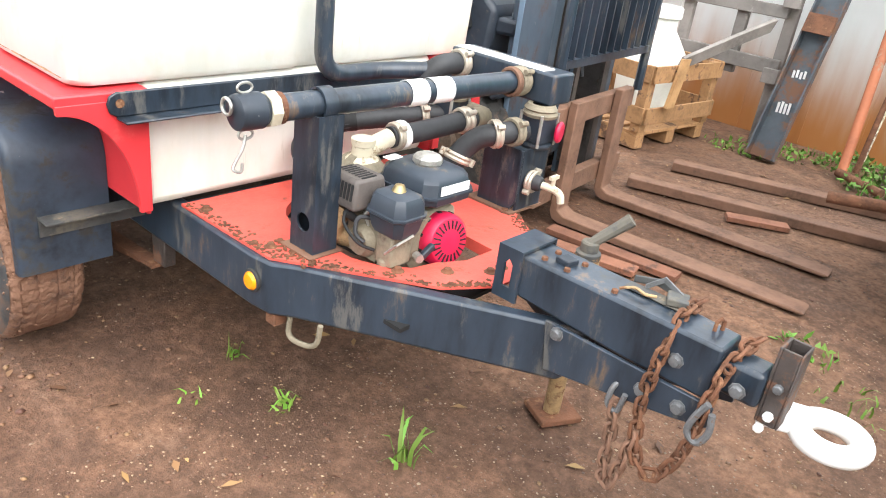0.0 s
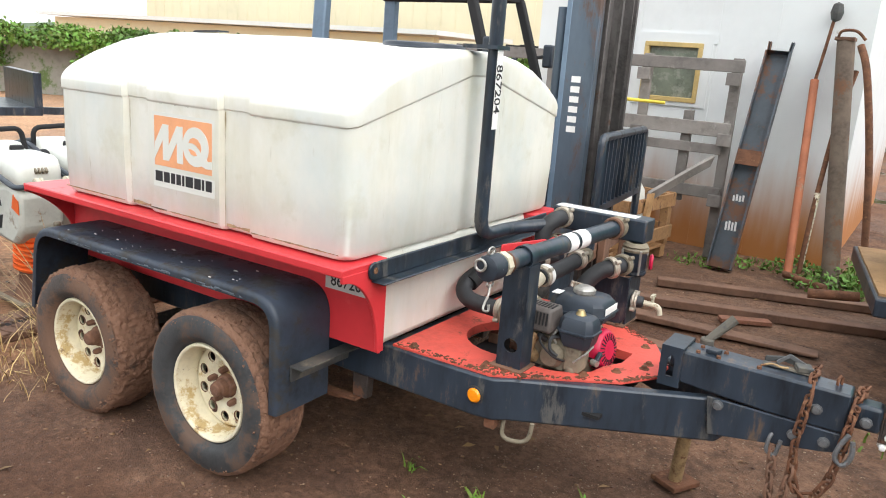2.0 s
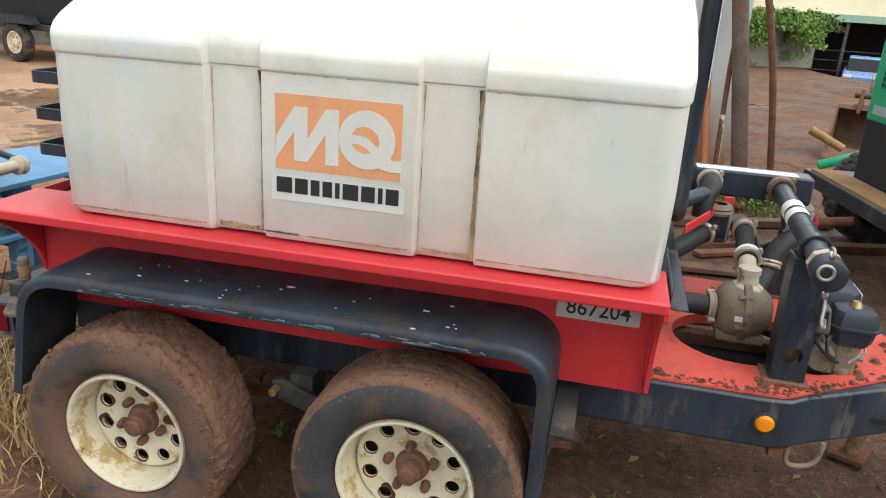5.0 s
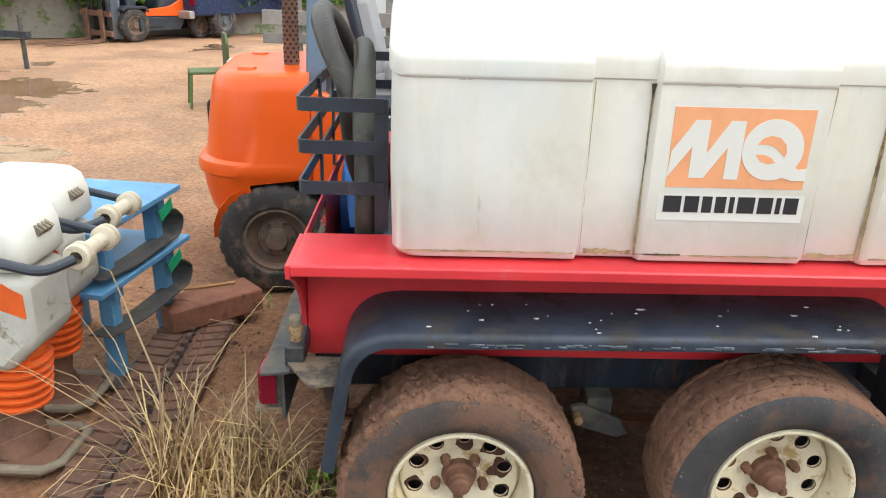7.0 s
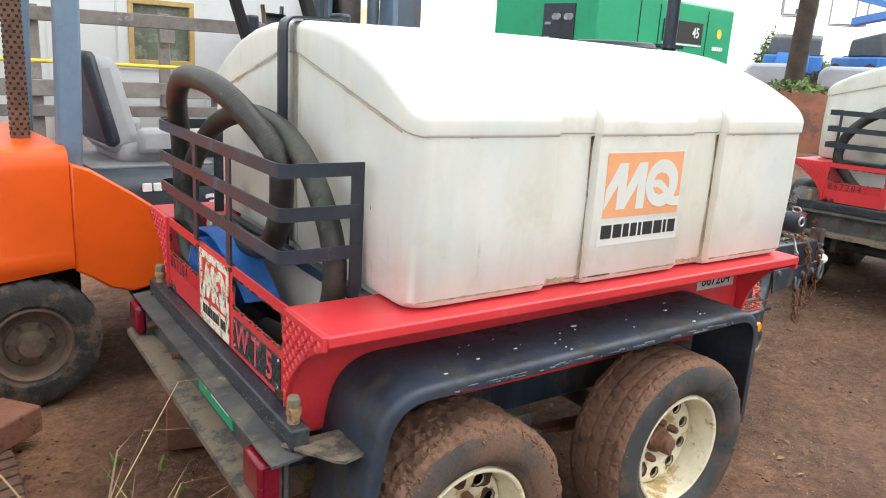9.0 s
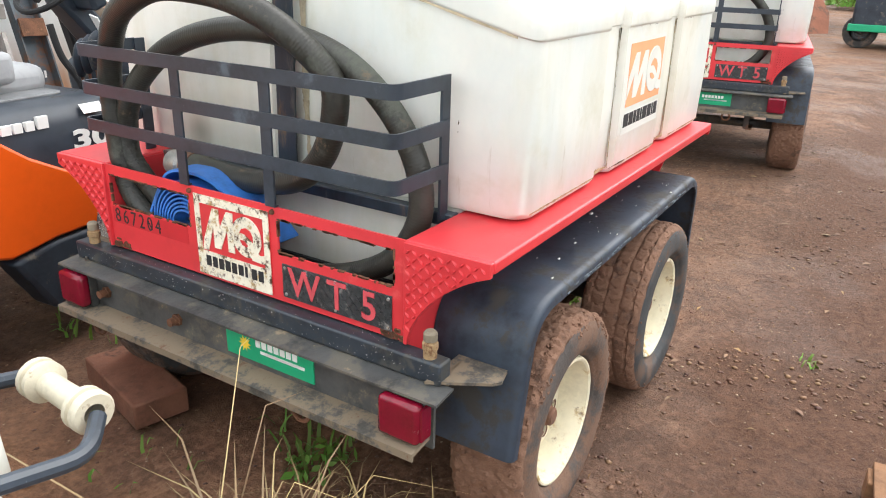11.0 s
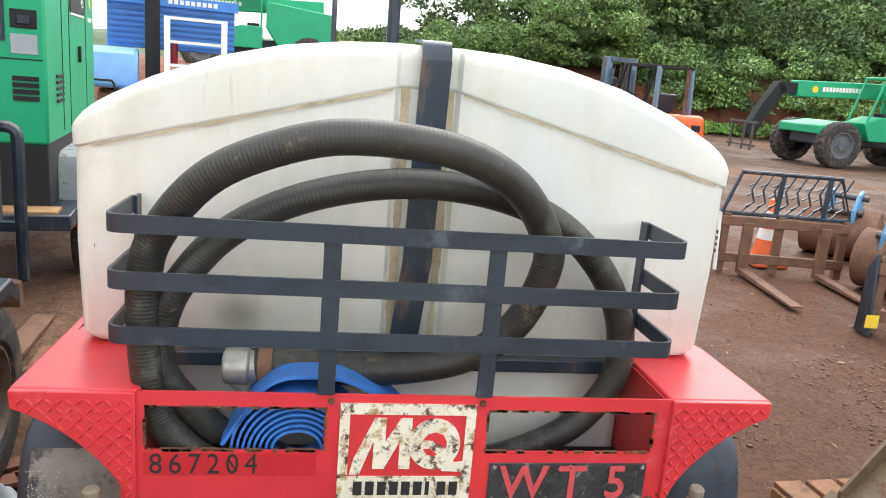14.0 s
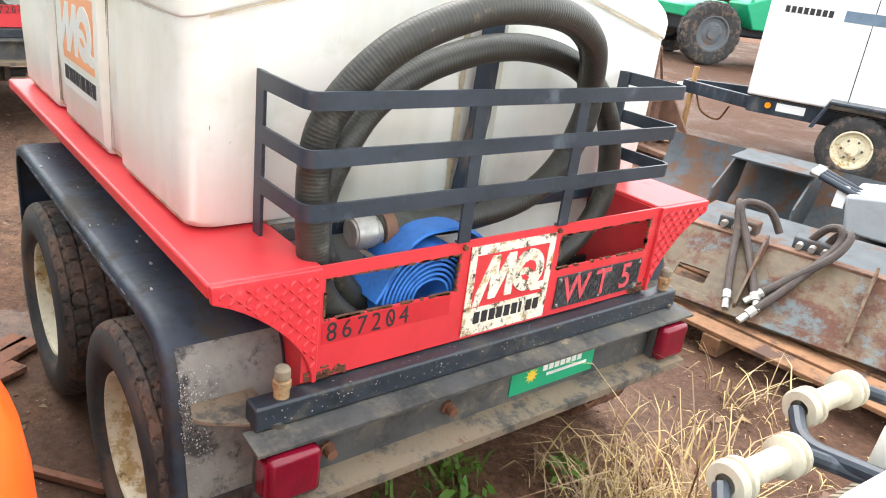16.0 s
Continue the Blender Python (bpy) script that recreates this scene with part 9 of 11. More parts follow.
m_cone = mat("cone_orange", (0.85, 0.17, 0.05), 0.5, var=0.08)
def traffic_cone(m):
    c = thing("traffic_cone", "orange traffic cone with white bands", "traffic cone", "traffic cones", m)
    part("base", B().span((-0.18, -0.18, 0.0), (0.18, 0.18, 0.035)), m_cone, c, "", 0.008)
    part("body", B().lathe([(0.14, 0.035), (0.03, 0.68), (0.0, 0.69)], (0, 0, 0), (0, 0, 1), 22), m_cone, c)
    for z0, z1 in ((0.27, 0.38), (0.47, 0.56)):
        r = lambda z: 0.142 - 0.11 * (z - 0.035) / 0.645
        part("white_band", B().lathe([(r(z0), z0), (r(z0) + 0.003, z0), (r(z1) + 0.003, z1), (r(z1), z1)], (0, 0, 0), (0, 0, 1), 22), m_white, c)
    return c


tc_ = traffic_cone(pose(2.05, -2.05, 0))
copy_thing(tc_, pose(1.75, -2.75, 0))

# timber pallet; on it a tan quick-attach frame, its sloping face towards the trailer, hoses draped over
pa = thing("pallet", "orange-brown timber pallet under the attachment", "pallet", m=pose(-3.45, -0.78, 0, 0, 0, 4))
for x in (-0.85, 0.0, 0.72):
    part("bearer", B().span((x, -0.6, 0.0), (x + 0.09, 0.6, 0.09)), m_oldpallet, pa, "", 0.004)
for i in range(8):
    part("board", B().span((-0.88, -0.6 + i * 0.152, 0.09), (0.82, -0.478 + i * 0.152, 0.112)), m_oldpallet, pa, "", 0.003)
AT = pose(-2.88, -0.24, 0.112, 0, 0, 15)
at = thing("plate_attachment", "tan and rust quick-attach frame lying on a pallet", "machine attachment", m=AT)
til = pose(0, 0, 0.02) @ Matrix.Rotation(radians(-36), 4, "X")
b = pierced((-1.65, -1.42, -1.26, -0.36, -0.2, 0.0), (-0.48, -0.2, -0.12, 0.0), ((1, 1), (3, 1)), lambda u, w, d: (u, w, d), 0.0, 0.012)
part("back_plate", b.move(til), m_tan, at, "tan plate with rust and blue patches")
for x in (-1.6, -1.05, -0.55, -0.03):
    part("rib", B().prism([(-0.47, 0.012), (-0.02, 0.012), (-0.05, 0.05), (-0.4, 0.09), (-0.47, 0.09)], "x", x, x + 0.014).move(til), m_tan, at, "", 0.002)
part("bottom_angle", B().span((-1.66, -0.05, 0.012), (0.02, 0.01, 0.03)).move(til), m_tan, at, "", 0.003)
part("top_angle", B().span((-1.66, -0.43, 0.27), (0.0, -0.36, 0.312)), m_rustbrown, at, "rust-brown top angle", 0.004)
part("floor_sheet", B().span((-1.6, -1.1, 0.25), (-0.05, -0.4, 0.262)), m_blade, at, "grey and rust floor sheet", 0.002)
part("front_leg", B().span((-1.62, -1.1, 0.0), (-1.55, -1.04, 0.25)).span((-0.12, -1.1, 0.0), (-0.05, -1.04, 0.25)), m_rustbrown, at)
for x in (-0.36, -0.74):
    part("manifold_block", B().box((x, -0.5, 0.33), (0.2, 0.1, 0.07)), m_blade, at, "grey hydraulic manifold block", 0.008)
    for k in range(3):
        part("fitting", B().cyl((x - 0.06 + k * 0.06, -0.44, 0.335), (x - 0.06 + k * 0.06, -0.39, 0.335), 0.017, n=8), m_zinc, at)
for pts in ([(-3.05, -0.86, 0.45), (-3.07, -0.81, 0.54), (-3.1, -0.75, 0.56), (-3.17, -0.67, 0.44), (-3.24, -0.56, 0.34), (-3.33, -0.43, 0.225)],
            [(-3.3, -0.85, 0.46), (-3.23, -0.83, 0.56), (-3.14, -0.79, 0.58), (-3.12, -0.74, 0.55), (-3.2, -0.69, 0.455), (-3.29, -0.62, 0.375), (-3.44, -0.48, 0.25)],
            [(-3.43, -0.9, 0.45), (-3.5, -0.9, 0.55), (-3.57, -0.89, 0.57), (-3.59, -0.84, 0.49), (-3.54, -0.61, 0.32), (-3.49, -0.42, 0.2)],
            [(-3.5, -0.94, 0.45), (-3.56, -0.92, 0.54), (-3.62, -0.89, 0.55), (-3.61, -0.79, 0.46), (-3.52, -0.62, 0.34), (-3.46, -0.51, 0.26)]):
    hz = thing("hydraulic_hose", "brown-black hydraulic hose draped over the plate", "hose", "hydraulic hoses")
    part("hose", B().tube(smooth(pts), 0.02, 10), m_hyd, hz)
    e, e0 = Vector(pts[-1]), Vector(pts[-2])
    d = (e - e0).normalized()
    part("hose_fitting", B().cyl(e, e + d * 0.045, 0.024, n=8).cyl(e + d * 0.045, e + d * 0.1, 0.017, n=10), m_zinc, hz, "zinc-plated end fitting")
# grey box blade behind it
bb_ = thing("box_blade", "grey steel box blade with a curved mouldboard", "machine attachment", m=pose(-2.3, -2.2, 0, 0, 0, 14))
arcp = [(-0.5 * math.sin(radians(a)), 0.5 - 0.5 * math.cos(radians(a))) for a in range(0, 86, 6)]
part("mouldboard", B().prism(arcp + [(u * 0.96 , w_ * 0.96 + 0.022) for u, w_ in arcp[::-1]], "x", -1.5, 0.75), m_blade, bb_, "curved grey mouldboard")
for x in (-1.3, -0.45, 0.1):
    part("gusset", B().prism([(-0.02, 0.02), (0.35, 0.02), (0.3, 0.28), (-0.1, 0.46), (-0.42, 0.46), (-0.3, 0.2)], "x", x, x + 0.016), m_blade, bb_, "", 0.002)
part("top_plate", B().span((-0.45, -0.45, 0.46), (0.12, 0.02, 0.474)), m_blade, bb_, "", 0.003)
part("motor_box", B().prism([(-1.25, 0.2), (-0.75, 0.2), (-0.7, 0.44), (-1.2, 0.52)], "y", -0.35, 0.2), m_plastic, bb_, "grey motor box", 0.02)
part("base_beam", B().span((-1.5, 0.3, 0.0), (0.75, 0.4, 0.09)), m_blade, bb_, "", 0.005)
for k in range(3):
    part("cylinder", B().cyl((-0.5, -0.1 + k * 0.09, 0.5), (-0.8, -0.05 + k * 0.08, 0.42), 0.022), m_charcoal, bb_)
    part("fitting", B().cyl((-0.5, -0.1 + k * 0.09, 0.5), (-0.44, -0.11 + k * 0.09, 0.515), 0.026, n=8), m_zinc, bb_)
part("warning_tag", B().box((-0.66, 0.08, 0.4), (0.07, 0.012, 0.15), Matrix.Rotation(0.3, 3, "X")), m_label, bb_, "white tag with green band")

# white generator on a tow trailer
wg = thing("towed_generator", "white towable generator with dark stripe on a black trailer", "generator", m=pose(-1.40, -5.13, 0, 0, 0, 22))
# x runs along the trailer towards the coupling
part("cabinet", B().span((-1.5, -0.55, 0.62), (0.72, 0.55, 1.75)), m_white, wg, "white sheet-metal cabinet", 0.02)
for x in (-0.9, -0.2):
    for s in (-1, 1):
        part("door_seam", B().span((x, s * 0.553, 0.68), (x + 0.008, s * 0.55, 1.7)), m_dark, wg)
for s in (-1, 1):
    part("stripe", B().span((-1.4, s * 0.554, 1.42), (0.05, s * 0.55, 1.52)), m_slate, wg)
    for i in range(8):
        part("name_bar", B().span((0.15 + i * 0.055, s * 0.555, 1.44), (0.19 + i * 0.055, s * 0.55, 1.5)), m_ink, wg)
    for i in range(6):
        part("number_bar", B().span((-0.6 + i * 0.045, s * 0.555, 1.29), (-0.57 + i * 0.045, s * 0.55, 1.34)), m_ink, wg)
    part("latch", B().span((-0.65, s * 0.558, 1.1), (-0.5, s * 0.55, 1.2)), m_dark, wg)
    part("frame_rail", B().span((-1.6, s * 0.5, 0.45), (0.7, s * 0.42, 0.6)), m_black, wg, "", 0.006)
    part("drawbar", B().bar([(0.65, s * 0.46, 0.53), (1.45, s * 0.06, 0.53)], 0.13, 0.06, (0, 0, 1)), m_black, wg, "", 0.006)
    part("side_marker", B().cyl((0.5, s * 0.5, 0.54), (0.5, s * 0.512, 0.54), 0.03, n=14), m_amber, wg)
    part("frame_label", B().span((0.15, s * 0.503, 0.5), (0.42, s * 0.5, 0.58)), m_label, wg)
    part("fender", B().prism([(-0.75, 0.45), (-0.65, 0.72), (-0.05, 0.72), (0.07, 0.45), (0.03, 0.45), (-0.07, 0.69), (-0.63, 0.69), (-0.71, 0.45)], "y", s * 0.8, s * 0.55), m_black, wg, "", 0.008)
    h = solid_tyre("tyre", 0.32, 0.18, wg, (0, 0, 0), m_rim, m_flktyre, 28)
    h.matrix_basis = Matrix.Translation((-0.35, s * 0.78, 0.31)) @ Matrix.Rotation(radians(0 if s < 0 else 180), 4, "Z")
part("jack_leg", B().cyl((1.35, 0.1, 0.0), (1.35, 0.1, 0.75), 0.03), m_newwood, wg)
part("coupling", B().tube([(1.45 + 0.07 * math.cos(a_), 0.07 * math.sin(a_), 0.53) for a_ in (2 * math.pi * i / 20 for i in range(20))], 0.02, 8, True), m_white, wg)
part("chain", B().tube(smooth([(1.3, 0.05, 0.48), (1.2, 0.1, 0.3), (1.0, 0.15, 0.25), (0.9, 0.25, 0.42)]), 0.012, 6), m_rust, wg)

# green telescopic handler
def telehandler(m):
    t = thing("telehandler", "green telescopic handler with large tyres", "telehandler", "telehandlers", m)
    part("chassis", B().span((-2.6, -0.6, 0.6), (1.9, 0.6, 1.1)), m_charcoal, t, "dark chassis", 0.05)
    part("rear_body", B().prism([(-2.7, 0.9), (-0.9, 0.9), (-0.5, 1.5), (-0.5, 2.3), (-2.7, 2.05)], "y", 0.1, 1.1), m_green, t, "green engine body", 0.04)
    part("bonnet", B().prism([(0.9, 0.9), (2.1, 0.9), (2.1, 1.15), (1.2, 1.3)], "y", -0.9, 0.9), m_green, t, "", 0.04)
    cab = part("cab", B().prism([(-0.4, 0.8), (0.6, 0.8), (0.85, 1.3), (0.3, 1.5), (-0.4, 1.5)], "y", 0.25, 1.1), m_green, t, "green open cab", 0.03)
    for x, y in ((-0.35, 0.3), (-0.35, 1.05)):
        part("cab_post", B().tube([(x, y, 1.4), (x, y, 2.55)], 0.035, 8), m_green, cab)
    for y in (0.3, 1.05):
        part("cab_post", B().tube([(0.75, y, 1.3), (0.35, y, 2.55)], 0.035, 8), m_green, cab)
    part("cab_roof", B().span((-0.4, 0.25, 2.53), (0.4, 1.1, 2.6)), m_green, cab, "", 0.02)
    part("cab_seat", B().span((-0.3, 0.5, 1.2), (0.1, 0.9, 1.6)), m_dark, cab, "", 0.04)
    b = B().bar([(-2.4, -0.1, 2.3), (2.4, -0.1, 2.12)], 0.4, 0.46, (0, 1, 0))
    bo = part("boom", b, m_green, t, "long green boom with pale bars", 0.03)
    for i in range(12):
        part("boom_bar", B().box((0.35 + i * 0.11, 0.105, 2.2 - i * 0.0041), (0.08, 0.012, 0.13)), m_white, bo)
    part("boom_sun", B().lathe([(0.0, 0.0), (0.1, 0.0), (0.1, 0.01)], (1.85, 0.102, 2.14), (0, 1, 0), 10), m_yellow, bo)
    part("boom_inner", B().bar([(2.35, -0.1, 2.12), (2.95, -0.1, 2.1)], 0.3, 0.32, (0, 1, 0)), m_dark, bo, "black inner boom", 0.01)
    part("boom_head", B().bar([(2.85, -0.1, 2.2), (3.3, -0.1, 1.5), (3.7, -0.1, 0.7)], 0.3, 0.34, (0, 1, 0)), m_dark, t, "dark boom head", 0.02)
    for y in (-0.6, 0.0, 0.4):
        part("fork_guard", B().bar([(3.85, y, 0.3), (3.85, y, 1.1)], 0.06, 0.04, (0, 1, 0)), m_steel, t)
    for z in (0.4, 1.05):
        part("fork_rail", B().span((3.8, -0.75, z), (3.88, 0.55, z + 0.06)), m_steel, t)
    part("beacon", B().cyl((-0.1, 0.6, 2.6), (-0.1, 0.6, 2.72), 0.05), m_amber, t)
    for x in (-1.9, 1.5):
        for s in (-1, 1):
            h = solid_tyre("tyre", 0.65, 0.4, t, (0, 0, 0), m_greysteel, m_flktyre, 18)
            h.matrix_basis = Matrix.Translation((x, s * 1.2, 0.64)) @ Matrix.Rotation(radians(0 if s < 0 else 180), 4, "Z")
    return t


th = telehandler(pose(15.3, -13.8, 0.0, 0, 0, 94))
copy_thing(th, pose(4.6, -13.6, 0, 0, 0, 60))


# ---- distance: hedges, trees, banks, sheds, parked machines ----
def leaf_mat(name, col, var):
    m = bpy.data.materials.new(name)
    m.use_nodes = True
    n, k = m.node_tree.nodes, m.node_tree.links
    p = n["Principled BSDF"]
    g, h = n.new("ShaderNodeNewGeometry"), n.new("ShaderNodeMapRange")
    h.inputs["To Min"].default_value, h.inputs["To Max"].default_value = 1 - var, 1 + var
    k.new(g.outputs["Random Per Island"], h.inputs["Value"])
    hs_ = n.new("ShaderNodeHueSaturation")
    hs_.inputs["Color"].default_value = (*col, 1)
    k.new(h.outputs["Result"], hs_.inputs["Value"])
    hh = n.new("ShaderNodeMapRange")
    hh.inputs["To Min"].default_value, hh.inputs["To Max"].default_value = 0.47, 0.52
    k.new(g.outputs["Random Per Island"], hh.inputs["Value"])
    k.new(hh.outputs["Result"], hs_.inputs["Hue"])
    tc, q, r2, mx = n.new("ShaderNodeTexCoord"), n.new("ShaderNodeTexNoise"), n.new("ShaderNodeMapRange"), n.new("ShaderNodeMix")
    q.inputs["Scale"].default_value, q.inputs["Detail"].default_value = 0.55, 3
    k.new(tc.outputs["Object"], q.inputs["Vector"])
    k.new(q.outputs["Fac"], r2.inputs["Value"])
    r2.inputs["From Min"].default_value, r2.inputs["From Max"].default_value = 0.3, 0.7
    mx.data_type, mx.blend_type = "RGBA", "MULTIPLY"
    mx.inputs["Factor"].default_value = 1.0
    tone = n.new("ShaderNodeMix")
    tone.data_type = "RGBA"
    tone.inputs["A"].default_value, tone.inputs["B"].default_value = (0.42, 0.48, 0.5, 1), (1.55, 1.4, 1.1, 1)
    k.new(r2.outputs["Result"], tone.inputs["Factor"])
    k.new(hs_.outputs["Color"], mx.inputs["A"])
    k.new(tone.outputs["Result"], mx.inputs["B"])
    k.new(mx.outputs["Result"], p.inputs["Base Color"])
    p.inputs["Roughness"].default_value = 0.6
    p.inputs["Subsurface Weight"].default_value = 0.0
    return m


m_leaf = leaf_mat("leaf_green", (0.125, 0.215, 0.065), 0.6)
m_leafdark = leaf_mat("leaf_dark", (0.1, 0.17, 0.06), 0.6)
m_straw = leaf_mat("dry_straw", (0.42, 0.32, 0.18), 0.55)
m_grass = leaf_mat("grass_green", (0.13, 0.27, 0.045), 0.4)


def leaf_cloud(blobs, count, size, seed, thickness=0.35):
    """Many small leaves on the skins of overlapping blobs (centre, radii)."""
    rng_ = np.random.default_rng(seed)
    vol = np.array([b_[1][0] * b_[1][2] + b_[1][1] * b_[1][2] for b_ in blobs])
    pick = rng_.choice(len(blobs), count, p=vol / vol.sum())
    cen, rad = np.array([b_[0] for b_ in blobs])[pick], np.array([b_[1] for b_ in blobs])[pick]
    d = rng_.normal(size=(count, 3))
    d /= np.linalg.norm(d, axis=1)[:, None]
    d[:, 2] = np.abs(d[:, 2]) * 1.0 - 0.25
    pos = cen + d * rad * (1 - thickness * rng_.random((count, 1)) ** 2) * (1 + 0.12 * rng_.normal(size=(count, 1)))
    u = rng_.normal(size=(count, 3))
    u /= np.linalg.norm(u, axis=1)[:, None]
    w_ = np.cross(u, d + 0.6 * rng_.normal(size=(count, 3)))
    w_ /= np.linalg.norm(w_, axis=1)[:, None] + 1e-9
    s = size * (0.6 + 0.8 * rng_.random((count, 1)))
    quad = np.stack([pos - u * s, pos + w_ * s * 0.5, pos + u * s, pos - w_ * s * 0.5], 1).reshape(-1, 3)
    keep = quad.reshape(-1, 4, 3)[:, :, 2].min(1) > -0.2
    quad = quad.reshape(-1, 4, 3)[keep].reshape(-1, 3)
    me = bpy.data.meshes.new("leaves")
    me.from_pydata(quad.tolist(), [], np.arange(len(quad)).reshape(-1, 4).tolist())
    return me


def foliage(name, blobs, count, size, seed, material, label, cat):
    ob = new(name, leaf_cloud(blobs, count, size, seed))
    ob.data.materials.append(material)
    return tagged(ob, label, cat, kind="stuff")


rng = random.Random(21)


def along(pts, n, r, h, jit):
    out = []
    for i in range(n):
        t = i / max(1, n - 1) * (len(pts) - 1)
        k = min(len(pts) - 2, int(t))
        a_, c_ = Vector(pts[k]), Vector(pts[k + 1])
        p = a_.lerp(c_, t - k)
        hh = h * rng.uniform(0.75, 1.15)
        out.append(((p.x + rng.uniform(-jit, jit), p.y + rng.uniform(-jit, jit), hh * 0.35), (r * rng.uniform(0.8, 1.3), r * rng.uniform(0.8, 1.3), hh * 0.65)))
    return out


def crowns(pts, n, r, h, jit):
    """Crowns made of many small clumps with gaps between them."""
    out = []
    for (x, y, _), (rr, _, hh) in along(pts, n, r, h, jit):
        for _ in range(11):
            a_, e_ = rng.uniform(0, 6.283), rng.uniform(-0.25, 1.0)
            k_ = math.sqrt(max(0.0, 1 - e_ * e_)) * rng.uniform(0.7, 1.15)
            q = rr * rng.uniform(0.3, 0.5)
            out.append(((x + rr * k_ * math.cos(a_), y + rr * k_ * math.sin(a_), hh * (0.62 + 0.72 * e_)), (q, q, q * 0.75)))
    return out


def cut(blobs, low, high, lift):
    """Where the red bank lies bare: raise the growth to its top, or clear it."""
    out = []
    for c_, r_ in blobs:
        a_ = math.degrees(math.atan2(c_[1] - 1.1, c_[0] + 5.2))
        if low < a_ < high:
            if lift:
                out.append(((c_[0], c_[1], c_[2] + lift), r_))
        else:
            out.append((c_, r_))
    return out


# vine-grown wall behind the yard
m_vine = leaf_mat("bright_vine_leaves", (0.1, 0.2, 0.035), 0.45)
m_block = mat("grey_blockwork", (0.26, 0.25, 0.22), 0.9, var=0.2, scale=1.2, over=(0.1, 0.15, 0.05), amount=0.45, oscale=1.2)
vines = [((x, y, 1.35 if i % 4 else 0.9), (u, v, 0.6 if i % 4 else 0.9)) for i, ((x, y, _), (u, v, _)) in enumerate(along([(-34, 0), (-19.5, 10.3), (-7.5, 18.8), (4, 27)], 70, 0.75, 2.0, 0.3))]
foliage("hedge", vines, 110000, 0.065, 3, m_vine, "vine-grown green hedge along the yard", "hedge")
solo("hedge_fence", B().prism([(-34.5, 0.4), (-34, 0.1), (-7.3, 19), (4.2, 27.2), (4, 27.6), (-7.6, 19.4)], "z", 0, 1.3), m_block, "grey block wall under the vines", "block wall", kind="structure")
# bank and wood to the east and south-east
bank = []
tree_pts = [(34, 2), (34, -2), (33, -6), (31, -16), (25, -28), (10, -36), (-8, -38)]
north, south = tree_pts[:3], [(33.4, -4.5)] + tree_pts[3:]
far_ = lambda pts: [(x * 1.14, y * 1.14) for x, y in pts]
foliage("wood_edge", cut(crowns(north, 30, 1.5, 3.0, 1.8) + crowns(south, 84, 1.9, 4.6, 2.4), -21.5, -13.5, 1.7), 300000, 0.085, 5, m_leaf, "dense green scrub and trees behind the yard", "trees")
foliage("wood_edge", crowns(far_(north), 22, 2.0, 4.0, 2.0) + crowns(far_(south), 74, 2.8, 9.5, 2.8), 240000, 0.12, 6, m_leafdark, "taller dark green trees behind the scrub", "trees")
foliage("undergrowth", cut(along([(x * 0.93, y * 0.93) for x, y in tree_pts], 90, 1.2, 0.8, 1.2), -19.8, -14.5, 0), 50000, 0.08, 7, m_grass, "low green undergrowth at the foot of the bank", "undergrowth")
# dark sheet added behind the crowns; shade between the clumps is its colour
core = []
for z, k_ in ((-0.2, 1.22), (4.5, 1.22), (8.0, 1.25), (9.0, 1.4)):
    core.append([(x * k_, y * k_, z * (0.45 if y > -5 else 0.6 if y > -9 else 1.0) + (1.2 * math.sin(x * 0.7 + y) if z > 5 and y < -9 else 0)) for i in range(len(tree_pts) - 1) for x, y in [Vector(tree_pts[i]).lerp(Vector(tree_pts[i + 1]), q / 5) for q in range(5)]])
m_woodshade = mat("wood_shade_green", (0.055, 0.085, 0.033), 0.9, var=0.4, scale=0.9, over=(0.06, 0.09, 0.035), amount=0.4, oscale=2)
solo("wood_core", B().loft(core, False, False), m_woodshade, "dark backing sheet in the wood, stands for its shaded depth", "trees", kind="structure", sharp=180)
b = B()
ring_lo = [(x * 0.95, y * 0.95, -0.05) for x, y in tree_pts]
ring_mid = [(x * 1.0, y * 1.0, 2.2) for x, y in tree_pts]
ring_hi = [(x * 1.12, y * 1.12, 3.0) for x, y in tree_pts]
ring_far = [(x * 1.6, y * 1.6, 2.6) for x, y in tree_pts]
b.loft([ring_lo, ring_mid, ring_hi, ring_far], False, False)
m_bank = mat("red_earth_bank", (0.2, 0.075, 0.042), 0.95, var=0.25, scale=1.2, over=(0.1, 0.05, 0.032), amount=0.45, oscale=1.5, bump=0.6, bscale=6)
solo("bank", b, m_bank, "raw red earth bank", "bank", kind="structure", sharp=180)
# distant hills
b = B()
hp = [(a, 9 + 5 * math.sin(a * 0.11) + 3 * math.sin(a * 0.27)) for a in range(0, 361, 6)]
b.loft([[(260 * math.cos(radians(a)), 260 * math.sin(radians(a)), -2) for a, h in hp], [(300 * math.cos(radians(a)), 300 * math.sin(radians(a)), h * 0.6) for a, h in hp], [(350 * math.cos(radians(a)), 350 * math.sin(radians(a)), h * 0.8) for a, h in hp], [(400 * math.cos(radians(a)), 400 * math.sin(radians(a)), 0) for a, h in hp]], False, False)
solo("backdrop", b, mat("distant_trees", (0.07, 0.11, 0.05), 0.95, var=0.4, scale=0.08, bump=0.0), "far wooded skyline", "backdrop", kind="structure", sharp=180)

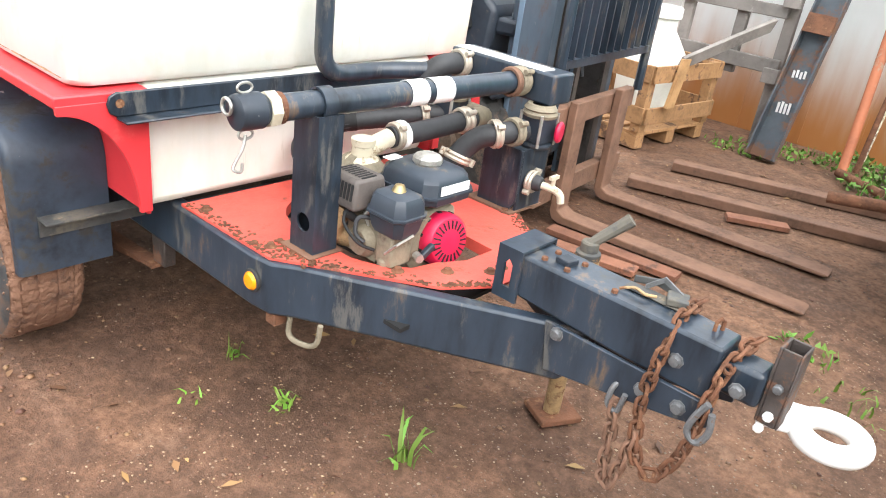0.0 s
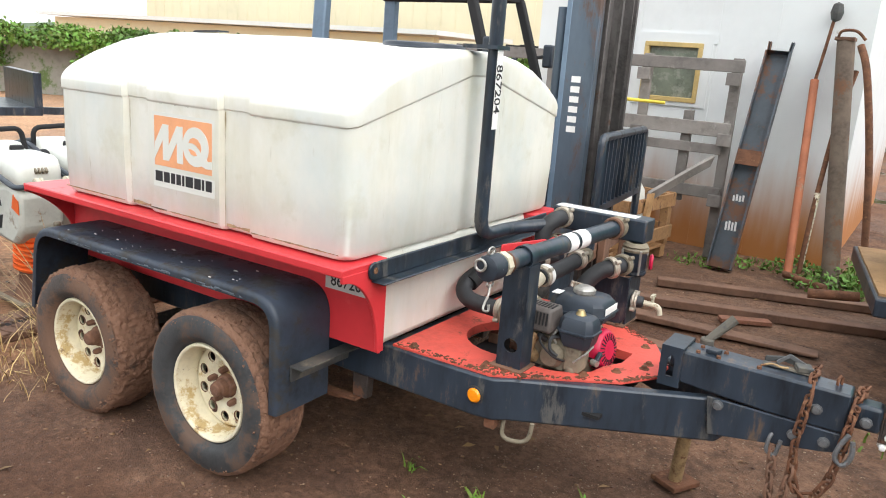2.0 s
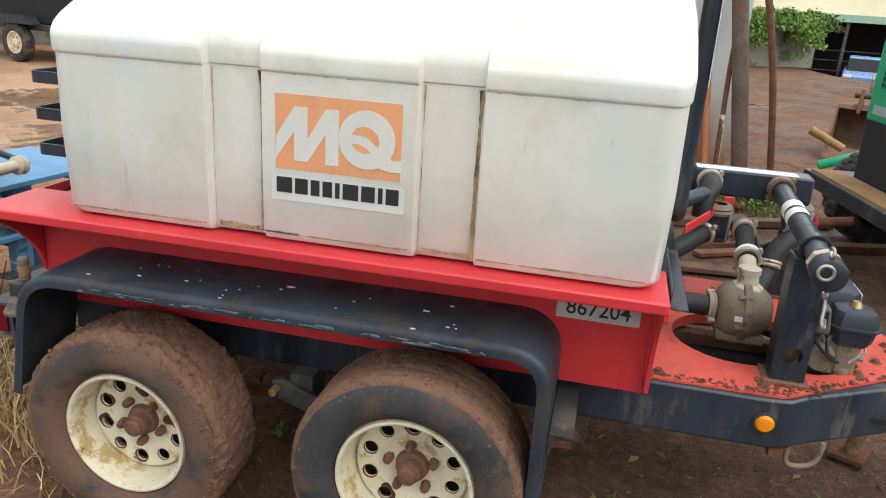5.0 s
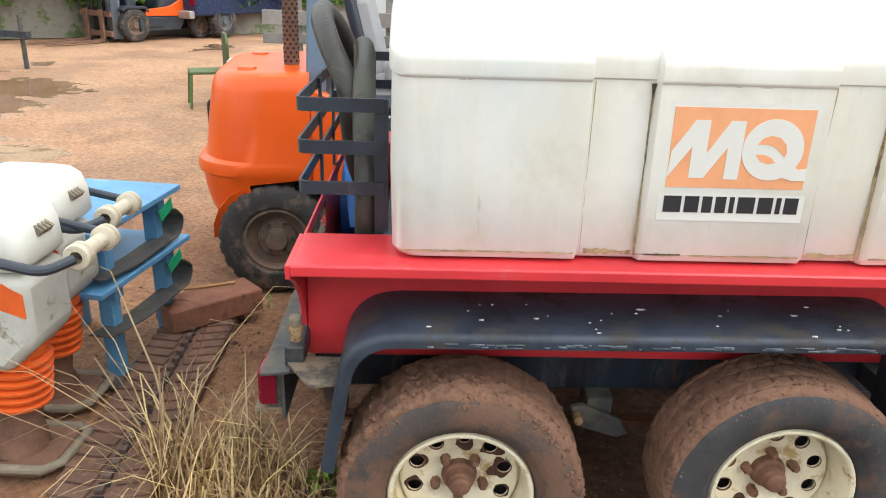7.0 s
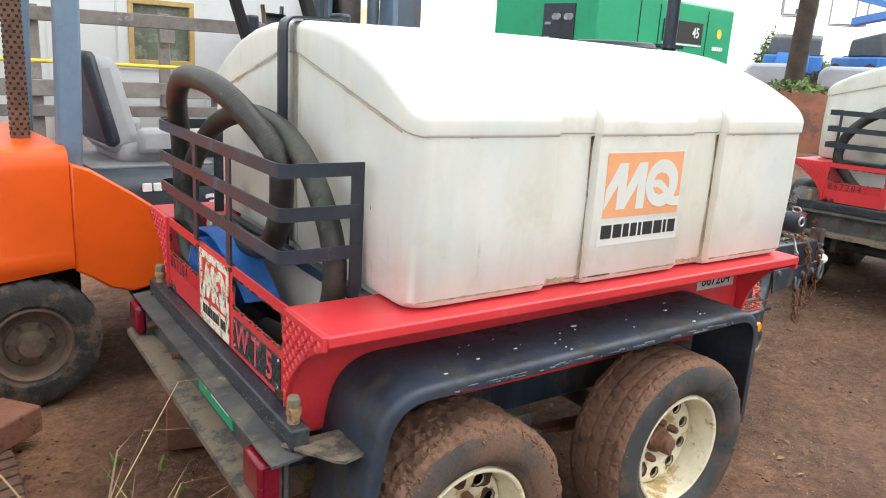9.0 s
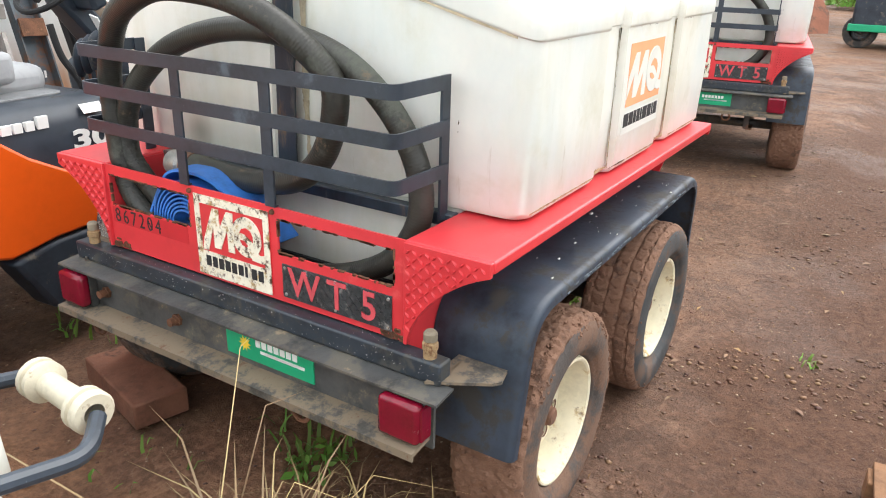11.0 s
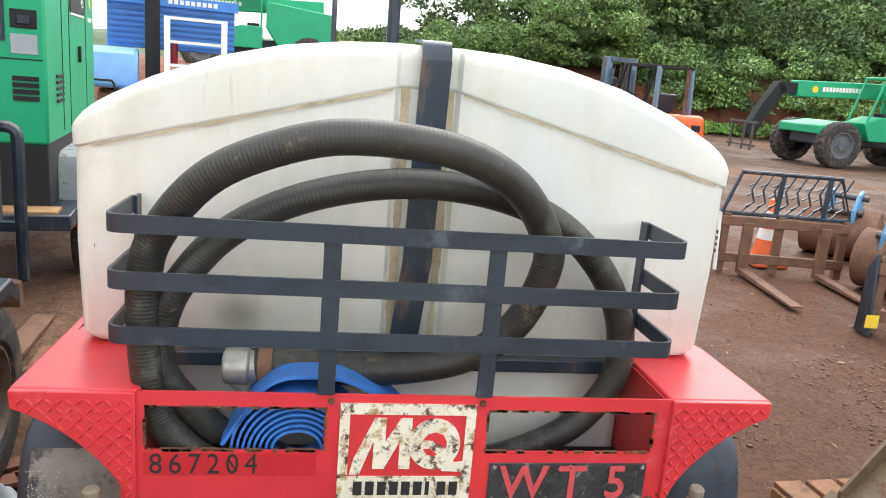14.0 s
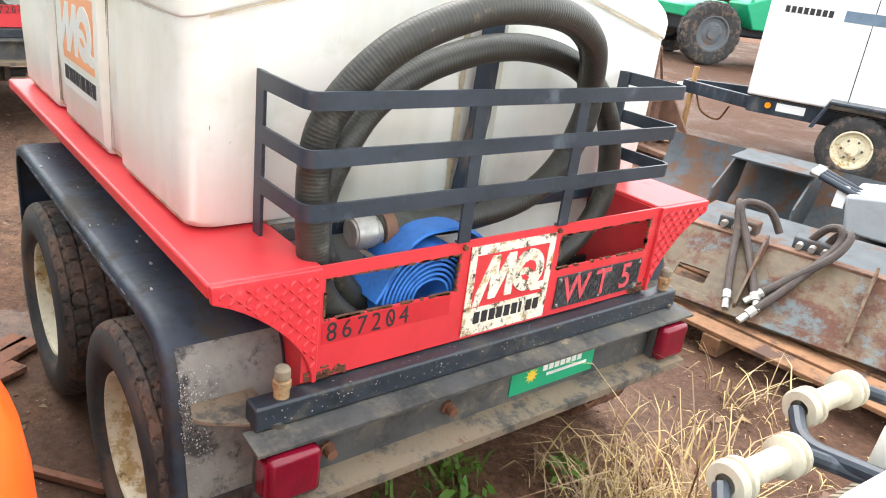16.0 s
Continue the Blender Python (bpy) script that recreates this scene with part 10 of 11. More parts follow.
# cream warehouse behind the hedge
wh = thing("warehouse", "large cream sheet-metal warehouse", "warehouse")
m_creamwall = mat("cream_sheet", (0.72, 0.66, 0.46), 0.6, var=0.05, scale=0.4)
part("wall", B().span((-38, 26, 0), (-9, 26.4, 8)), m_creamwall, wh)
part("wall", B().span((-38.4, 26, 0), (-38, 50, 8)), m_creamwall, wh)
part("roof", B().span((-39, 25.6, 8), (-8.6, 50, 8.3)), m_wall, wh)
for i in range(40):
    part("sheet_joint", B().span((-37.6 + i * 0.73, 25.985, 0), (-37.57 + i * 0.73, 26, 8)), m_creamwall, wh)
lr = thing("low_shed", "low shed with a white roof edge", "shed")
part("roof", B().span((-37, 19, 2.35), (-14, 24, 2.5)), m_wall, lr)
part("wall", B().span((-36.5, 19.6, 0), (-14.5, 19.9, 2.3)), m_creamwall, lr)
# open shed with a green eave, fence and parked car
os_ = thing("open_shed", "open-fronted shed with a pale green eave", "shed", m=pose(5.4, 21.5, -1.45))
part("roof", B().span((-1, 19.2, 3.1), (16, 30, 3.3)), m_wall, os_)
part("eave", B().span((-1, 19.05, 2.95), (16, 19.2, 3.3)), mat("pale_green_paint", (0.3, 0.48, 0.36), 0.5), os_)
# void-black wall: the dimness of the open bay is painted on
part("back_wall", B().span((-1, 27, 0), (16, 27.2, 3.1)), m_dark, os_)
for x in (-0.9, 3.0, 7, 11, 15.8):
    part("post", B().span((x, 19.25, 0), (x + 0.14, 19.4, 3.1)), m_steel, os_)
part("gable", B().prism([(-1.2, 3.3), (16.2, 3.3), (16.2, 6.0), (-1.2, 6.0)], "y", 22, 22.2), m_creamwall, os_)
for z in (0.5, 1.0, 1.5):
    part("rail", B().span((-0.9, 21, z), (11, 21.04, z + 0.05)), m_steel, os_)

# chain-link gate with a red board, grass at its foot
gt = thing("chain_link_gate", "rusty chain-link gate with a red board", "gate", m=pose(4.6, 19.5, 0, 0, 0, -30))
m_gate = mat("rust_pale_tube", (0.36, 0.22, 0.16), 0.7, var=0.2, scale=6)
for x in (0.0, 1.45, 2.9):
    part("post", B().cyl((x, 0, 0), (x, 0, 1.95), 0.03, n=10), m_gate, gt)
for z in (0.1, 1.0, 1.85):
    part("rail", B().cyl((0, 0, z), (2.9, 0, z), 0.025, n=10), m_gate, gt)
part("brace", B().cyl((1.45, 0, 1.85), (2.9, 0, 0.1), 0.022, n=10), m_plastic, gt)
b = B()
for i in range(-18, 30):
    for s in (-1, 1):
        x0, z0, x1, z1 = i * 0.1, 0.1, i * 0.1 + s * 1.75, 1.85
        pts = [(x0 + (x1 - x0) * q, 0.0, z0 + (z1 - z0) * q) for q in (j / 16 for j in range(17)) if 0 <= x0 + (x1 - x0) * q <= 2.9]
        if len(pts) > 1:
            b.tube([pts[0], pts[-1]], 0.004, 4)
tagged(part("wire_mesh", b, m_rustbrown, gt), kind="stuff")
part("red_board", B().span((0.42, 0.05, 0.0), (0.55, 0.09, 1.05)), m_signred, gt, "red board")

def car(m, paint, label):
    c = thing("car", label, "car", "parked vehicles", m)
    part("body", B().prism([(-2.0, 0.35), (2.0, 0.35), (2.05, 0.7), (1.1, 0.85), (-1.9, 0.92), (-2.05, 0.6)], "y", -0.82, 0.82), paint, c, "", 0.08)
    part("cabin", B().prism([(-1.5, 0.9), (1.0, 0.84), (0.4, 1.38), (-1.1, 1.42)], "y", -0.7, 0.7), m_dark, c, "dark glass cabin", 0.06)
    part("roof", B().prism([(-1.12, 1.41), (0.4, 1.37), (0.35, 1.45), (-1.0, 1.47)], "y", -0.68, 0.68), paint, c, "", 0.03)
    for s in (-1, 1):
        part("headlight", B().box((2.0, s * 0.6, 0.66), (0.1, 0.3, 0.13)), m_label, c, "", 0.02)
        for x in (-1.25, 1.3):
            h = solid_tyre("tyre", 0.31, 0.2, c, (0, 0, 0), m_greysteel, m_flktyre, 24)
            h.matrix_basis = Matrix.Translation((x, s * 0.83, 0.3)) @ Matrix.Rotation(radians(0 if s < 0 else 180), 4, "Z")
    return c


car(pose(9.0, 38.6, -1.45, 0, 0, -105), mat("pale_blue_car", (0.25, 0.42, 0.7), 0.25, 0.2), "pale blue small car parked before the shed")
pk = thing("pickup", "dark blue pickup truck", "pickup", "parked vehicles", pose(-8.0, 19.3, 0, 0, 0, 60))
m_navy = mat("navy_paint", (0.02, 0.035, 0.09), 0.25, 0.2)
part("bed", B().prism([(-2.6, 0.5), (0.2, 0.5), (0.2, 1.15), (-2.6, 1.12)], "y", -0.9, 0.9), m_navy, pk, "", 0.05)
part("cab", B().prism([(0.2, 0.5), (2.5, 0.5), (2.5, 1.05), (1.5, 1.15), (1.0, 1.75), (0.2, 1.78)], "y", -0.88, 0.88), m_navy, pk, "", 0.06)
part("bumper", B().span((-2.75, -0.85, 0.45), (-2.6, 0.85, 0.62)), m_zinc, pk, "", 0.02)
for s in (-1, 1):
    part("tail_lamp", B().span((-2.63, s * 0.88, 0.75), (-2.58, s * 0.72, 1.05)), m_redlens, pk)
    for x in (-1.7, 1.7):
        h = solid_tyre("tyre", 0.38, 0.24, pk, (0, 0, 0), m_greysteel, m_flktyre, 24)
        h.matrix_basis = Matrix.Translation((x, s * 0.9, 0.37)) @ Matrix.Rotation(radians(0 if s < 0 else 180), 4, "Z")


def flat_trailer(m, load, high=1.6):
    t = thing("flat_trailer", "black flat trailer with a load", "trailer", "parked trailers", m)
    part("bed", B().span((-1.8, -0.8, 0.55), (1.8, 0.8, 0.66)), m_black, t, "", 0.01)
    part("headboard", B().span((1.7, -0.8, 0.66), (1.8, 0.8, 1.1)), m_black, t)
    part("tongue", B().bar([(1.8, 0, 0.55), (3.0, 0, 0.52)], 0.1, 0.1, (0, 0, 1)), m_black, t)
    part("jack", B().cyl((2.8, 0.1, 0), (2.8, 0.1, 0.8), 0.035), m_bumper, t)
    part("load", B().span((-1.6, -0.7, 0.66), (1.2, 0.7, high)), load, t, "sheet-metal cabinet load", 0.03)
    for i in range(5):
        part("vent", B().span((-1.4 + i * 0.2, -0.703, 1.1), (-1.28 + i * 0.2, -0.69, 1.45)), m_dark, t)
    for s in (-1, 1):
        part("fender", B().prism([(-0.5, 0.66), (-0.38, 0.8), (0.38, 0.8), (0.5, 0.66)], "y", s * 1.02, s * 0.8), m_black, t)
        h = solid_tyre("tyre", 0.34, 0.2, t, (0, 0, 0), m_rim, m_flktyre, 24)
        h.matrix_basis = Matrix.Translation((0, s * 1.0, 0.33)) @ Matrix.Rotation(radians(0 if s < 0 else 180), 4, "Z")
    return t


ft_ = flat_trailer(pose(-12.4, 11.6, 0, 0, 0, -12), m_dark)
flat_trailer(pose(-11.4, 2.8, 0, 0, 0, 75), m_green, 1.95)
# big bucket and tubes in the dirt beyond the generator trailer
digger_bucket(pose(1.05, 9.3, 0, 0, 0, 70) @ Matrix.Scale(1.05, 4), m_rustbrown, "large dark brown digger bucket lying open")
digger_bucket(pose(1.9, 9.2, 0, 0, 0, 30) @ Matrix.Scale(0.95, 4), m_tan, "large tan digger bucket lying open")
solo("green_tube", B().tube(rounded([(0.15, 7.6, 0.13), (0.6, 7.6, 0.3), (0.72, 7.7, 0.1)], 0.06, 4), 0.05, 14), m_green, "green steel tube lying across the scrap", "pipe")
solo("tan_tube", B().tube([(0.0, 7.62, 0.5), (0.35, 7.6, 0.33)], 0.045, 12), m_newwood, "tan tube lying across the scrap", "pipe")
# plastic chair and drums beyond the forklift
ch = thing("plastic_chair", "dark green plastic garden chair", "chair", m=pose(-6.05, 8.3, 0, 0, 0, 200))
part("seat", B().span((-0.22, -0.22, 0.4), (0.22, 0.22, 0.43)), m_leafdark, ch, "", 0.01)
part("backrest", B().prism([(-0.24, 0.43), (0.24, 0.43), (0.26, 0.75), (0.18, 0.86), (-0.18, 0.86), (-0.26, 0.75)], "x", -0.24, -0.21), m_leafdark, ch, "", 0.01)
for x in (-0.2, 0.2):
    for y in (-0.2, 0.2):
        part("leg", B().bar([(x, y, 0.4), (x * 1.15, y * 1.15, 0.0)], 0.04, 0.03, (0, 1, 0)), m_leafdark, ch)
for x, y, mt_ in ((-4.75, 5.3, m_ramtank), (-4.2, 5.5, m_bluepaint)):
    b = B().lathe([(0.0, 0.0), (0.27, 0.0), (0.29, 0.02), (0.29, 0.3), (0.3, 0.32), (0.29, 0.34), (0.29, 0.62), (0.3, 0.64), (0.29, 0.66), (0.29, 0.9), (0.27, 0.92), (0.27, 0.9), (0.0, 0.9)], (x, y, 0), (0, 0, 1), 32)
    solo("plastic_barrel", b, mt_, "plastic barrel with ribs", "barrel", "barrels")

# blue lift machines, grey tanks, pole to the north-east
def boom_lift(m):
    t = thing("boom_lift", "blue boom lift with folded arm", "boom lift", "boom lifts", m)
    part("base", B().span((-1.4, -0.9, 0.5), (1.4, 0.9, 1.1)), m_bluelift, t, "", 0.06)
    b = B().prism([(1.3, 0.5), (1.62, 0.55), (1.6, 0.8), (1.3, 1.2)], "y", -0.5, 0.5)
    ns_ = part("nose_cowl", b, m_bluelift, t, "sloping blue nose cowl", 0.04)
    for s in (-0.25, 0.25):
        part("vent", B().span((1.6, s - 0.12, 0.58), (1.625, s + 0.12, 0.68)), m_dark, ns_)
    part("turret", B().prism([(-1.3, 1.1), (0.6, 1.1), (0.5, 1.7), (-1.2, 1.9)], "y", -0.8, 0.8), m_greysteel, t, "grey turret cover", 0.08)
    part("lower_arm", B().bar([(-0.9, 0, 1.8), (-1.0, 0, 2.6), (1.8, 0, 2.4)], 0.28, 0.28, (0, 1, 0)), m_bluelift, t, "", 0.02)
    part("upper_arm", B().bar([(-1.0, 0.1, 2.7), (1.9, 0.1, 3.3)], 0.22, 0.22, (0, 1, 0)), m_bluelift, t, "", 0.02)
    part("basket", B().tube([(1.9, -0.5, 2.3), (2.6, -0.5, 2.3), (2.6, 0.5, 2.3), (1.9, 0.5, 2.3)], 0.03, 8, True).tube([(1.9, -0.5, 3.3), (2.6, -0.5, 3.3), (2.6, 0.5, 3.3), (1.9, 0.5, 3.3)], 0.03, 8, True).cyl((1.9, -0.5, 2.3), (1.9, -0.5, 3.3), 0.03).cyl((2.6, -0.5, 2.3), (2.6, -0.5, 3.3), 0.03).cyl((2.6, 0.5, 2.3), (2.6, 0.5, 3.3), 0.03), m_zinc, t)
    for x in (-1.0, 1.0):
        for s in (-1, 1):
            h = solid_tyre("tyre", 0.45, 0.32, t, (0, 0, 0), m_greysteel, m_flktyre, 18)
            h.matrix_basis = Matrix.Translation((x, s * 0.95, 0.44)) @ Matrix.Rotation(radians(0 if s < 0 else 180), 4, "Z")
    return t


m_bluelift = mat("lift_blue", (0.05, 0.22, 0.62), 0.4, var=0.1, scale=3)
bl = boom_lift(pose(20.5, 14.6, 1.3, 0, 0, -150))
copy_thing(bl, pose(23, 13.0, 1.4, 0, 0, 60))
copy_thing(th, pose(21.5, 4.6, 1.2, 0, 0, 95))
m_hoodblue = mat("sky_blue_hood", (0.16, 0.36, 0.68), 0.35, var=0.06, scale=3, over=(0.3, 0.42, 0.6), amount=0.2, oscale=4)


def blue_handler(m):
    """Blue yard machine seen from its end: hood and tyre on one side, mast and white cage on the other, a ribbed deck above."""
    t = thing("scissor_lift", "blue rough-terrain lift with sky-blue hood and white cage", "lift", "", m)
    part("chassis", B().span((-0.35, 0.0, 0.4), (0.55, 2.6, 0.8)), m_charcoal, t, "dark chassis", 0.04)
    nose = part("nose_plate", B().prism([(-0.35, 0.38), (0.55, 0.38), (0.55, 0.7), (0.2, 0.93), (-0.3, 0.93)], "y", -0.1, 0.4), m_bluelift, t, "blue nose plate with a white lamp", 0.03)
    part("lamp", B().span((-0.22, -0.115, 0.44), (0.0, -0.1, 0.58)), m_label, nose)
    part("warning_mark", B().prism([(-0.05, 0.72), (0.17, 0.72), (0.06, 0.89)], "y", -0.115, -0.1), m_yellow, nose)
    b = B()
    b.loft([[(x, y, z) for x, y, z in ((-0.92, 0.1 + k, zz), (-0.06, 0.1 + k, zz), (-0.06, 1.5, zz), (-0.92, 1.5, zz))] for k, zz in ((0.0, 0.97), (0.0, 1.25), (0.12, 1.55), (0.3, 1.66))])
    hd = part("hood", b, m_hoodblue, t, "sloping sky-blue hood", 0.07)
    part("hood_rail", B().tube(rounded([(-0.95, 0.0, 0.8), (-0.95, -0.02, 1.1), (-0.45, -0.02, 1.1), (-0.42, 0.0, 0.95)], 0.06, 4), 0.018, 8), m_dark, hd)
    part("mast", B().span((0.05, 0.6, 0.8), (0.3, 0.85, 3.3)), m_dark, t, "black mast post", 0.01)
    cage = part("cage", B().span((0.36, 0.3, 0.8), (0.46, 0.4, 2.25)), m_white, t, "white tube cage", 0.01)
    part("cage_post", B().span((1.32, 0.3, 0.8), (1.42, 0.4, 2.25)), m_white, cage, "", 0.01)
    for z in (0.8, 1.4, 1.8, 2.2):
        part("cage_rail", B().span((0.46, 0.32, z), (1.32, 0.38, z + 0.05)), m_white, cage)
    part("engine", B().span((0.5, 0.6, 0.6), (1.3, 1.6, 1.25)), m_charcoal, t, "dark engine and levers", 0.05)
    part("seat", B().span((0.62, 0.6, 1.25), (1.05, 0.85, 1.45)), m_dark, t, "", 0.04)
    part("red_bottle", B().cyl((0.53, 0.4, 1.45), (0.53, 0.4, 1.8), 0.06, n=14), m_redlens, t, "red extinguisher")
    dk_ = part("deck", B().span((-0.6, 1.4, 1.68), (1.65, 3.4, 2.52)), m_bluelift, t, "blue ribbed platform side", 0.02)
    # ribs in a darker lift blue, their shadow lines put into the colour
    for i in range(7):
        part("rib", B().span((-0.58, 1.37, 1.74 + i * 0.1), (1.63, 1.4, 1.78 + i * 0.1)), m_ribshade, dk_)
    part("deck_band", B().span((-0.64, 1.3, 2.46), (1.7, 1.38, 2.64)), m_bluelift, dk_)
    for i in range(9):
        part("band_bar", B().span((0.45 + i * 0.1, 1.292, 2.51), (0.52 + i * 0.1, 1.3, 2.59)), m_white, dk_)
    for x in (-0.6, 0.15, 0.9, 1.65):
        part("guard_post", B().cyl((x, 1.4, 2.52), (x, 1.4, 3.5), 0.025, n=8), m_zinc, dk_)
    part("guard_rail", B().cyl((-0.6, 1.4, 3.5), (1.65, 1.4, 3.5), 0.025, n=8), m_zinc, dk_)
    for x, y in ((-0.72, 0.55), (0.95, 0.75), (-0.72, 2.6), (0.95, 2.6)):
        h = solid_tyre("tyre", 0.48, 0.36, t, (0, 0, 0), m_greysteel, m_mudtyre, 16)
        h.matrix_basis = Matrix.Translation((x, y, 0.47)) @ Matrix.Rotation(radians(-90 if x < 0 else 90), 4, "Z")
    return t


m_ribshade = mat("deep_blue_shadow_rib", (0.03, 0.12, 0.36), 0.5, var=0.1, scale=3)
m_mudtyre = mat("red_mud_tyre", (0.07, 0.05, 0.042), 0.85, var=0.3, scale=8, over=(0.2, 0.1, 0.06), amount=0.7, oscale=4, bump=0.4)
blue_handler(pose(8.4, 4.98, 0, 0, 0, -77.3))
m_hoodgrey = mat("pale_grey_hood", (0.4, 0.44, 0.48), 0.5, var=0.1, scale=2, over=(0.25, 0.23, 0.2), amount=0.2, oscale=3)
for x, y, s in ((16.6, 12.75, 0.75), (17.0, 10.1, 1.3)):
    b = B().prism([(-s, 0.15), (-s, 0.62), (-s * 0.85, 0.78), (s * 0.85, 0.82), (s, 0.66), (s, 0.15)], "y", -0.8, 0.8)
    solo("machine_hood", b, m_hoodgrey, "pale grey machine hood parked on the bank", "machine hood", "grey hoods", bevel=0.1, m=pose(x, y, 1.25, 0, 0, -60))
solo("utility_pole", B().tube([(14.6, 10.9, 0.8), (14.85, 10.8, 9)], 0.22, 14, radii=[0.25, 0.2]), mat("dark_pole_wood", (0.06, 0.045, 0.035), 0.9, var=0.3, scale=4, bump=0.5), "dark timber utility pole", "pole")
r_ = random.Random(12)
foot = [(8.2, 15.4), (9.6, 12.9), (10.8, 10.8), (12, 8.7), (13.6, 6.2), (15.4, 3.9), (17.5, 2.2)]
rows_ = []
for out_, z in ((0, -0.05), (0.45, 0.5), (0.95, 1.0), (1.5, 1.32), (3.0, 1.4), (9.0, 1.45), (26, 1.5)):
    rows_.append([(x + 0.87 * out_ + r_.uniform(-0.15, 0.15) * (z < 1.36), y + 0.5 * out_ + r_.uniform(-0.15, 0.15) * (z < 1.36), z + r_.uniform(-0.07, 0.07) * (z > 0)) for x, y in foot])
b = B()
b.loft(rows_, False, False)
solo("bank", b, m_bank, "raw red earth bank", "bank", kind="structure", sharp=180)
foliage("bank_scrub", [((x, y, 1.4), (0.8, 0.8, h_)) for x, y, h_ in ((13.2, 10.0, 0.25), (14.3, 8.6, 0.3), (12.5, 11.4, 0.2), (24.5, 18.0, 2.6), (26, 17.0, 1.6), (20.5, 18.6, 1.2), (22, 20.0, 1.3))], 9000, 0.07, 14, m_leaf, "scrub on top of the red bank", "scrub")
# black and green machine with white drum beyond the second trailer
gm = thing("compressor", "black and green towed compressor", "compressor", m=pose(14.5, 0.6, 0, 0, 0, 0))
part("body", B().span((-0.8, -0.8, 0.45), (1.0, 0.9, 1.35)), m_charcoal, gm, "", 0.06)
part("skirt", B().span((-0.85, -0.85, 0.35), (1.05, 0.95, 0.5)), m_green, gm, "", 0.02)
part("white_tank", B().span((-0.6, -1.4, 0.8), (-0.2, -0.9, 1.3)), m_white, gm, "", 0.04)
for y in (-0.7, 0.7):
    h = solid_tyre("tyre", 0.35, 0.2, gm, (0, 0, 0), m_greysteel, m_flktyre, 20)
    h.matrix_basis = Matrix.Translation((-0.5, y, 0.34)) @ Matrix.Rotation(radians(90), 4, "Z")

# ---- small growth and litter ----
def blades(spots, material, name, label, cat, seed, lean_=0.5, width=0.006):
    """spots: x, y, radius, count, height. Thin bent blades from the ground."""
    r_ = random.Random(seed)
    b_ = B()
    for x, y, rad, count, h in spots:
        for _ in range(count):
            a_, q = r_.uniform(0, 6.283), rad * math.sqrt(r_.random())
            p = Vector((x + q * math.cos(a_), y + q * math.sin(a_), -0.03))
            g_ = r_.uniform(0, 6.283)
            hh = h * r_.uniform(0.4, 1.15)
            bend = Vector((math.cos(g_), math.sin(g_), 0)) * hh * r_.uniform(0.1, lean_)
            s = Vector((-math.sin(g_), math.cos(g_), 0)) * width * r_.uniform(0.6, 1.4)
            up = Vector((0, 0, hh))
            side_ = s * r_.uniform(-9, 9)
            m1, m2 = p + up * 0.45 + bend * 0.2, p + up * 0.8 + bend * 0.6 + side_ * 0.4
            m3 = p + up * r_.uniform(0.45, 1.0) + bend * 1.15 + side_
            b_.add([p - s, p + s, m1 + s * 0.9, m1 - s * 0.9, m2 + s * 0.6, m2 - s * 0.6, m3], [(0, 1, 2, 3), (3, 2, 4, 5), (5, 4, 6)])
    return solo(name, b_, material, label, cat, kind="stuff", sharp=180)


blades([(-4.22, 1.08, 0.11, 80, 0.5), (-4.27, 1.12, 0.05, 14, 0.74), (-4.08, 1.2, 0.18, 130, 0.32), (-3.95, 1.1, 0.18, 120, 0.24), (-3.8, 1.05, 0.2, 90, 0.15), (-4.0, 0.8, 0.22, 60, 0.28), (-3.8, 0.6, 0.25, 60, 0.14), (-3.8, 0.05, 0.18, 40, 0.22), (-4.0, 0.25, 0.3, 50, 0.12)], m_straw, "dry_grass", "tall dry straw-coloured grass beside the bumper", "grass", 2, 1.3, 0.0032)
blades([(-3.6, 1.42, 0.12, 26, 0.14), (-3.45, 1.55, 0.15, 16, 0.12), (-3.95, 1.9, 0.2, 12, 0.08), (-1.12, 1.32, 0.045, 13, 0.14), (-1.54, 1.2, 0.035, 12, 0.1), (-1.88, 1.23, 0.03, 9, 0.09), (-1.75, 1.0, 0.04, 6, 0.06), (-0.2, 2.9, 0.25, 26, 0.1), (-0.97, 2.68, 0.14, 22, 0.1), (0.22, 2.74, 0.2, 16, 0.07), (-1.65, 2.2, 0.1, 12, 0.08), (-1.85, 0.15, 0.06, 10, 0.06), (0.1, 3.2, 0.2, 30, 0.12), (-3.3, 2.9, 0.3, 40, 0.14), (-4.4, 2.6, 0.2, 20, 0.1), (0.3, 2.6, 0.3, 40, 0.09), (1.0, 2.9, 0.4, 40, 0.09), (-0.8, 5.75, 0.3, 40, 0.14), (-0.55, 6.1, 0.25, 70, 0.34), (-1.5, 6.2, 0.3, 40, 0.08), (-2.0, 5.9, 0.25, 40, 0.07), (4.0, 18.4, 0.4, 220, 0.6)], m_grass, "grass_tufts", "small green grass tufts in the dirt", "grass", 4, 0.8, 0.006)
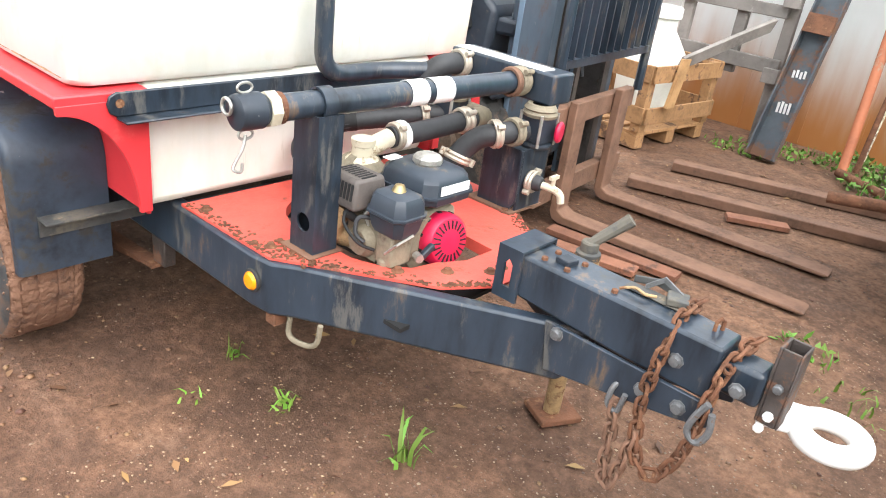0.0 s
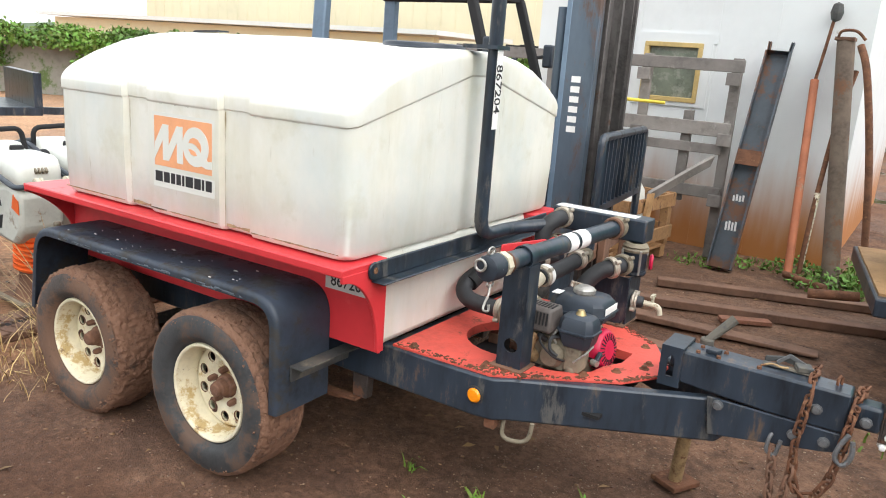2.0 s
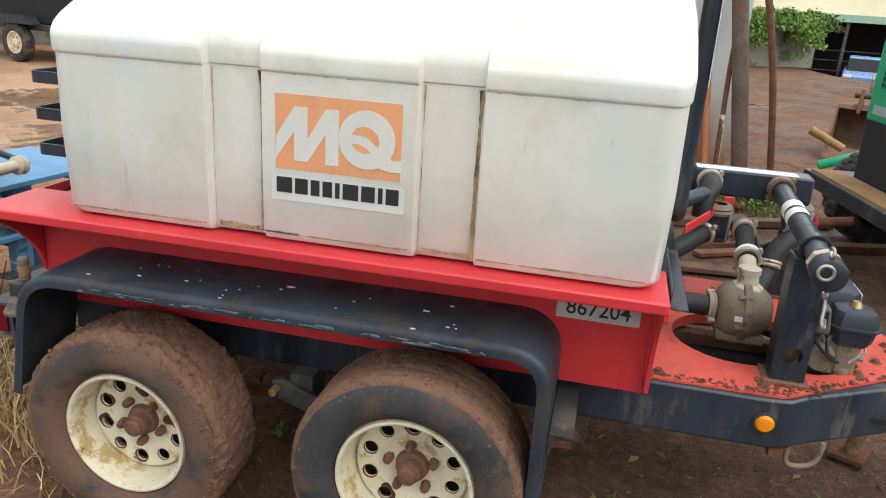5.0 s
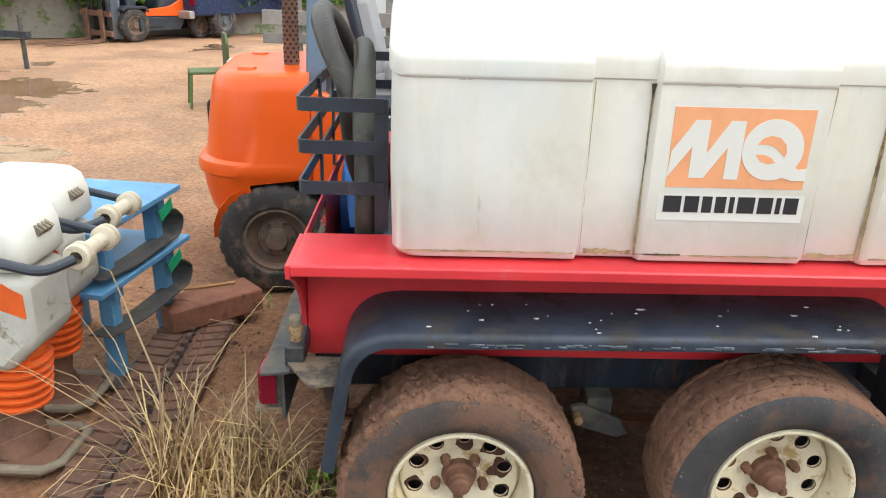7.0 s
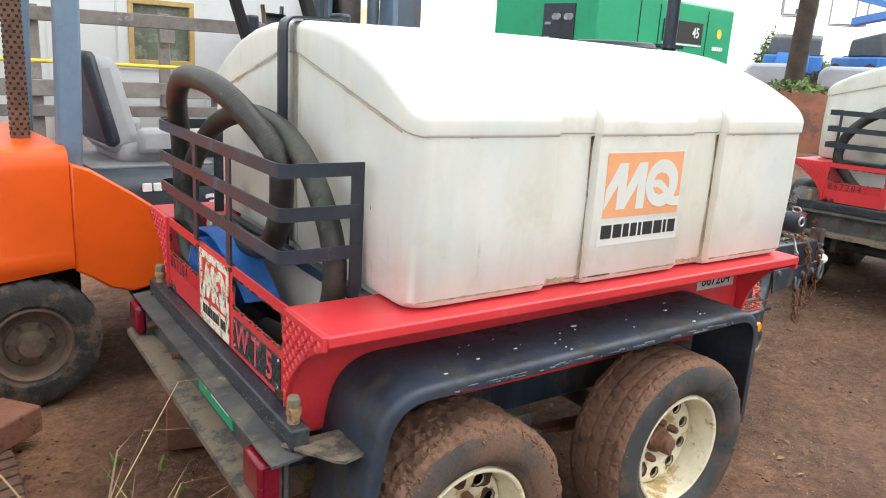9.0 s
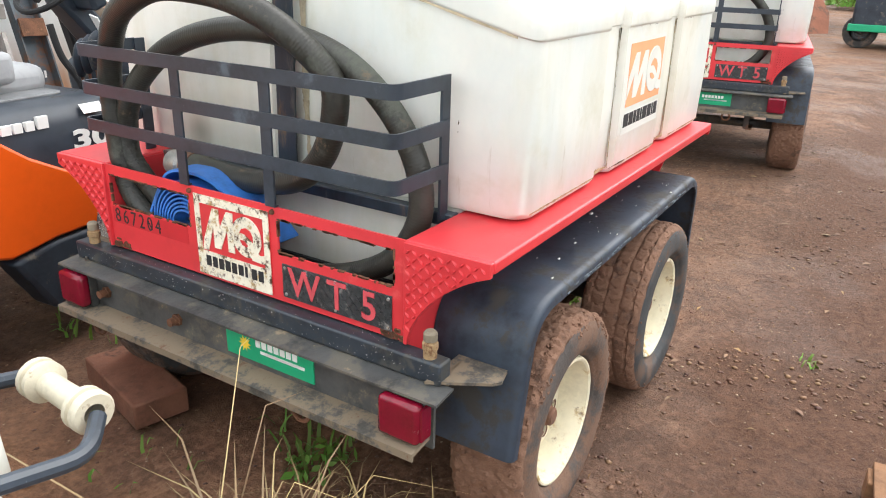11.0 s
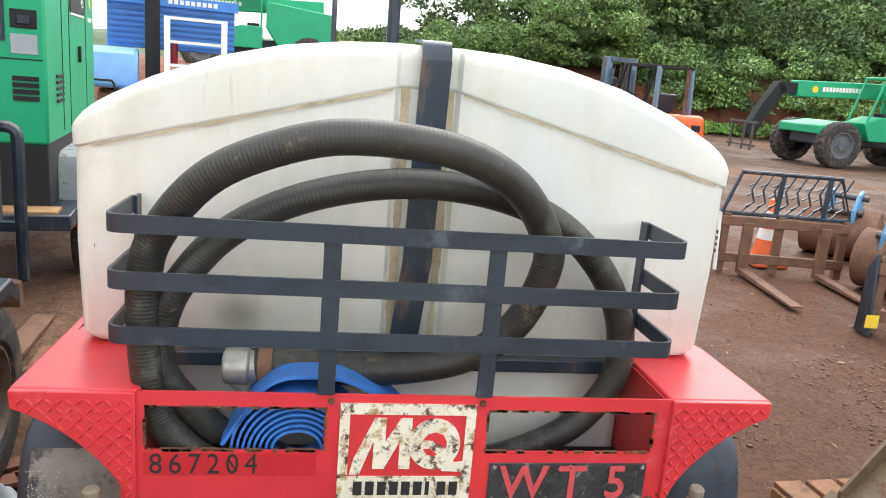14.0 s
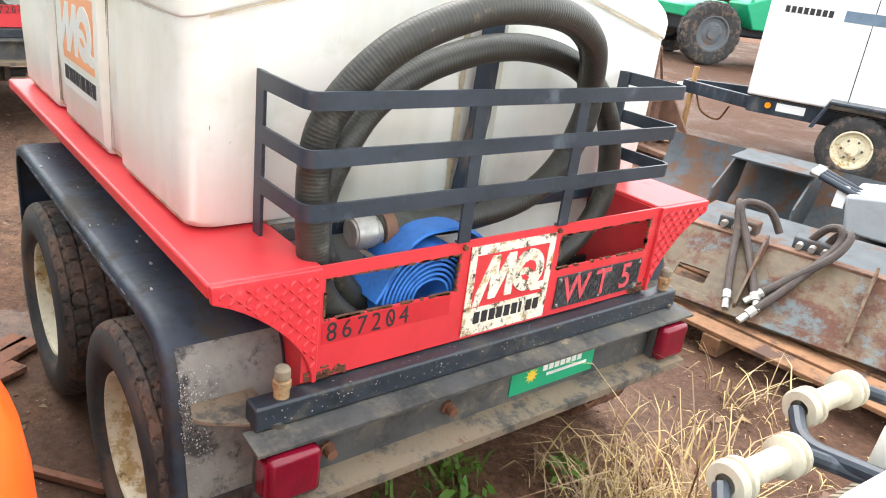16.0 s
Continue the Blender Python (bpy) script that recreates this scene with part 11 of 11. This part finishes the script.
foliage("weeds", [((-0.85, 5.85, 0.0), (0.35, 0.3, 0.2)), ((-0.6, 6.2, 0.0), (0.25, 0.25, 0.3)), ((-1.15, 6.2, 0.0), (0.3, 0.2, 0.16)), ((-1.65, 6.1, 0.0), (0.3, 0.2, 0.05)), ((-1.95, 5.85, 0.0), (0.25, 0.2, 0.04)), ((0.05, 3.1, 0), (0.16, 0.12, 0.03)), ((-0.97, 2.65, 0), (0.2, 0.12, 0.06)), ((-0.5, 3.1, 0), (0.14, 0.1, 0.05)), ((0.9, 3.0, 0), (0.25, 0.2, 0.05)), ((-3.74, 1.1, 0.03), (0.07, 0.07, 0.09)), ((-3.58, 1.42, 0.02), (0.12, 0.1, 0.06)), ((-3.1, 1.3, 0), (0.04, 0.04, 0.05))], 1700, 0.024, 11, m_grass, "sparse broad-leaved green weeds", "weeds")


def pebbles(count, box, sizes, seed, patchy=None):
    r_ = random.Random(seed)
    b_ = B()
    ico = [(0, 0, 1), (0.9, 0, 0.3), (0.28, 0.85, 0.3), (-0.72, 0.52, 0.3), (-0.72, -0.52, 0.3), (0.28, -0.85, 0.3), (0, 0, -0.5)]
    fs = [(0, 1, 2), (0, 2, 3), (0, 3, 4), (0, 4, 5), (0, 5, 1), (6, 2, 1), (6, 3, 2), (6, 4, 3), (6, 5, 4), (6, 1, 5)]
    for _ in range(count):
        x, y = r_.uniform(box[0], box[1]), r_.uniform(box[2], box[3])
        if patchy is not None and noise.noise(Vector((x * 1.3, y * 0.9, 5))) < patchy:
            continue
        s = sizes[0] + (sizes[1] - sizes[0]) * r_.random() ** 3
        a_ = r_.uniform(0, 6.28)
        z = ground_height(x, y)
        sx, sy, sz = s * r_.uniform(0.7, 1.3), s * r_.uniform(0.7, 1.2), s * r_.uniform(0.5, 0.9)
        b_.add([(x + sx * u * math.cos(a_) - sy * v * math.sin(a_), y + sx * u * math.sin(a_) + sy * v * math.cos(a_), z + sz * w_ * 0.8) for u, v, w_ in ico], fs)
    return b_


m_stone = leaf_mat("grey_stones", (0.25, 0.19, 0.155), 0.6)
m_clod = leaf_mat("dirt_clods", (0.15, 0.085, 0.058), 0.5)
solo("gravel", pebbles(14000, (-5.5, 3.0, -3.0, 6.3), (0.0015, 0.0075), 5), m_stone, "scattered grey grit and pebbles", "gravel", kind="stuff", sharp=180)
solo("fine_grit", pebbles(16000, (-1.7, 1.1, 0.1, 3.6), (0.0012, 0.0055), 15, -0.3), m_stone, "fine grey grit pressed into the dirt", "gravel", kind="stuff", sharp=180)
solo("dirt_clods", pebbles(26000, (-5.8, 3.0, -2.6, 4.2), (0.0015, 0.011), 6), m_clod, "clods of red-brown dirt", "dirt clods", kind="stuff", sharp=180)
solo("churned_clods", pebbles(15000, (-4.2, 1.5, -2.2, 0.75), (0.002, 0.019), 9, 0.16), m_clod, "patches of churned dirt clods on the lane", "dirt clods", kind="stuff", sharp=180)
# dry leaves and scraps
def scraps(count, box, seed):
    r_ = random.Random(seed)
    b_ = B()
    for _ in range(count):
        x, y = r_.uniform(box[0], box[1]), r_.uniform(box[2], box[3])
        s, a_ = r_.uniform(0.01, 0.035), r_.uniform(0, 6.28)
        z = ground_height(x, y) + 0.006
        u, v = Vector((math.cos(a_), math.sin(a_), 0)) * s, Vector((-math.sin(a_), math.cos(a_), 0)) * s * r_.uniform(0.15, 0.5)
        c_ = Vector((x, y, z))
        b_.add([c_ - u, c_ + v + Vector((0, 0, 0.008)), c_ + u, c_ - v + Vector((0, 0, 0.004))], [(0, 1, 2, 3)])
    return b_


m_litter = leaf_mat("brown_litter", (0.2, 0.12, 0.065), 0.6)
solo("leaf_litter", scraps(620, (-5.5, 2.5, -2.5, 6.3), 8), m_litter, "dry leaves, chips and straw on the ground", "litter", kind="stuff", sharp=180)
for x, y, l, r in ((-2.24, 2.68, 0.62, -58), (-2.3, 2.62, 0.6, -52), (-2.4, 2.68, 0.5, -62), (-3.0, 2.46, 0.25, 40), (-3.3, 2.75, 0.3, 60)):
    solo("plank", B().box((0, 0, 0.012), (l, 0.08 if l > 0.4 else 0.025, 0.022)), m_brownwood, "short brown plank lying in the dirt", "plank", "planks on the ground", bevel=0.002, m=pose(x, y, 0, 0, 0, r))
solo("crushed_bottle", B().lathe([(0.0, 0.0), (0.03, 0.01), (0.035, 0.06), (0.03, 0.14), (0.012, 0.18), (0.012, 0.2), (0.0, 0.2)], (-2.75, 2.75, 0.035), (0.8, 0.6, 0.05), 12), m_plastic, "crushed plastic bottle on the ground", "bottle")
